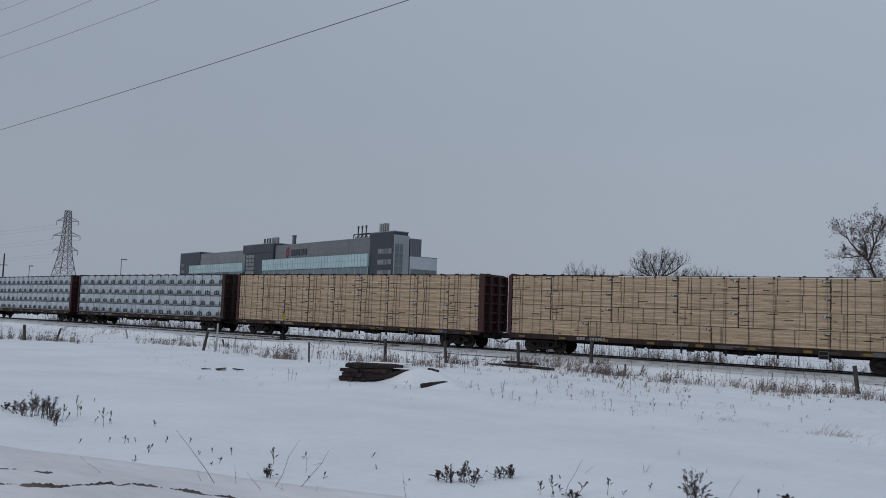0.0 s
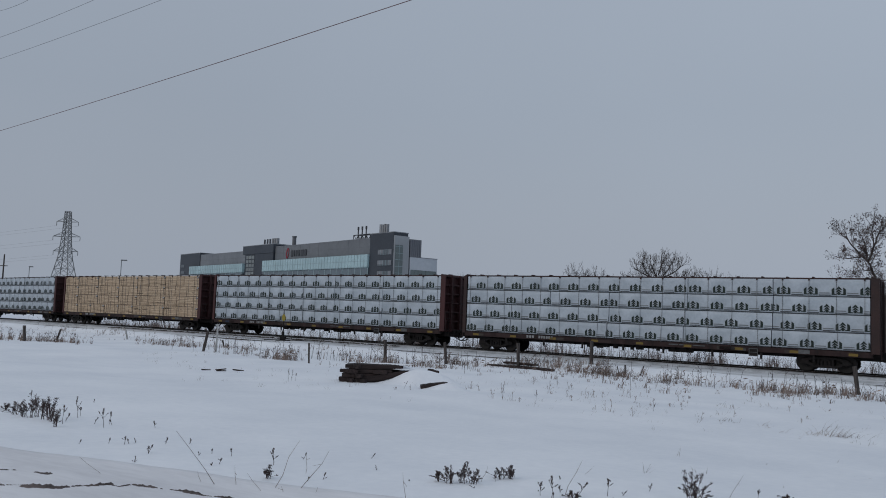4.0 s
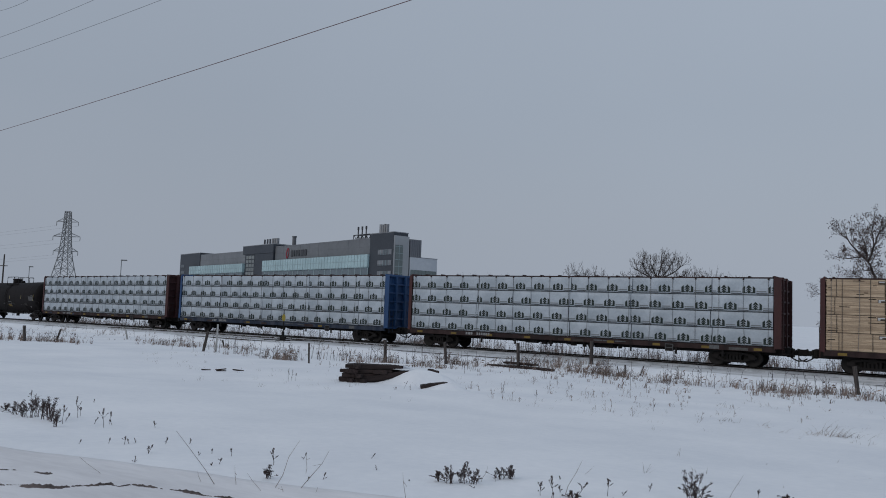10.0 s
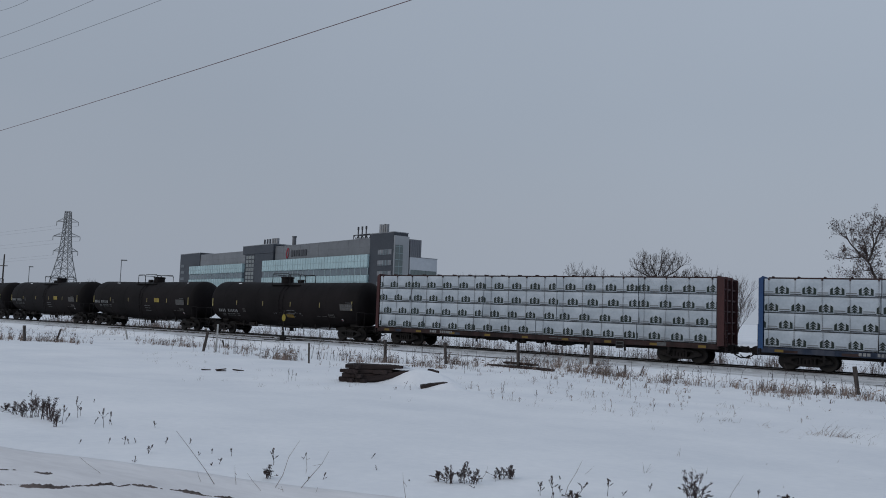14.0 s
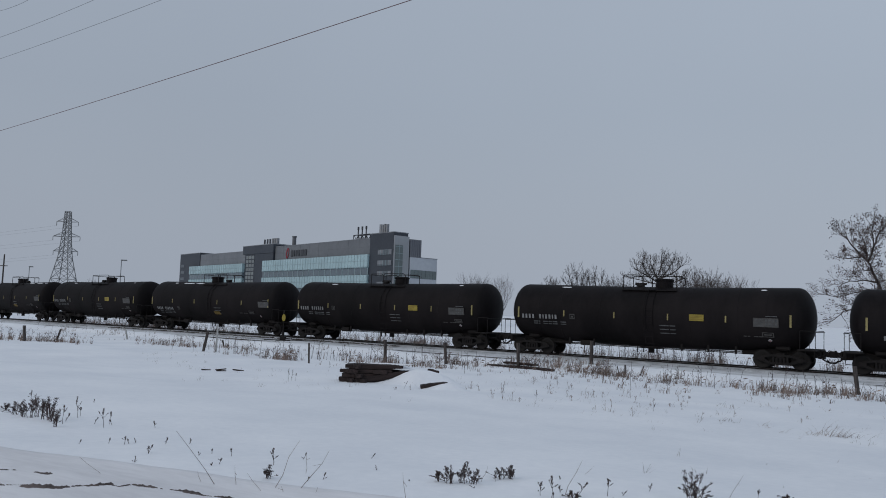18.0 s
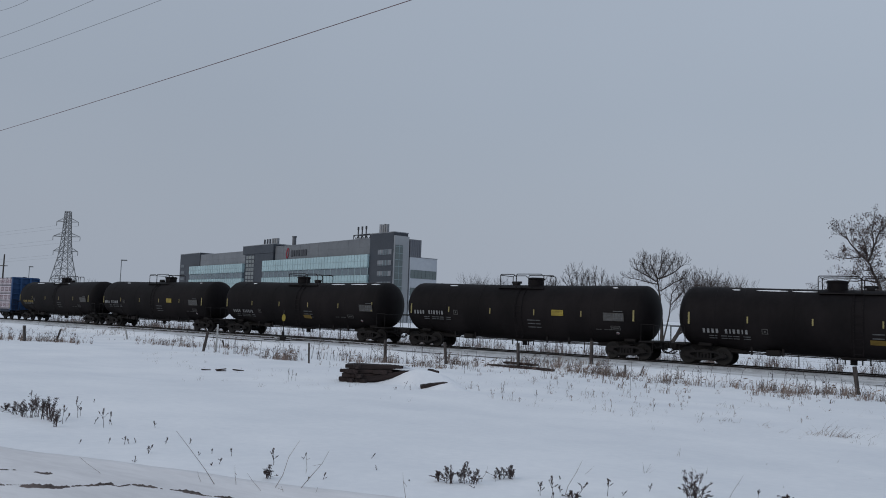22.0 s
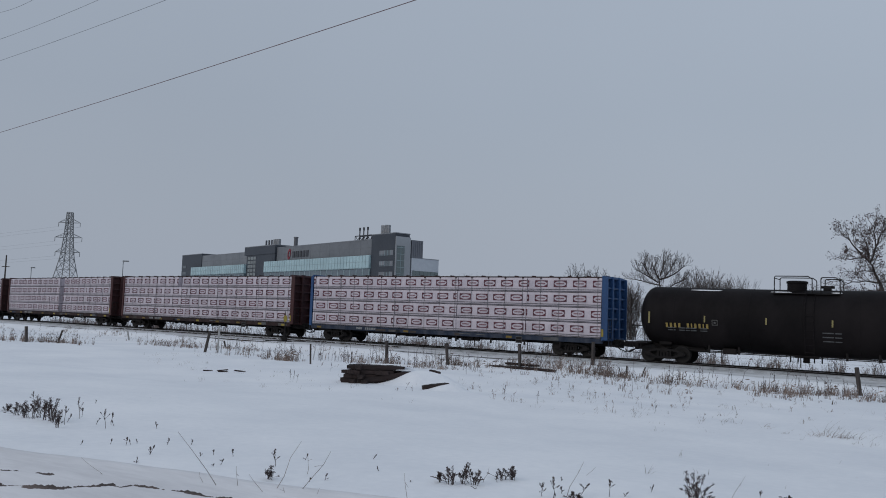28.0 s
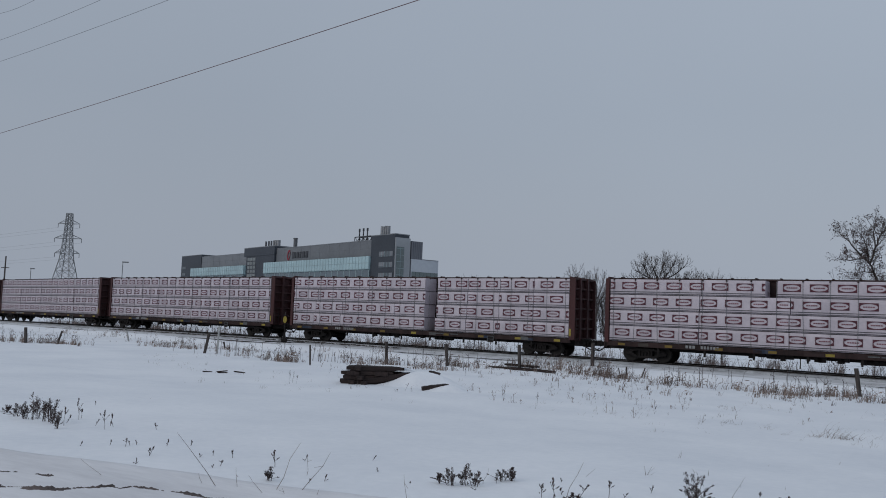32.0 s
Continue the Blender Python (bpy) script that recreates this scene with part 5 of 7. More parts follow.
    # roof plant
    for x in (-66.95, -65.0, -63.2):
        part("exhaust_stack", Geo().rod((x, 4, 22.3), (x, 4, 24.85), 0.32, n=8), BM["mid"], lab)
    for x in (-60.85, -59.55, -58.25):
        part("flue", Geo().rod((x, 4, 22.3), (x, 4, 24.85), 0.62, n=12), BM["steel"], lab)
    part("exhaust_stack", Geo().rod((-45.5, 3, 21.4), (-45.5, 3, 24.4), 0.62, n=12).rod((-45.5, 3, 24.4), (-45.5, 3, 24.75), 0.75, n=12), BM["mid"], lab)
    for x in (-8.8, -6.9, -5.0):
        part("exhaust_stack", Geo().rod((x, 2, 21.5), (x, 2, 25.2), 0.17, n=8).rod((x, 2, 24.4), (x, 2, 25.2), 0.26, n=8), BM["ink_soft"], lab)
    g = Geo()
    for x in (-10.1, -8.0, -6.0, -4.0, -2.2):
        for y in (1.4, 2.8):
            g.rod((x, y, 21.5), (x, y, 22.9), 0.1)
    for y in (1.4, 2.8):
        g.rod((-10.1, y, 22.9), (-2.2, y, 22.9), 0.12)
        for x in (-8.8, -6.9, -5.0):
            g.rod((x - 1, y, 22.8), (x, y, 21.7), 0.09).rod((x + 1, y, 22.8), (x, y, 21.7), 0.09)
    part("pipe_frame", g, BM["ink_soft"], lab, "steel pipe frame on the roof")
    for k in range(4):
        part("flue", Geo().rod((1.55 + k * 0.94, 2.2, 22.4), (1.55 + k * 0.94, 2.2, 25.2 - 0.1 * (k % 2)), 0.46, n=12), BM["steel"], lab, "fluted steel flue")


# ---------------------------------------------------------------- pylon, lamps and overhead lines
def build_pylon():
    base = Vector((-288.6, 183.2, -0.5))
    py = thing("power_pylon", Matrix.Translation(base) @ Matrix.Rotation(radians(30), 4, "Z"), "grey steel lattice power pylon", "pylon")
    prof = [(0, 5.3), (8.0, 3.9), (16, 2.5), (19.5, 1.9), (25, 1.45), (30, 1.15), (37.5, 0.85)]

    def half(z):
        for (z0, a), (z1, b) in zip(prof, prof[1:]):
            if z <= z1:
                return a + (b - a) * (z - z0) / (z1 - z0)
        return prof[-1][1]

    for sx in (-1, 1):
        for sy in (-1, 1):
            g = Geo()
            for (z0, a), (z1, b) in zip(prof, prof[1:]):
                g.rod((sx * a, sy * a, z0), (sx * b, sy * b, z1), 0.17, n=4)
            part("leg", g, M["galv"], py)
    zs = [0, 6, 11, 15, 18.5, 21.5, 24.2, 26.8, 29.2, 31.4, 33.5, 35.5, 37.5]
    for face in range(4):
        g = Geo()
        rot = Matrix.Rotation(face * math.pi / 2, 4, "Z")
        for z0, z1 in zip(zs, zs[1:]):
            a, b = half(z0), half(z1)
            g.rod(rot @ Vector((-a, -a, z0)), rot @ Vector((b, -b, z1)), 0.10, n=4)
            g.rod(rot @ Vector((a, -a, z0)), rot @ Vector((-b, -b, z1)), 0.10, n=4)
            g.rod(rot @ Vector((-b, -b, z1)), rot @ Vector((b, -b, z1)), 0.09, n=4)
        part("bracing", g, M["galv"], py, "crossed steel bracing")
    for z, w in ((33.4, 4.3), (27.6, 5.4), (21.8, 4.9)):
        h = half(z)
        for s in (-1, 1):
            g = Geo()
            for y in (-h, h):
                g.rod((s * h, y, z), (s * w, 0, z), 0.12, n=4)
                g.rod((s * h, y, z + 1.5), (s * w, 0, z), 0.10, n=4)
            arm = part("crossarm", g, M["galv"], py, "lattice steel crossarm")
            part("insulator", Geo().rod((s * w, 0, z + 0.05), (s * w, 0, z - 1.6), 0.12, n=5), M["galv"], arm, "hanging insulator string")
        for s in (-1, 1):
            p0 = py.matrix_basis @ Vector((s * w, 0, z - 1.6))
            for k, far in enumerate((Vector((-700, 30, 0)), Vector((700 * 0.2, 900, 0)))):
                pts = []
                for i in range(17):
                    f = i / 16
                    q = p0 + far * f
                    q.z = p0.z - 26 * f * (1 - f)
                    pts.append(q)
                if k == 0:
                    solid("power_line", Geo().path(pts, 0.032, 4), M["cable_pale"], Matrix(), "thin grey power line between pylons", "power line", "lines of the pylon", "structure")


def build_lamp(x, y, h, arm, turn):
    lamp = thing("street_lamp", pose(x, y, level(x, y), 0, 0, turn), "tall grey parking lot lamp on a thin pole", "street lamp", "lamps by the building")
    part("pole", Geo().rod((0, 0, 0), (0, 0, h), 0.12, 0.07, 8), M["galv"], lamp)
    part("lamp_head", Geo().soft(-0.1, arm, -0.2, 0.2, h - 0.08, h + 0.16, 0.05), M["galv"], lamp, "flat grey lamp head")


def build_wires():
    """Lines that cross high over the road by the camera."""
    def wire(a, b, sag, r, key, label, reach=0.6):
        a, b = Vector(a), Vector(b)
        d = b - a
        a2, b2 = a - d * reach, b + d * reach
        pts = [a2.lerp(b2, i / 40) for i in range(41)]
        for i, q in enumerate(pts):
            f = i / 40
            q.z += sag * (2 * f - 1) ** 2 - sag * 0.25
        solid("overhead_cable", Geo().path(pts, r, 5), M[key], Matrix(), label, "cable", "cables over the road", "structure")
    wire(WIRE[0], WIRE[1], 0.25, 0.013, "cable", "dark overhead cable against the sky")
    wire(WIRE[2], WIRE[3], 0.2, 0.011, "cable_pale", "thin pale overhead cable against the sky")
    wire(WIRE[4], WIRE[5], 0.2, 0.009, "cable_pale", "thin pale overhead cable against the sky")
    wire(WIRE[6], WIRE[7], 0.2, 0.008, "cable_pale", "thin pale overhead cable against the sky")


# ---------------------------------------------------------------- bare winter trees
def grow(rnd, limbs, twigs, tips, p, d, length, r, depth, spread, up, fine):
    """One limb and all that grows from it."""
    q, n = p, 3
    for i in range(n):
        bend = Vector((rnd.uniform(-1, 1), rnd.uniform(-1, 1), rnd.uniform(-0.35, 1) * up)) * 0.17
        d = (d + bend).normalized()
        e = q + d * (length / n)
        ra, rb = r * (1 - 0.35 * i / n), r * (1 - 0.35 * (i + 1) / n)
        (limbs if depth < 3 else twigs).rod(q, e, ra, rb, 6 if depth < 2 else (4 if depth < 3 else 3), False)
        if depth < fine and (i == 1 or rnd.random() < 0.45):
            side = Vector((rnd.uniform(-1, 1), rnd.uniform(-1, 1), rnd.uniform(-0.1, 0.7)))
            dd = (d * 0.8 + side.normalized() * spread).normalized()
            grow(rnd, limbs, twigs, tips, e, dd, length * rnd.uniform(0.5, 0.8), max(0.0105, rb * 0.55), depth + 1, spread, up, fine)
        q = e
    if depth < fine:
        for _ in range(2):
            side = Vector((rnd.uniform(-1, 1), rnd.uniform(-1, 1), rnd.uniform(-0.2, 0.6)))
            dd = (d + side.normalized() * spread * 0.8).normalized()
            grow(rnd, limbs, twigs, tips, q, dd, length * rnd.uniform(0.62, 0.85), max(0.0105, rb * 0.72), depth + 1, spread, up, fine)
    else:
        tips.append(q)


def build_tree(x, y, height, stems, seed, label, spread=0.85, fine=5, clumps=0.0, lean=(0, 0), r0=None):
    rnd = random.Random(seed)
    limbs, twigs, tips = Geo(), Geo(), []
    z = level(x, y) - 0.1
    for k in range(stems):
        d = Vector((rnd.uniform(-0.35, 0.35) * (stems > 1) + lean[0], rnd.uniform(-0.35, 0.35) * (stems > 1) + lean[1], 1)).normalized()
        r = (r0 or height * 0.016) / (1 + 0.25 * (stems - 1))
        grow(rnd, limbs, twigs, tips, Vector((rnd.uniform(-0.4, 0.4) * (stems > 1), rnd.uniform(-0.4, 0.4) * (stems > 1), 0)), d, height * 0.29, r, 0, spread, 0.7, fine)
    zs = sorted(v[2] for v in twigs.v)
    top = zs[int(len(zs) * 0.9999)]
    k = height / top
    for g in (limbs, twigs):
        g.v = [(a * k, b * k, c * k) for a, b, c in g.v]
    return finish_tree(x, y, z, limbs, twigs, tips, k, rnd, label, clumps)


def finish_tree(x, y, z, limbs, twigs, tips, k, rnd, label, clumps):
    tree = thing("bare_tree", pose(x, y, z), label, "tree", "bare trees behind the railway")
    part("trunk", limbs, M["bark"], tree, "grey trunk with bare limbs")
    part("crown", twigs, M["twig"], tree, "bare twigs")["kind"] = "stuff"
    if clumps:
        g = Geo()
        for t in tips:
            if rnd.random() < clumps:
                c = t * k
                for _ in range(rnd.choice((2, 3, 4))):
                    o = c + Vector((rnd.uniform(-0.22, 0.22), rnd.uniform(-0.22, 0.22), rnd.uniform(-0.3, 0.1)))
                    a, b = Vector((rnd.uniform(-1, 1), rnd.uniform(-1, 1), rnd.uniform(-1, 1))).normalized() * rnd.uniform(0.07, 0.14), Vector((rnd.uniform(-1, 1), rnd.uniform(-1, 1), rnd.uniform(-1, 1))).normalized() * rnd.uniform(0.03, 0.06)
                    g.add([o - a, o + b, o + a, o - b], [(0, 1, 2, 3)])
        part("dry_leaf", g, M["weed"], tree, "withered leaves left on the twigs")["kind"] = "stuff"
    return tree


def sprays(rnd, limbs, twigs, tips, p, d, length, r, depth, fine, thin=0.016):
    """A limb that curves upwards and throws off shorter shoots on alternate sides, down to fine twigs."""
    n = 4 if depth < 2 else 3
    q, side = p, rnd.choice((-1, 1))
    turn = Vector((rnd.uniform(-1, 1), rnd.uniform(-1, 1), rnd.uniform(-0.2, 0.5)))
    for i in range(n):
        d = (d + Vector((rnd.gauss(0, 0.13), rnd.gauss(0, 0.13), 0.13 + rnd.gauss(0, 0.08)))).normalized()
        e = q + d * (length / n)
        ra, rb = r * (1 - 0.6 * i / n), r * (1 - 0.6 * (i + 1) / n)
        (limbs if depth < 2 else twigs).rod(q, e, ra, rb, 5 if depth < 2 else 3, False)
        if depth < fine and (i > 0 or rnd.random() < 0.5):
            out = d.cross(turn + Vector((rnd.gauss(0, 0.4), rnd.gauss(0, 0.4), rnd.gauss(0, 0.4))))
            if out.length > 1e-3:
                dd = (d + out.normalized() * side * rnd.uniform(0.55, 0.95)).normalized()
                sprays(rnd, limbs, twigs, tips, e, dd, length * rnd.uniform(0.42, 0.68), max(thin, rb * 0.65), depth + 1, fine, thin)
            side = -side
        q = e
    if depth < fine:
        sprays(rnd, limbs, twigs, tips, q, d, length * rnd.uniform(0.45, 0.6), max(thin, rb * 0.9), depth + 1, fine, thin)
    else:
        tips.append(q)


def limbed_tree(x, y, routes, seed, label, way=(1, 0), clumps=0.0, shoots=4, long=1.5, low=6.0, fine=4, deep=0.6, thin=0.016):
    """A tree whose main limbs run along the routes (radius, [(sideways, up), ...]), covered with sprays of twigs."""
    rnd = random.Random(seed)
    limbs, twigs, tips = Geo(), Geo(), []
    right, back = Vector((way[0], way[1], 0)).normalized(), Vector((-way[1], way[0], 0)).normalized()
    for r, pts in routes:
        swing = rnd.uniform(-deep, deep)
        n = len(pts) - 1
        pts = [right * a + back * (swing * (i / n) * max(0.0, h - 3) * 0.3 + rnd.gauss(0, 0.06)) + Vector((0, 0, h)) for i, (a, h) in enumerate(pts)]
        for i, (p, q) in enumerate(zip(pts, pts[1:])):
            ra, rb = r * (1 - 0.72 * i / n), r * (1 - 0.72 * (i + 1) / n)
            mid = p.lerp(q, 0.5) + Vector((rnd.gauss(0, 0.05), rnd.gauss(0, 0.05), rnd.gauss(0, 0.05)))
            limbs.rod(p, mid, ra, (ra + rb) / 2, 7, False).rod(mid, q, (ra + rb) / 2, rb, 7, False)
            if q.z > low:
                for k in range(shoots):
                    f = (k + rnd.random()) / shoots
                    side = Vector((rnd.uniform(-1, 1), rnd.uniform(-1, 1), rnd.uniform(-0.15, 0.7))).normalized()
                    dd = ((q - p).normalized() * 0.8 + side).normalized()
                    sprays(rnd, limbs, twigs, tips, p.lerp(q, f), dd, long * rnd.uniform(0.6, 1.1), 0.035, 2, fine, thin)
        sprays(rnd, limbs, twigs, tips, pts[-1], (pts[-1] - pts[-2]).normalized(), long * 0.9, max(0.03, r * 0.28), 2, fine, thin)
    return finish_tree(x, y, level(x, y) - 0.1, limbs, twigs, tips, 1.0, rnd, label, clumps)


def build_near_trees():
    """The large leafy-tipped tree beside the view's edge and the round-crowned one behind the track."""
    limbed_tree(-4.0, 84.5, [
        (0.25, [(0.1, 0), (0.0, 2.0), (-0.2, 5.7), (-0.55, 6.6), (-0.9, 7.5), (-1.2, 8.3), (-1.5, 9.05)]),
        (0.11, [(-1.5, 9.05), (-2.1, 9.6), (-2.75, 10.5), (-3.2, 11.2), (-3.7, 11.7)]),
        (0.07, [(-2.1, 9.5), (-3.0, 9.35), (-3.7, 9.4)]),
        (0.10, [(-1.5, 9.0), (-1.15, 9.9), (-0.85, 10.9), (-0.65, 11.7), (-0.2, 12.2)]),
        (0.07, [(-1.6, 9.6), (-1.8, 10.8), (-2.0, 11.5), (-2.25, 12.0)]),
        (0.07, [(-1.0, 10.5), (-1.15, 11.9), (-1.0, 12.7)]),
        (0.08, [(-0.8, 7.1), (-1.9, 7.3), (-3.0, 7.2), (-3.8, 6.9)]),
        (0.06, [(-1.2, 8.2), (-2.2, 8.3), (-3.0, 8.2)]),
        (0.10, [(0.0, 3.1), (-1.5, 4.3), (-2.5, 4.6), (-3.6, 4.3), (-4.4, 3.5)]),
        (0.07, [(-0.5, 6.4), (-1.6, 6.4), (-3.0, 6.0), (-4.4, 5.7), (-5.5, 5.9)]),
        (0.06, [(-0.1, 5.5), (-1.1, 5.9), (-2.4, 5.3), (-3.4, 4.9)]),
        (0.06, [(-0.1, 4.6), (-1.2, 4.4), (-1.9, 3.6), (-2.2, 2.8)]),
        (0.16, [(0.0, 5.0), (0.3, 9.5), (0.2, 12.5)]),
        (0.14, [(0.0, 6.0), (2.0, 9.0), (3.6, 11.6)])], 77, "large bare tree with withered leaves on its twigs",
        (1, 0.02), 0.7, 4, 1.05, 3.4, 4, 0.6, 0.010)
    limbed_tree(-32.7, 109.3, [
        (0.26, [(0.35, 0), (0.3, 3.0), (0.05, 6.0), (-0.37, 9.0)]),
        (0.14, [(-0.37, 8.8), (-0.9, 10.0), (-1.27, 10.9)]),
        (0.13, [(-0.3, 8.7), (0.9, 9.1), (2.3, 10.0), (3.0, 10.7)]),
        (0.12, [(-0.45, 8.3), (-2.0, 9.2), (-3.2, 9.8)]),
        (0.10, [(-0.2, 9.2), (0.15, 10.4), (0.25, 11.1)]),
        (0.08, [(0.3, 8.9), (1.2, 10.2), (1.6, 10.9)]),
        (0.08, [(-1.2, 8.9), (-2.2, 10.2), (-2.5, 10.7)]),
        (0.09, [(-0.1, 7.9), (-2.3, 8.4), (-3.9, 8.7)]),
        (0.09, [(0.1, 7.0), (1.9, 8.2), (3.2, 8.8)]),
        (0.12, [(0.5, 0), (1.3, 3.6), (1.6, 6.6), (2.6, 8.0)]),
        (0.07, [(1.4, 5.0), (2.5, 6.3), (3.2, 7.2)])], 141, "bare spreading tree with a rounded crown",
        (0.96, 0.28), 0.0, 9, 1.2, 6.0, 4, 1.0, 0.018)
    for x, y, w, h, seed in ((-43.6, 106.0, 1.9, 9.9, 5), (-41.1, 106.6, 1.9, 9.6, 8), (-38.6, 107.5, 1.5, 8.3, 31), (-28.2, 110.6, 2.0, 9.9, 36), (-26.2, 111.0, 1.7, 9.2, 37), (-36.8, 108.6, 1.5, 7.9, 32), (-47.0, 104.8, 1.3, 8.0, 34)):
        limbed_tree(x, y, [
            (0.15, [(0, 0), (0.05, h * 0.45), (0.0, h * 0.62)]), (0.08, [(0, h * 0.6), (-0.4 * w, h * 0.78), (-0.55 * w, h * 0.9)]),
            (0.08, [(0, h * 0.6), (0.35 * w, h * 0.76), (0.5 * w, h * 0.88)]), (0.07, [(0, h * 0.62), (0.05 * w, h * 0.8), (-0.05 * w, h * 0.93)]),
            (0.06, [(0, h * 0.5), (-0.55 * w, h * 0.66), (-0.85 * w, h * 0.78)]), (0.06, [(0, h * 0.5), (0.55 * w, h * 0.66), (0.85 * w, h * 0.76)])],
            seed, "bare fine-twigged tree beyond the railway", (0.96, 0.28), 0.0, 7, 0.95, h * 0.5, 4, 1.0, 0.016)
    for x, y, h, seed in ((-38.2, 108.2, 7.6, 51), (-36.9, 109.4, 6.8, 52), (-39.9, 108.6, 7.8, 53), (-42.3, 107.6, 7.8, 54), (-37.5, 110.6, 7.4, 55), (-34.6, 110.2, 6.2, 56), (-40.9, 109.8, 7.4, 57)):     # many-stemmed thickets below the crowns
        limbed_tree(x, y, [(0.05, [(0.25 * k, 0), (0.42 * k, h * 0.4), (0.5 * k, h * (0.8 - 0.05 * abs(k)))]) for k in (-2, -1, 0, 1, 2)],
            seed, "bare many-stemmed thicket beyond the railway", (0.96, 0.28), 0.0, 15, 0.9, 0.8, 4, 1.0, 0.015)


def build_distance():
    build_lab()
    build_pylon()
    for x, y, h, arm, turn in ((-131.1, 94.7, 10.55, 1.05, 32), (-174.93, 102.6, 10.0, 0.8, 32)):
        build_lamp(x, y, h, arm, turn)
    pole = thing("utility_pole", pose(-159.9, 88.4, level(-159.9, 88.4)), "dark wooden utility pole with a crossarm", "utility pole")
    part("pole", Geo().rod((0, 0, 0), (0, 0, 11.6), 0.19, 0.13, 8), M["post_wood"], pole)
    part("crossarm", Geo().soft(-0.8, 0.8, -0.07, 0.07, 9.2, 9.35, 0.02, Matrix.Rotation(0.5, 4, "Z")), M["post_wood"], pole)
    build_wires()
    build_tree(-26.0, 112.0, 10.9, 4, 21, "bare upright thicket tree beyond the railway", 0.4, 4)
    build_tree(-28.6, 114.0, 10.2, 4, 24, "bare upright thicket tree beyond the railway", 0.4, 4)
    build_tree(-23.0, 110.0, 9.6, 4, 33, "bare upright thicket tree beyond the railway", 0.4, 4)
    build_tree(-112.0, 196.0, 15.2, 4, 37, "far bare tree beyond the railway", 0.5, 4)
    build_tree(-103.5, 196.0, 14.9, 4, 38, "far bare tree beyond the railway", 0.5, 4)
    build_tree(-28.6, 101.0, 9.6, 1, 52, "bare leaning tree beyond the railway", 0.7, 4, 0.0, (0.55, 0.0), 0.22)
    build_tree(-207.2, 139.9, 9.6, 4, 71, "far bare tree beyond the railway", 0.5, 4)
    build_near_trees()


# ends of the seen stretches of the four cables
WIRE = [(-39.57, 21.15, 10.5), (-11.83, 16.82, 10.5), (-39.25, 20.7, 14.0), (-25.56, 19.43, 14.0), (-36.01, 18.91, 14.0), (-28.01, 18.18, 14.0), (-32.67, 17.07, 14.0), (-30.43, 16.95, 14.0)]
build_distance()
# ---------------------------------------------------------------- fence, timber and switch stand
def build_post(x, y, h, lean, r, key, label, square=True):
    z = level(x, y) - 0.15
    g = Geo()
    top = Vector((lean[0], lean[1], h + 0.15))
    if square:
        q = Vector((0, 0, 1)).rotation_difference(top)
        m = q.to_matrix().to_4x4() @ Matrix.Rotation(random.uniform(0, 1.5), 4, "Z")
        r *= 0.85
        g.soft(-r, r, -r * 0.9, r * 0.9, 0, top.length, r * 0.25, m)
    else:
        g.rod((0, 0, 0), top * 0.5 + Vector((0.01, 0, 0)), r, r * 0.95, 8).rod(top * 0.5 + Vector((0.01, 0, 0)), top, r * 0.95, r * 0.85, 8)
    return solid("fence_post", g, M[key], Matrix.Translation((x, y, z)), label, "fence post", "posts of the old fence")


WOOD, PALE = "weathered grey wooden fence post in the snow", "thin pale stake standing in the snow"
POSTS = [
    (-44.58, 26.18, 0.90, (-0.03, -0.05), 0.085, "post_wood", WOOD), (-43.10, 27.15, 0.75, (0.12, 0.2), 0.06, "post_wood", "leaning " + WOOD),
    (-49.67, 36.84, 0.70, (-0.11, -0.15), 0.06, "post_pale", PALE), (-34.04, 30.03, 1.12, (0.14, 0.17), 0.075, "post_wood", "leaning " + WOOD),
    (-33.62, 30.58, 1.51, (0.02, 0.02), 0.05, "post_pale", PALE), (-40.12, 37.20, 0.42, (-0.09, -0.1), 0.06, "post_wood", "broken stub of a wooden fence post"),
    (-25.16, 28.63, 0.95, (-0.03, -0.03), 0.045, "post_wood", "slim dark wooden stake in the snow"), (-25.03, 34.52, 1.19, (-0.01, -0.01), 0.085, "post_wood", WOOD),
    (-22.28, 36.32, 1.16, (-0.11, -0.07), 0.08, "post_wood", WOOD), (-18.33, 36.96, 1.29, (-0.04, -0.02), 0.085, "post_wood", WOOD),
    (-14.97, 38.47, 1.19, (0.01, 0), 0.09, "post_wood", WOOD), (-12.38, 36.11, 0.55, (0, 0), 0.035, "post_wood", "short dark stick poking out of the snow"),
    (-12.56, 36.00, 0.5, (-0.15, -0.05), 0.025, "post_wood", "short dark stick poking out of the snow"), (-12.0, 37.0, 0.45, (0.2, 0.06), 0.025, "post_wood", "short dark stick poking out of the snow"),
    (-2.76, 36.50, 1.13, (-0.13, -0.01), 0.085, "post_wood", WOOD)]


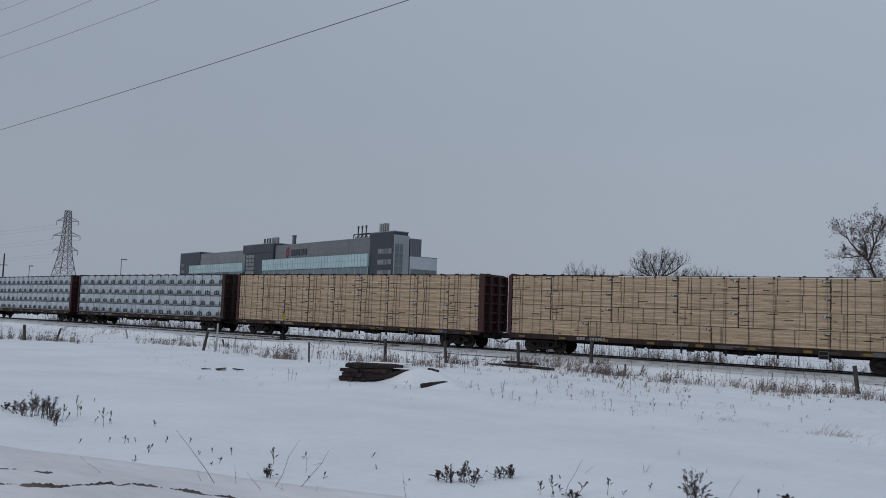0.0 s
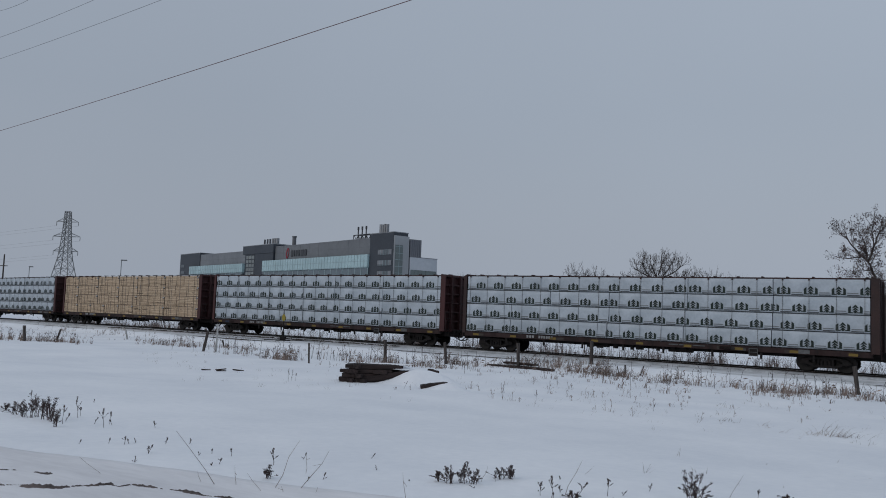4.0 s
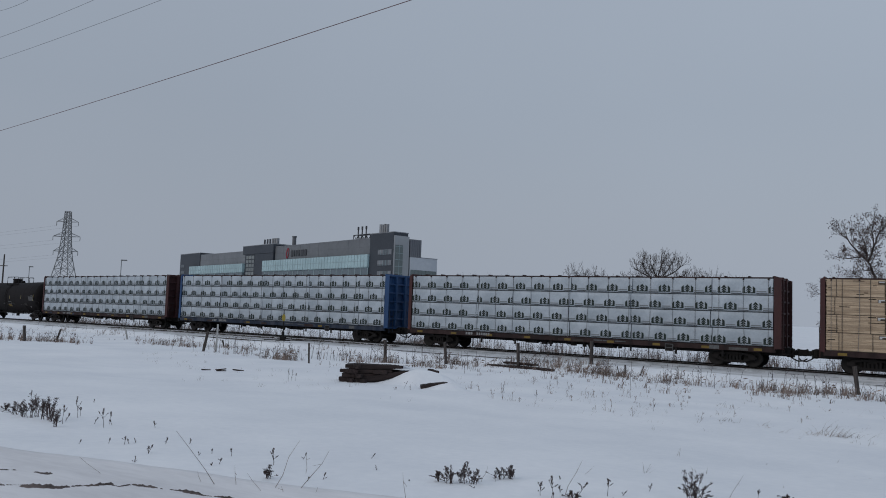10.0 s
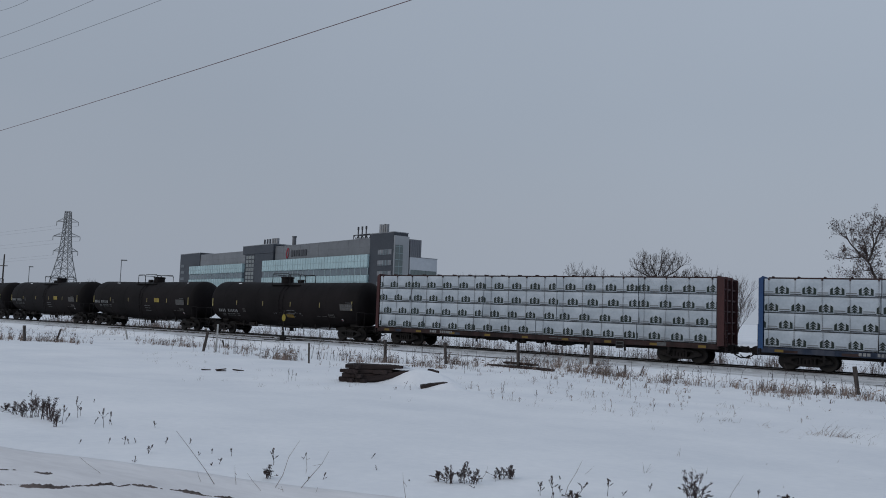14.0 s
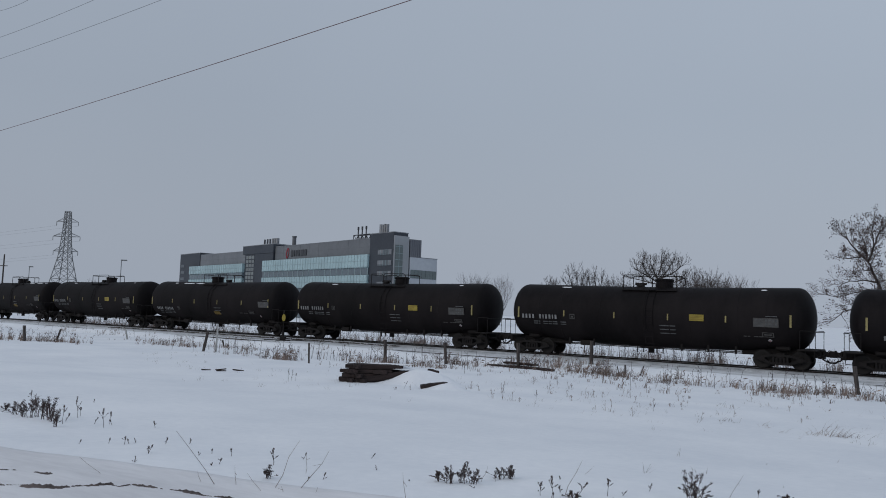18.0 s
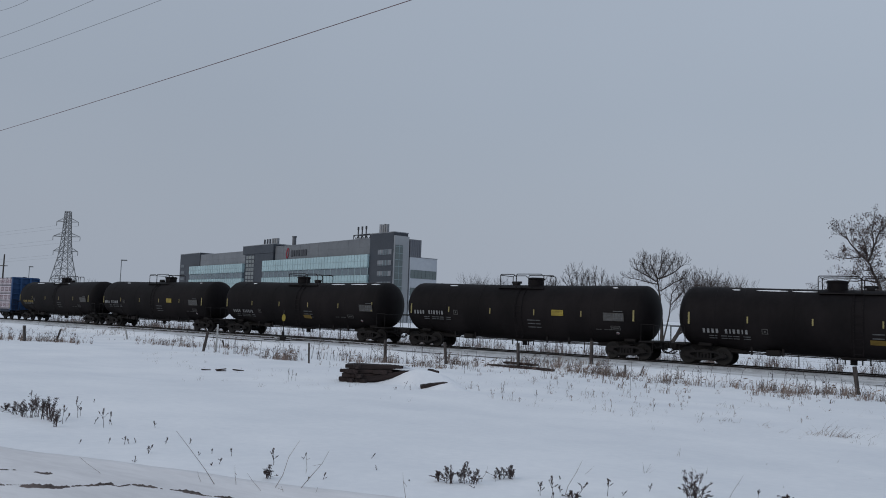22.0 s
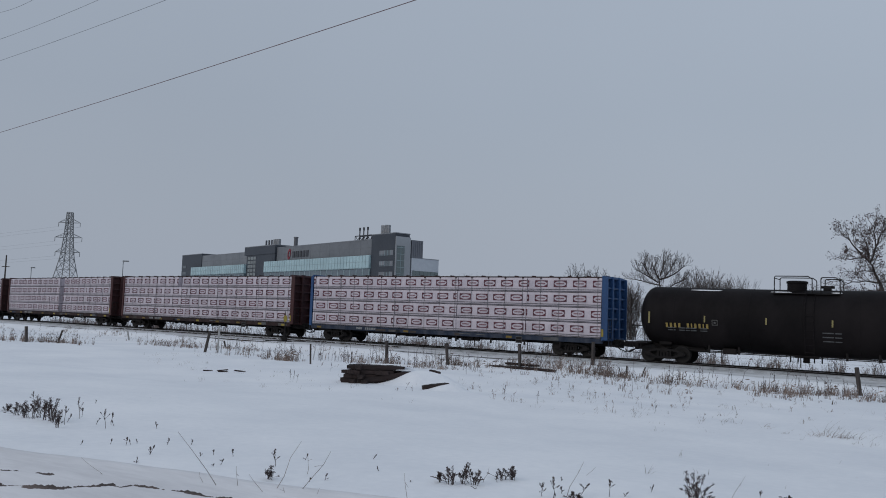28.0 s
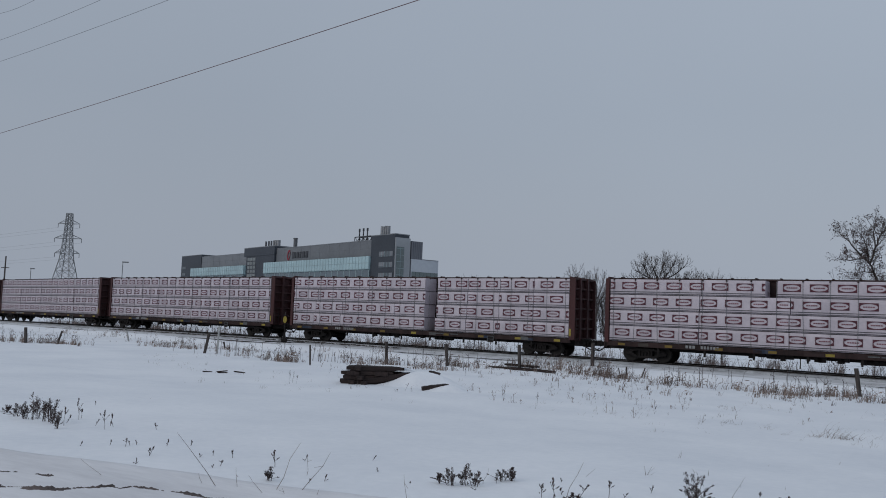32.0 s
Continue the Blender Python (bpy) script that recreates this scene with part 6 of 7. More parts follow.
def build_tie(pile_name, x, y, z, length, turn, tilt, w=0.23, h=0.18, label="old creosoted railway sleeper in the snow", group="sleepers of the pile", key="old_tie"):
    rnd = random.Random(int(x * 100 + z * 999))
    g = Geo()
    n = 9
    for i in range(n):      # a worn balk with slightly wavy faces
        a = -length / 2 + length * i / (n - 1)
        e = 0.02 if i in (0, n - 1) else 0.0
        for sy, sz in ((-1, -1), (1, -1), (1, 1), (-1, 1)):
            g.v.append((a, sy * (w / 2 - e) + rnd.uniform(-0.012, 0.012), sz * (h / 2 - e) + rnd.uniform(-0.01, 0.01)))
    for i in range(n - 1):
        for k in range(4):
            g.f.append((i * 4 + k, i * 4 + (k + 1) % 4, i * 4 + 4 + (k + 1) % 4, i * 4 + 4 + k))
    g.f += [(3, 2, 1, 0), tuple((n - 1) * 4 + k for k in range(4))]
    return solid(pile_name, g, M[key], Matrix.Translation((x, y, z)) @ Matrix.Rotation(radians(turn), 4, "Z") @ Matrix.Rotation(radians(tilt), 4, "Y"), label, "sleeper", group)


def mound(name, x, y, rx, ry, h, turn, label, seed=0):
    """A drift of snow lying against something."""
    g = Geo()
    m = Matrix.Translation((x, y, 0)) @ Matrix.Rotation(radians(turn), 4, "Z")
    rings, n = 9, 26
    for j in range(rings):
        f = j / (rings - 1)
        for i in range(n):
            a = 2 * math.pi * i / n
            wob = 1 + 0.14 * noise.noise((math.cos(a) * 1.3 + seed, math.sin(a) * 1.3, 3.0))
            p = m @ Vector((rx * f * wob * math.cos(a), ry * f * wob * math.sin(a), 0))
            z = level(p.x, p.y) + h * (0.5 + 0.5 * math.cos(math.pi * f)) * (1 + 0.25 * noise.noise((p.x * 1.5, p.y * 1.5, seed))) - 0.02 * (f > 0.9)
            g.v.append((p.x, p.y, z))
    for j in range(rings - 1):
        for i in range(n):
            k = (i + 1) % n
            g.f.append((j * n + i, j * n + k, (j + 1) * n + k, (j + 1) * n + i))
    return solid(name, g, M["snow"], Matrix(), label, "snow drift", "", "structure", True)


def build_timber():
    # the pile lies across the view, its sawn ends at the camera's left hand
    bx, by = -16.2, 21.74
    turn = 36
    ax = Vector((math.cos(radians(turn)), math.sin(radians(turn)), 0))
    z0 = level(bx, by)
    for layer, (n, shift, length) in enumerate(((3, -0.15, 1.5), (3, 0.0, 1.6), (3, 0.05, 1.75), (2, 0.2, 1.9))):
        for k in range(n):
            off = Vector((-ax.y, ax.x, 0)) * (k * 0.25 - 0.15)
            c = Vector((bx, by, 0)) + ax * (shift - 0.12 + random.uniform(-0.2, 0.12)) + off
            build_tie("railway_sleeper", c.x, c.y, z0 + 0.06 + layer * 0.155, length, turn + random.uniform(-3, 3), random.uniform(-1, 1), 0.22, 0.14)
    for k in range(7):      # broken ends sticking out of the near face
        c = Vector((bx, by, 0)) + ax * random.uniform(-0.85, 0.25) - Vector((-ax.y, ax.x, 0)) * random.uniform(0.22, 0.36)
        build_tie("railway_sleeper", c.x, c.y, z0 + 0.07 + 0.15 * (k % 4), random.uniform(0.3, 0.6), turn + random.choice((90, 75, 8, -6)), random.uniform(-8, 8), 0.21, 0.14, "broken end of an old railway sleeper")
    c = Vector((bx, by, 0)) + ax * 0.55
    build_tie("railway_sleeper", c.x - 0.1, c.y - 0.36, z0 + 0.20, 1.9, turn + 4, -10.0)
    c = Vector((bx, by, 0)) + ax * 1.95
    build_tie("railway_sleeper", c.x - 0.15, c.y + 0.35, z0 + 0.40, 0.4, turn - 14, 12.0, 0.14, 0.10)
    for k, (a, length, up, side) in enumerate(((0.75, 1.1, 0.625, -0.02), (0.2, 0.8, 0.62, 0.16), (0.9, 0.7, 0.47, -0.2))):     # snow lying along the upper sleepers
        cap = Geo()
        for i in range(9):
            f = i / 8
            w = 0.10 * math.sin(math.pi * min(1, max(0.02, f))) ** 0.5
            for yy, zz in ((-w, 0), (-w * 0.5, 0.022), (w * 0.5, 0.024), (w, 0)):
                cap.v.append(((f - 0.5) * length, yy + 0.02 * noise.noise((f * 4, k, 1.0)), zz))
        cap.f += [(i * 4 + j, i * 4 + j + 1, i * 4 + 5 + j, i * 4 + 4 + j) for i in range(8) for j in range(3)] + [(i * 4 + 3, i * 4, i * 4 + 4, i * 4 + 7) for i in range(8)]
        c = Vector((bx, by, 0)) + ax * a + Vector((-ax.y, ax.x, 0)) * side
        solid("snow_cap", cap, M["snow_clean"], pose(c.x, c.y, z0 + up - 0.005, 0, 0, turn), "thin snow lying on an old sleeper", "snow", "", "structure", True)
    mound("snow_drift", bx + 1.60, by + 0.62, 1.75, 0.95, 0.50, turn, "smooth drift of snow against the sleeper pile", 1)
    mound("snow_drift", bx + 0.7, by + 0.72, 1.4, 0.36, 0.55, turn, "snow lying on the back of the sleeper pile", 4)
    build_tie("railway_sleeper", -13.3, 21.0, level(-13.3, 21.0) + 0.10, 0.85, 42, -7, label="lone old sleeper half sunk in the snow", group="loose timber")
    mound("snow_drift", -12.95, 21.22, 0.85, 0.36, 0.25, 42, "snow covering the end of a lone sleeper", 7)
    for k, (x, y, length, turn) in enumerate(((-23.5, 20.95, 0.34, 62), (-23.22, 21.42, 0.4, 30), (-22.85, 21.1, 0.36, 74), (-22.5, 21.62, 0.42, 44))):
        solid("loose_board", Geo().soft(-length / 2, length / 2, -0.06, 0.06, -0.02, 0.02, 0.006), M["old_tie"], pose(x, y, level(x, y) + (0.012, 0.035, 0.015, 0.028)[k], 0, (4, -7, 3, 6)[k], turn), "dark weathered board lying on the snow", "board", "boards on the snow")
    for k, (x, y, z, length, turn) in enumerate(((-18.8, 36.9, 0.04, 3.0, -14), (-17.6, 36.65, 0.06, 2.6, -16), (-18.3, 37.1, 0.20, 2.2, -15), (-16.8, 36.5, 0.05, 1.6, -20))):
        build_tie("railway_sleeper", x, y, level(x, y) + z, length, turn, 0, 0.26, 0.11, "weathered brown sleeper stacked beside the track", "sleepers by the track", "old_tie")


def build_switch_stand():
    x, y = -38.8, 41.3
    st = thing("switch_stand", pose(x, y, level(x, y), 0, 0, 35), "black railway switch stand with an oval yellow target", "switch stand")
    part("base", Geo().soft(-0.5, 0.5, -0.12, 0.12, 0.0, 0.09, 0.02).soft(-0.2, 0.2, -0.18, 0.18, 0.08, 0.32, 0.04).soft(-1.4, 1.4, 0.5, 0.62, -0.02, 0.06, 0.02), M["running"], st)
    part("mast", Geo().rod((0, 0, 0.3), (0, 0, 1.95), 0.04, 0.03, 8).rod((0, 0, 0.3), (0, 0, 0.72), 0.11, 0.06, 10), M["running"], st)
    part("lever", Geo().path([(0, -0.1, 0.25), (0.45, -0.14, 0.18), (0.8, -0.14, 0.12)], 0.025), M["running"], st)
    g = Geo()
    g.slab([(0.13 * math.cos(a), 1.62 + 0.25 * math.sin(a)) for a in np.linspace(0, 2 * math.pi, 20, endpoint=False)], 0.012, Matrix.Rotation(radians(-5), 4, "Z") @ Matrix.Translation((0, -0.05, 0)))
    part("target", g, M["yellow"], st, "oval yellow target")
    g = Geo().slab([(0.12 * math.cos(a), 1.98 + 0.16 * math.sin(a)) for a in np.linspace(0, 2 * math.pi, 16, endpoint=False)], 0.012, Matrix.Rotation(radians(85), 4, "Z"))
    part("target", g, M["post_wood"], st, "small dark upper target")


def build_far_fence():
    fence = thing("wire_fence", pose(0, 0, 0), "low wire fence with thin posts beyond the railway", "fence")
    tops = []
    mesh = Geo().rod((0, 0, -0.1), (0, 0, 1.15), 0.04, 0.035, 6).mesh("post", M["post_wood"])
    for k in range(26):
        s = -112 + k * 5.2
        c = along(s, 13.5)
        c.z = level(c.x, c.y)
        part("post", mesh, None, fence, m=Matrix.Translation(c) @ Matrix.Rotation(random.uniform(-0.05, 0.05), 4, "X"))
        tops.append(c)
    for h in (0.4, 0.75, 1.05):
        part("wire", Geo().path([c + Vector((0, 0, h)) for c in tops], 0.0045, 4), M["strap"], fence)["kind"] = "stuff"


# ---------------------------------------------------------------- dead plants
def blade(g, p, d, w, n=2):
    """A thin dry leaf or stalk, two-sided wedge."""
    side = Vector((-d.y, d.x, 0))
    side = side.normalized() * w if side.length > 1e-4 else Vector((w, 0, 0))
    t1 = p + d * 0.55
    t2 = p + d + Vector((0, 0, -0.12 * d.length)) if n > 1 else p + d
    g.add([p - side, p + side, t1 + side * 0.7, t1 - side * 0.7, t2], [(0, 1, 2, 3), (3, 2, 4)])


def tuft(g, rnd, x, y, h, n, wide, w=0.006):
    z = level(x, y) - 0.03
    for _ in range(n):
        a, k = rnd.uniform(0, 6.28), rnd.uniform(0.05, wide)
        p = Vector((x + rnd.gauss(0, wide * 0.55), y + rnd.gauss(0, wide * 0.55), z))
        d = Vector((math.cos(a) * k * 2.0 + 0.12 * h, math.sin(a) * k * 2.0, h * rnd.uniform(0.2, 1.1)))
        blade(g, p, d, w * rnd.uniform(0.6, 1.3), rnd.choice((1, 2)))


def leaning(g, rnd, x, y, h, n, sway):
    """A clump of coarse dry stalks that bow the same way."""
    z = level(x, y) - 0.03
    for _ in range(n):
        p = Vector((x + rnd.gauss(0, 0.06), y + rnd.gauss(0, 0.06), z))
        tall = h * rnd.uniform(0.45, 1.1)
        a = p + Vector((rnd.gauss(0, 0.12) + sway * 0.25, rnd.gauss(0, 0.12), 0.62)) * tall
        b = a + Vector((rnd.gauss(0, 0.2) + sway * 0.75, rnd.gauss(0, 0.2), rnd.uniform(0.15, 0.5))) * tall * 0.75
        w = rnd.uniform(0.0045, 0.0085)
        u = Vector((w, w * 0.5, 0))
        g.add([p - u, p + u, a + u * 0.8, a - u * 0.8, b], [(0, 1, 2, 3), (3, 2, 4)])
        if rnd.random() < 0.22:     # a broken leaf or seed tuft near the tip
            e = b + Vector((rnd.gauss(0, 0.5) + sway, rnd.gauss(0, 0.5), rnd.uniform(-0.5, 0.2))) * 0.08
            g.add([a.lerp(b, 0.6), b, e, a.lerp(e, 0.6)], [(0, 1, 2), (0, 2, 3)])


def forb(g, rnd, x, y, h, thick=0.006):
    """A stiff dead stalk with a few side twigs and small dark heads."""
    p = Vector((x, y, level(x, y) - 0.03))
    t = p + Vector((rnd.gauss(0, 0.1) * h, rnd.gauss(0, 0.1) * h, h))
    g.rod(p, t, thick, thick * 0.6, 3, False)
    for _ in range(rnd.randint(1, 4)):
        f = rnd.uniform(0.4, 1.0)
        q = p.lerp(t, f)
        e = q + Vector((rnd.uniform(-1, 1), rnd.uniform(-1, 1), rnd.uniform(0.2, 1.2))) * h * 0.2
        g.rod(q, e, thick * 0.65, thick * 0.5, 3, False)
        s = rnd.uniform(0.8, 1.7) * thick
        g.add([e + Vector((s, 0, 0)), e + Vector((-s * 0.5, s, 0)), e + Vector((-s * 0.5, -s, 0)), e + Vector((0, 0, s * 3)), e - Vector((0, 0, s * 3))],
              [(0, 1, 3), (1, 2, 3), (2, 0, 3), (1, 0, 4), (2, 1, 4), (0, 2, 4)])


def build_grass():
    rnd = random.Random(42)
    g, stiff = Geo(), Geo()
    # ragged clumps along the old fence, thinning out towards the field
    for _ in range(3400):
        s, off = rnd.uniform(-80, 12), -rnd.triangular(5.2, 18.0, 8.0)
        thick = 0.8 * noise.noise((s * 0.3, off * 0.4, 1.0)) + 0.7 * noise.noise((s * 1.6, off * 2.0, 4.0))
        if off < -11.5 and s < -26:
            continue
        need = 0.02 + 0.035 * max(0.0, -off - 10.0) if s > -24 else 0.20 + 0.06 * max(0.0, -off - 9.0)
        if thick < need:
            continue
        rich = min(1.0, (thick - need) * 1.3)
        c = along(s, off)
        sway = rnd.gauss(0.25, 0.25)
        for _ in range(1 + int(2.6 * rich)):
            x, y = c.x + rnd.gauss(0, 0.10 + 0.22 * rich), c.y + rnd.gauss(0, 0.10 + 0.16 * rich)
            leaning(g, rnd, x, y, rnd.uniform(0.12, 0.34) + 0.46 * rich * rnd.random() ** 2, rnd.randint(2, 4) + int(4 * rich), sway)
        if rnd.random() < 0.08 + 0.16 * rich:
            forb(stiff, rnd, c.x + rnd.gauss(0, 0.2), c.y + rnd.gauss(0, 0.2), rnd.uniform(0.3, 0.85), 0.007)
    for cx, cy, n, r, h in ((-42.8, 34.9, 40, 1.4, 0.5), (-27.6, 29.3, 46, 0.55, 0.55), (-30.5, 29.8, 16, 1.6, 0.5), (-18.0, 37.6, 50, 1.0, 0.5), (-15.2, 37.6, 34, 1.2, 0.6), (-12.8, 36.2, 50, 1.2, 0.6),
                            (-9.3, 35.0, 26, 1.0, 0.5), (-5.6, 34.6, 30, 0.9, 0.55), (-3.6, 35.4, 34, 0.9, 0.5), (-1.5, 33.4, 24, 1.4, 0.5), (-43.4, 27.6, 60, 1.3, 0.5), (-46.5, 26.5, 50, 1.6, 0.5), (-21.6, 36.5, 26, 1.2, 0.5), (-37.0, 34.0, 14, 2.2, 0.5),
                            (-16.6, 36.9, 30, 0.7, 0.4), (-14.2, 36.7, 26, 0.6, 0.45), (-25.6, 33.0, 22, 1.1, 0.6), (-23.3, 34.2, 22, 0.9, 0.55)):
        for _ in range(n):
            x, y = rnd.gauss(cx, r), rnd.gauss(cy, r * 0.4)
            leaning(g, rnd, x, y, rnd.uniform(0.4, 1.2) * h, rnd.randint(4, 8), rnd.gauss(0.25, 0.3))
            if rnd.random() < 0.3:
                forb(stiff, rnd, x, y, rnd.uniform(0.6, 1.5) * h, 0.009)
    for cx, cy, n, r in ((-31.5, 30.2, 20, 1.5), (-24.0, 31.5, 34, 2.2), (-21.0, 34.0, 20, 1.5), (-8.0, 36.0, 18, 2.5), (-27.0, 31.0, 18, 1.5)):
        for _ in range(n):
            forb(stiff, rnd, rnd.gauss(cx, r), rnd.gauss(cy, r * 0.4), rnd.uniform(0.35, 0.95), 0.010)
    tagged(new("dry_grass", g.mesh("dry_grass", M["grass"])), "dead straw-coloured grass poking through snow along the fence", "grass", kind="stuff")
    tagged(new("dry_stalks", stiff.mesh("dry_stalks", M["weed"])), "stiff dark dead stalks among the grass along the fence", "weed", kind="stuff")
    g, stiff = Geo(), Geo()
    for _ in range(3200):
        s, off = rnd.uniform(-110, 30), rnd.triangular(3.6, 26, 7)
        c = along(s, off)
        thick = noise.noise((s * 0.2, off * 0.3, 9.0)) + 0.4 * noise.noise((s * 0.9, off * 0.9, 2.0))
        if thick < 0.08:
            continue
        tuft(g, rnd, c.x, c.y, rnd.uniform(0.2, 0.6), rnd.randint(4, 10), 0.22, 0.006)
        if rnd.random() < 0.16:
            forb(stiff, rnd, c.x, c.y, rnd.uniform(0.5, 1.3))
    for _ in range(2000):    # taller brush close behind the track
        s = rnd.uniform(-95, 8)
        if noise.noise((s * 0.35, 3.0, 6.0)) + 0.6 * noise.noise((s * 1.4, 1.0, 3.0)) < 0.08:
            continue
        c = along(s, rnd.uniform(4.5, 11))
        forb(stiff, rnd, c.x, c.y, rnd.uniform(0.6, 1.4), 0.011)
        leaning(g, rnd, c.x, c.y, rnd.uniform(0.4, 0.95), 8, rnd.gauss(0.1, 0.3))
    for s0, o0, n, r in ((-87, 6.0, 70, 3.0), (-72, 7.0, 40, 3.0), (-35, 7.0, 50, 3.0), (-12, 6.5, 50, 3.0), (-4, 7.0, 30, 2.0)):
        for _ in range(n):
            c = along(rnd.gauss(s0, r), rnd.gauss(o0, 1.2))
            leaning(g, rnd, c.x, c.y, rnd.uniform(0.5, 1.1), 9, rnd.gauss(0.1, 0.3))
            if rnd.random() < 0.4:
                forb(stiff, rnd, c.x, c.y, rnd.uniform(0.7, 1.5), 0.012)
    tagged(new("dry_grass", g.mesh("dry_grass", M["grass"])), "dead weeds and grass in the snow beyond the railway", "grass", kind="stuff")
    tagged(new("dry_stalks", stiff.mesh("dry_stalks", M["weed"])), "stiff dark dead stalks in the snow beyond the railway", "weed", kind="stuff")
    g = Geo()
    for _ in range(1300):        # stray stalks in the open field
        x, y = rnd.uniform(-34, 2), rnd.uniform(9, 33)
        if beside(x, y) < 12 or noise.noise((x * 0.2, y * 0.25, 7.0)) < (0.0 if y > 17 else 0.15) - (0.12 if x > -0.4 * y else 0.0) or x > 0.2 * y - 2.5 or x < -1.3 * y:
            continue
        if y < 16.5 and rnd.random() < 0.85:
            continue
        tuft(g, rnd, x, y, rnd.uniform(0.06, 0.24), rnd.randint(2, 6), 0.08, 0.003)
    dark = Geo()
    for _ in range(120):        # taller weeds between the timber and the fence
        x, y = rnd.uniform(-15, -2.5), rnd.uniform(19.5, 31)
        if noise.noise((x * 0.45, y * 0.5, 3.0)) < -0.02 or x > -0.12 * y:
            continue
        forb(dark, rnd, x, y, rnd.uniform(0.08, 0.30))
        tuft(dark, rnd, x, y, rnd.uniform(0.1, 0.3), rnd.randint(3, 7), 0.12, 0.004)
    tagged(new("dry_stalks", dark.mesh("dry_stalks", M["grass"])), "thin brown weeds scattered over the snow by the timber", "weed", kind="stuff")
    tagged(new("stray_stalks", g.mesh("stray_stalks", M["stalk"])), "single dry stalks scattered over the snow field", "grass", kind="stuff")


def spindle(g, rnd, p, d, length, w, n, size=1.0):
    """A withered head: small upright leaves crowded along the end of a stem."""
    for i in range(n):
        o = p + d * (length * rnd.random()) + Vector((rnd.gauss(0, w), rnd.gauss(0, w), 0))
        u = (d + Vector((rnd.gauss(0, 0.45), rnd.gauss(0, 0.45), rnd.gauss(0, 0.3)))).normalized()
        v = u.orthogonal().normalized()
        v = (v * rnd.uniform(-1, 1) + u.cross(v) * rnd.uniform(-1, 1)).normalized()
        s, k = rnd.uniform(0.008, 0.02) * size, rnd.uniform(0.0025, 0.0055) * size
        g.add([o - u * s, o + v * k, o + u * s, o - v * k, o + u.cross(v) * k * 1.2], [(0, 1, 4), (1, 2, 4), (2, 3, 4), (3, 0, 4), (0, 3, 2, 1)])


def stem_line(g, rnd, base, top, r):
    """A slightly crooked tapering stem; gives its middle."""
    n = (top - base).length
    a = base.lerp(top, 0.35) + Vector((rnd.gauss(0, 1), rnd.gauss(0, 1), 0)) * n * 0.03
    b = base.lerp(top, 0.70) + Vector((rnd.gauss(0, 1), rnd.gauss(0, 1), 0)) * n * 0.03
    g.rod(base, a, r, r * 0.85, 4).rod(a, b, r * 0.85, r * 0.65, 4).rod(b, top, r * 0.65, r * 0.4, 4)
    return a, b


def finish_weed(x, y, stem, leaf, label, key):
    weed = thing("dead_weed", pose(x, y, level(x, y) - 0.02), label, "weed", "dead weeds in the foreground")
    part("stem", stem, M[key], weed, "dry stems")["kind"] = "stuff"
    if leaf.v:
        part("seed_head", leaf, M["weed"], weed, "withered seed heads and leaves")["kind"] = "stuff"


def build_bush(x, y, h, w, seed):
    rnd = random.Random(seed)
    stem, leaf = Geo(), Geo()
    for k in range(rnd.randint(6, 9)):
        base = Vector((rnd.gauss(0, w * 0.2), rnd.gauss(0, w * 0.2), 0))
        top = base + Vector((rnd.uniform(-0.6, 0.6) * w, rnd.uniform(-0.6, 0.6) * w, h * rnd.uniform(0.45, 1.05)))
        a, b = stem_line(stem, rnd, base, top, 0.0035)
        d = (top - b).normalized()
        size = 0.16 + 0.25 * rnd.random()
        spindle(leaf, rnd, top - d * h * size, d, h * size * 1.1, 0.006 + 0.02 * h, int(14 + 110 * h), 0.8)
        for _ in range(rnd.randint(0, 2)):
            e = a + Vector((rnd.gauss(0, 0.5) * w, rnd.gauss(0, 0.5) * w, h * rnd.uniform(0.12, 0.35)))
            stem.rod(a, e, 0.0022, 0.0015, 4)
            spindle(leaf, rnd, e, (e - a).normalized(), h * 0.10, 0.006, 9)
    finish_weed(x, y, stem, leaf, BUSHY, "weed")


def build_spike(x, y, h, lx, ly, seed):
    rnd = random.Random(seed)
    stem, leaf = Geo(), Geo()
    base, top = Vector((0, 0, 0)), Vector((lx, ly, h))
    a, b = stem_line(stem, rnd, base, top, 0.0035)
    d = (top - b).normalized()
    spindle(leaf, rnd, b, d, (top - b).length * 1.05, 0.005 * min(1, h / 0.12), int(14 + 60 * h), min(1, 0.35 + h * 4))
    for _ in range(rnd.randint(1, 3)):
        p = base.lerp(top, rnd.uniform(0.3, 0.8))
        e = p + Vector((rnd.uniform(-1, 1), rnd.uniform(-1, 1), rnd.uniform(0.4, 1.6))) * h * 0.16
        stem.rod(p, e, 0.0024, 0.0015, 4)
        spindle(leaf, rnd, e, (e - p).normalized(), 0.03 * min(1, h / 0.15), 0.004 * min(1, h / 0.15), 6, min(1, 0.35 + h * 4))
    finish_weed(x, y, stem, leaf, SPIKE, "weed")


def build_stalk(x, y, h, lx, ly, seed):
    rnd = random.Random(seed)
    stem, leaf = Geo(), Geo()
    top = Vector((lx, ly, h))
    a, b = stem_line(stem, rnd, Vector((0, 0, -0.02)), top, 0.0034 if h > 0.3 else 0.0026)
    if rnd.random() < 0.6:
        stem.rod(b, b + Vector((rnd.gauss(0, 0.05), rnd.gauss(0, 0.05), rnd.uniform(-0.05, 0.05))), 0.0022, 0.0014, 4)
    finish_weed(x, y, stem, leaf, STALK, "stalk")


BUSHY, SPIKE, STALK = "dark bushy dead weed standing out of the snow", "dead weed with a dark seed spike in the snow", "long bent dry stalk leaning out of the snow"
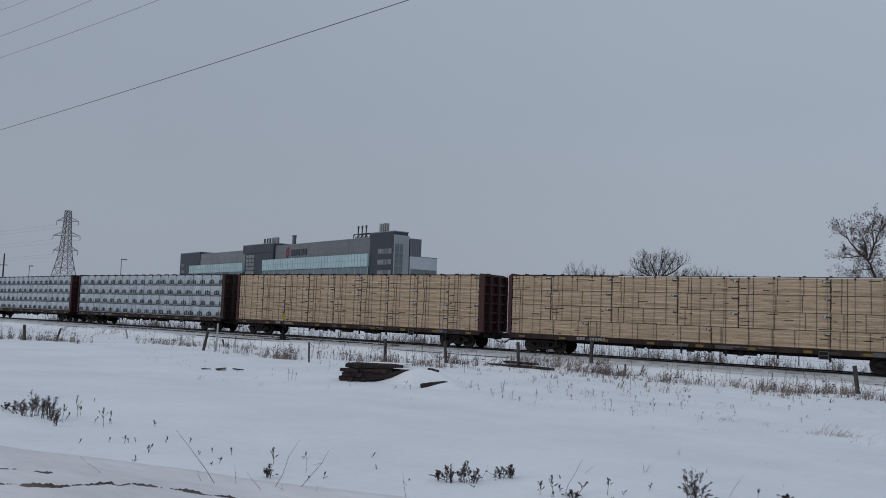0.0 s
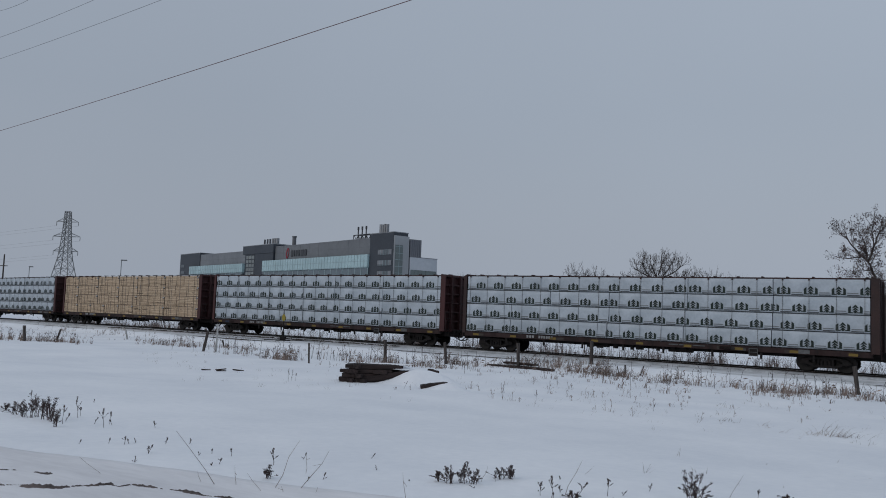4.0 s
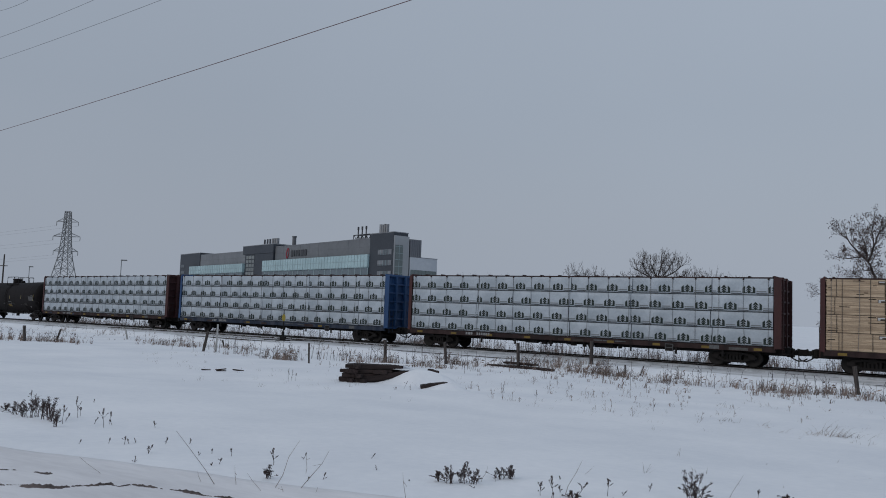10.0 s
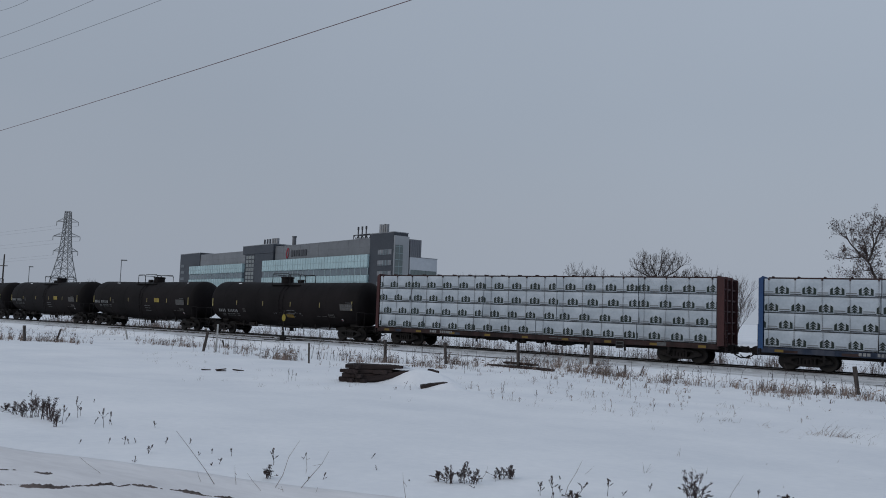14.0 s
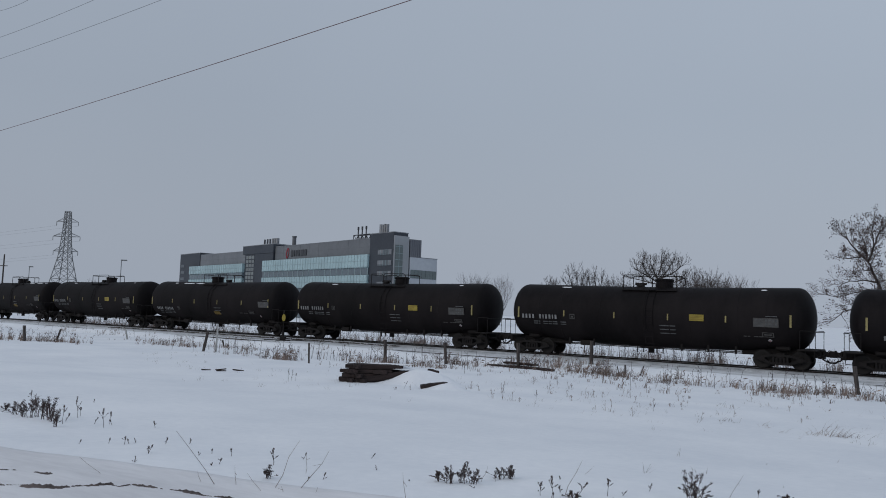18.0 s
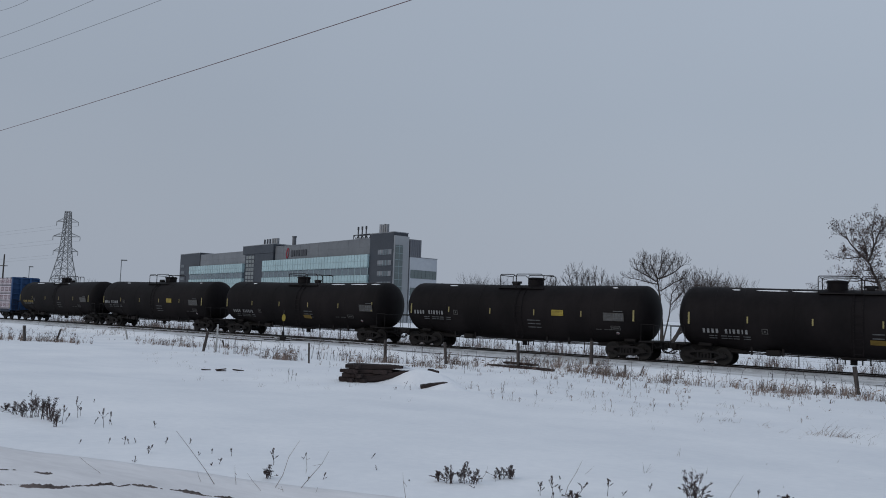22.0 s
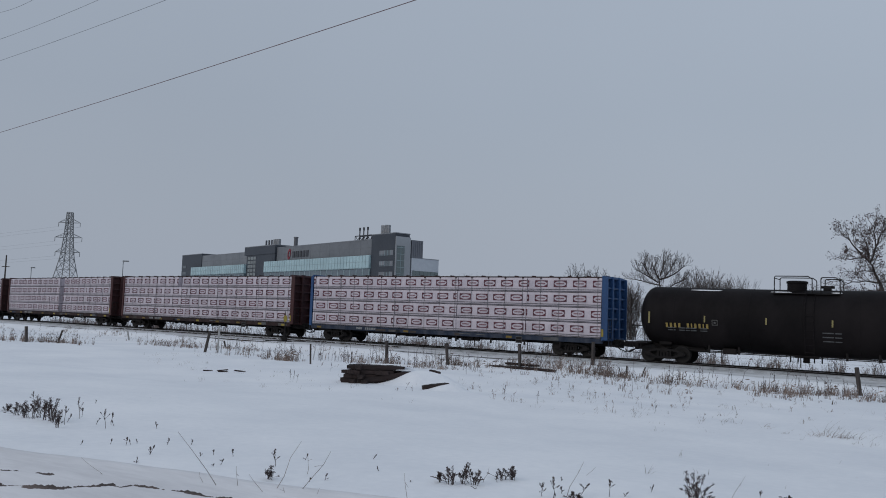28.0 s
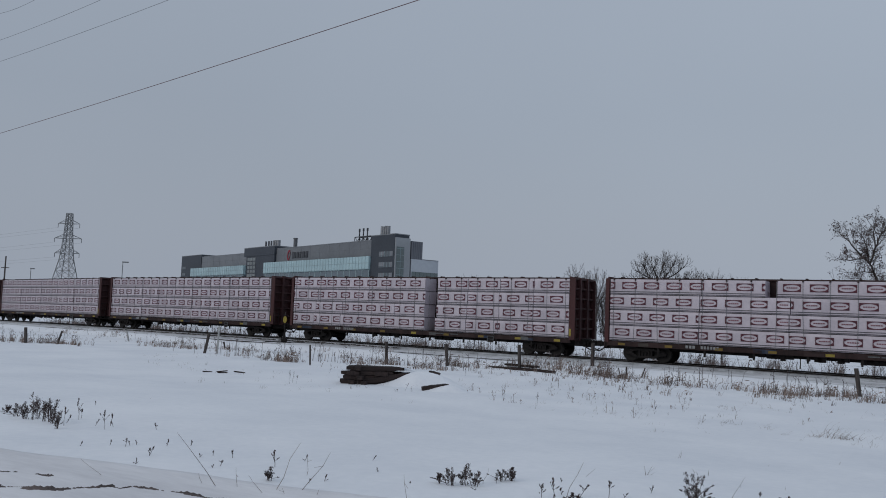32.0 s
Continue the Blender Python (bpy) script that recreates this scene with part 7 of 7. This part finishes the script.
# x, y, height, width
BUSHES = [(-13.46, 7.65, 0.12, 0.11), (-12.85, 7.50, 0.17, 0.13), (-12.47, 7.39, 0.22, 0.13), (-12.28, 7.39, 0.27, 0.14), (-12.35, 7.55, 0.30, 0.15), (-11.94, 7.41, 0.25, 0.14), (-11.76, 7.40, 0.29, 0.14),
          (-11.53, 7.31, 0.20, 0.12), (-10.95, 6.99, 0.20, 0.07), (-6.11, 6.36, 0.17, 0.13), (-4.64, 7.47, 0.10, 0.06), (-4.50, 7.48, 0.19, 0.11), (-4.42, 7.62, 0.21, 0.11), (-4.30, 7.67, 0.15, 0.10),
          (-4.22, 8.13, 0.13, 0.12), (-4.13, 8.22, 0.13, 0.09), (-3.20, 7.79, 0.10, 0.10), (-2.13, 8.40, 0.26, 0.15), (-2.09, 8.50, 0.16, 0.13), (-1.40, 9.28, 0.05, 0.07)]
# x, y, height, lean
SPIKES = [(-13.75, 8.31, 0.28, -0.01, -0.02), (-11.20, 7.27, 0.30, 0.00, 0.00), (-11.47, 7.47, 0.14, 0.04, 0.06), (-11.74, 7.87, 0.35, -0.01, -0.02), (-11.86, 7.99, 0.17, 0.01, 0.01), (-10.55, 7.51, 0.30, -0.01, -0.01),
          (-10.78, 7.77, 0.21, 0.01, 0.01), (-10.08, 8.06, 0.12, -0.01, -0.02), (-8.07, 6.37, 0.10, 0.00, 0.01), (-6.57, 6.95, 0.21, -0.01, -0.01), (-5.60, 6.68, 0.09, 0.02, 0.02), (-5.68, 6.52, 0.06, 0.02, 0.01),
          (-3.53, 7.71, 0.16, 0.01, 0.00), (-3.40, 7.70, 0.23, 0.00, 0.00), (-3.23, 7.98, 0.15, 0.09, 0.04), (-2.95, 8.11, 0.19, 0.01, 0.00), (-2.83, 8.20, 0.07, 0.05, 0.02), (-2.66, 8.59, 0.10, 0.03, 0.01),
          (-1.64, 9.09, 0.11, -0.00, -0.00)]
STALKS = [(-7.28, 5.27, 0.22, -0.16, -0.23), (-6.18, 5.76, 0.58, -0.29, -0.33), (-6.17, 5.76, 0.04, 0.02, 0.02), (-6.38, 5.72, 0.15, -0.03, -0.04), (-6.04, 5.87, 0.24, -0.02, -0.02), (-5.64, 5.89, 0.22, -0.14, -0.14),
          (-5.71, 6.03, 0.51, 0.19, 0.17), (-5.48, 5.99, 0.10, -0.04, -0.03), (-5.51, 6.16, 0.42, 0.24, 0.21), (-5.25, 6.13, 0.10, 0.03, 0.03), (-4.43, 6.56, 0.27, -0.04, -0.02), (-4.32, 7.86, 0.19, 0.06, 0.03),
          (-3.32, 7.83, 0.40, 0.17, 0.07), (-3.63, 9.07, 0.12, 0.14, 0.05), (-1.91, 8.91, 0.27, 0.15, 0.03), (-5.98, 6.83, 0.25, -0.00, -0.00)]
FAR_SPIKES = [(-9.32, 19.90, 0.38, 0.03, 0), (-11.31, 21.81, 0.3, 0, 0.02), (-6.39, 20.87, 0.22, 0.05, 0), (-14.6, 23.5, 0.3, 0, 0), (-17.8, 19.3, 0.45, 0, 0), (-20.5, 24.5, 0.4, 0.04, 0)]


# small broken sprigs along the edge of the road: x, y, height
SPRIGS = [(-10.96, 7.63, 0.11), (-9.22, 6.22, 0.07), (-9.01, 6.50, 0.09), (-8.81, 6.58, 0.12), (-8.81, 6.66, 0.08), (-8.81, 6.75, 0.07), (-8.01, 6.32, 0.12), (-8.53, 7.00, 0.10), (-8.41, 7.29, 0.08),
          (-7.58, 6.73, 0.06), (-7.59, 6.94, 0.08), (-7.00, 6.50, 0.08), (-6.98, 6.37, 0.05), (-7.35, 7.03, 0.11), (-7.69, 5.90, 0.08), (-10.68, 7.74, 0.10), (-13.63, 9.46, 0.09), (-18.04, 19.7, 0.40), (-17.8, 19.6, 0.30), (-13.85, 20.13, 0.24)]


def arching_blade(g, rnd, x, y, length, sway):
    """One thin arching blade of dead grass."""
    p = Vector((x, y, level(x, y) - 0.02))
    d = Vector((sway, rnd.gauss(0, 0.3), 0.8)).normalized()
    w = Vector((rnd.uniform(0.002, 0.0042), 0.001, 0))
    i = len(g.v)
    for k in range(4):
        g.v += [tuple(p - w * (1 - k * 0.28)), tuple(p + w * (1 - k * 0.28))]
        p = p + d * length / 3
        d = (d + Vector((0.28 * (1 if sway > 0 else -1), 0, -0.22))).normalized()
    g.f += [(i + 2 * k, i + 2 * k + 1, i + 2 * k + 3, i + 2 * k + 2) for k in range(3)]


def build_weeds():
    for k, row in enumerate(BUSHES):
        build_bush(row[0], row[1], row[2] * (1.3 if row[0] < -9 else 1.2), row[3], 300 + k)
    for k, row in enumerate(SPIKES + FAR_SPIKES):
        build_spike(*row, 100 + k)
    for k, row in enumerate(STALKS):
        build_stalk(*row, 200 + k)
    rnd = random.Random(8)
    for k, (x, y, h) in enumerate(SPRIGS):
        build_spike(x, y, h, rnd.gauss(0, 0.3) * h, rnd.gauss(0, 0.2) * h, 500 + k)
    for k in range(16):     # tips of plants that barely show, along the verge
        f = rnd.random()
        x = -6.6 + 4.2 * f
        y = 7.31 + 0.54 * f + rnd.gauss(0, 0.45)
        if y < road_edge(x) + 0.15:
            continue
        build_spike(x, y, rnd.uniform(0.03, 0.09), rnd.gauss(0, 0.03), rnd.gauss(0, 0.03), 400 + k)
    for cx, cy, n, h in ((-1.98, 19.65, 46, 0.5), (-1.75, 19.75, 24, 0.34), (-2.35, 19.7, 12, 0.26), (-4.36, 20.4, 22, 0.2), (-3.54, 20.3, 9, 0.28), (-2.99, 19.5, 9, 0.24)):
        g = Geo()
        for _ in range(n):
            arching_blade(g, rnd, rnd.gauss(cx, 0.3 * h + 0.06), rnd.gauss(cy, 0.12), h * rnd.uniform(0.4, 1.1), rnd.gauss(0.55, 0.45))
        tagged(new("grass_clump", g.mesh("grass_clump", M["grass"])), "low clump of pale dead grass in the snow", "grass", kind="stuff")


def build_dirt():
    """Frozen dirt bared along the wheel ruts of the road."""
    rnd = random.Random(5)
    for pts, w in ((((-8.9, 4.55), (-8.16, 4.65), (-7.96, 4.76), (-7.60, 4.85)), 0.06), (((-7.9, 4.2), (-7.50, 4.29), (-7.40, 4.41), (-7.20, 4.45)), 0.05),
                   (((-7.18, 4.49), (-7.01, 4.54), (-6.98, 4.66), (-6.90, 4.81), (-6.85, 4.97)), 0.085), (((-6.85, 4.97), (-6.69, 4.97), (-6.69, 5.11), (-6.40, 5.19)), 0.05), (((-6.36, 5.2), (-6.12, 5.29), (-5.88, 5.32), (-5.6, 5.4)), 0.06)):
        g = Geo()
        for (xa, ya), (xb, yb) in zip(pts, pts[1:]):
            n = max(6, int(math.hypot(xb - xa, yb - ya) * 210))
            for i in range(n):      # frozen clods, crowded along the rut
                f = rnd.random()
                x, y = xa + (xb - xa) * f, ya + (yb - ya) * f
                thick = 0.5 + 1.4 * noise.noise((x * 4.1, y * 3.3, 1.0))
                if thick < 0.02:
                    continue
                y += rnd.gauss(0, 0.42) * w * thick + 0.04 * noise.noise((x * 5.0, 5.0, 2.0))
                c, r, t = Vector((x, y, level(x, y) + 0.02)), rnd.uniform(0.012, 0.038) * (0.6 + thick), rnd.uniform(0, 3)
                ring = [c + Vector((r * 1.5 * math.cos(t + k * 1.257), r * 0.8 * math.sin(t + k * 1.257), 0)) for k in range(5)]
                g.add(ring + [c + Vector((0, 0, r * rnd.uniform(0.25, 0.6)))], [(k, (k + 1) % 5, 5) for k in range(5)])
        tagged(new("bare_dirt", g.mesh("bare_dirt", M["dirt"])), "strip of frozen dirt bared in a snowy wheel rut", "dirt", kind="stuff")


for row in POSTS:
    build_post(*row)
build_timber()
build_switch_stand()
build_far_fence()
build_grass()
build_weeds()
build_dirt()
# ---------------------------------------------------------------- what moves
def motions():
    """The whole train rolls along the curve, its wheels turning."""
    times = [0, 1, 2, 3, 4, 5, 6, 8, 10, 12, 14, 16, 18, 20, 22, 24, 26, 27, 28, 29, 30, 31, 32]
    for car, u in CARS:
        rows = []
        for t in times:
            s = u + run(t)
            tilt = math.atan2(grade(s + 7) - grade(s - 7), 14)
            rows.append((t, Matrix.Translation(along(s)) @ Matrix.Rotation(BEND * s, 4, "Z") @ Matrix.Rotation(-tilt, 4, "Y")))
        walk(car, rows)
    sets = [ob for car, u in CARS for ob in car.children_recursive if ob.name.split(".")[0] == "wheelset"]
    rows = []
    for f in range(0, 32 * FPS + 1):
        t = f / FPS
        rows.append((t, Matrix.Rotation((run(t) / WHEEL_R) % (2 * math.pi), 4, "Y")))
    first = sets[0]
    walk(first, rows)
    for ob in sets[1:]:
        ob.rotation_mode = "QUATERNION"
        ob.animation_data_create()
        ob.animation_data.action = first.animation_data.action
        ob.animation_data.action_slot = first.animation_data.action_slot


motions()
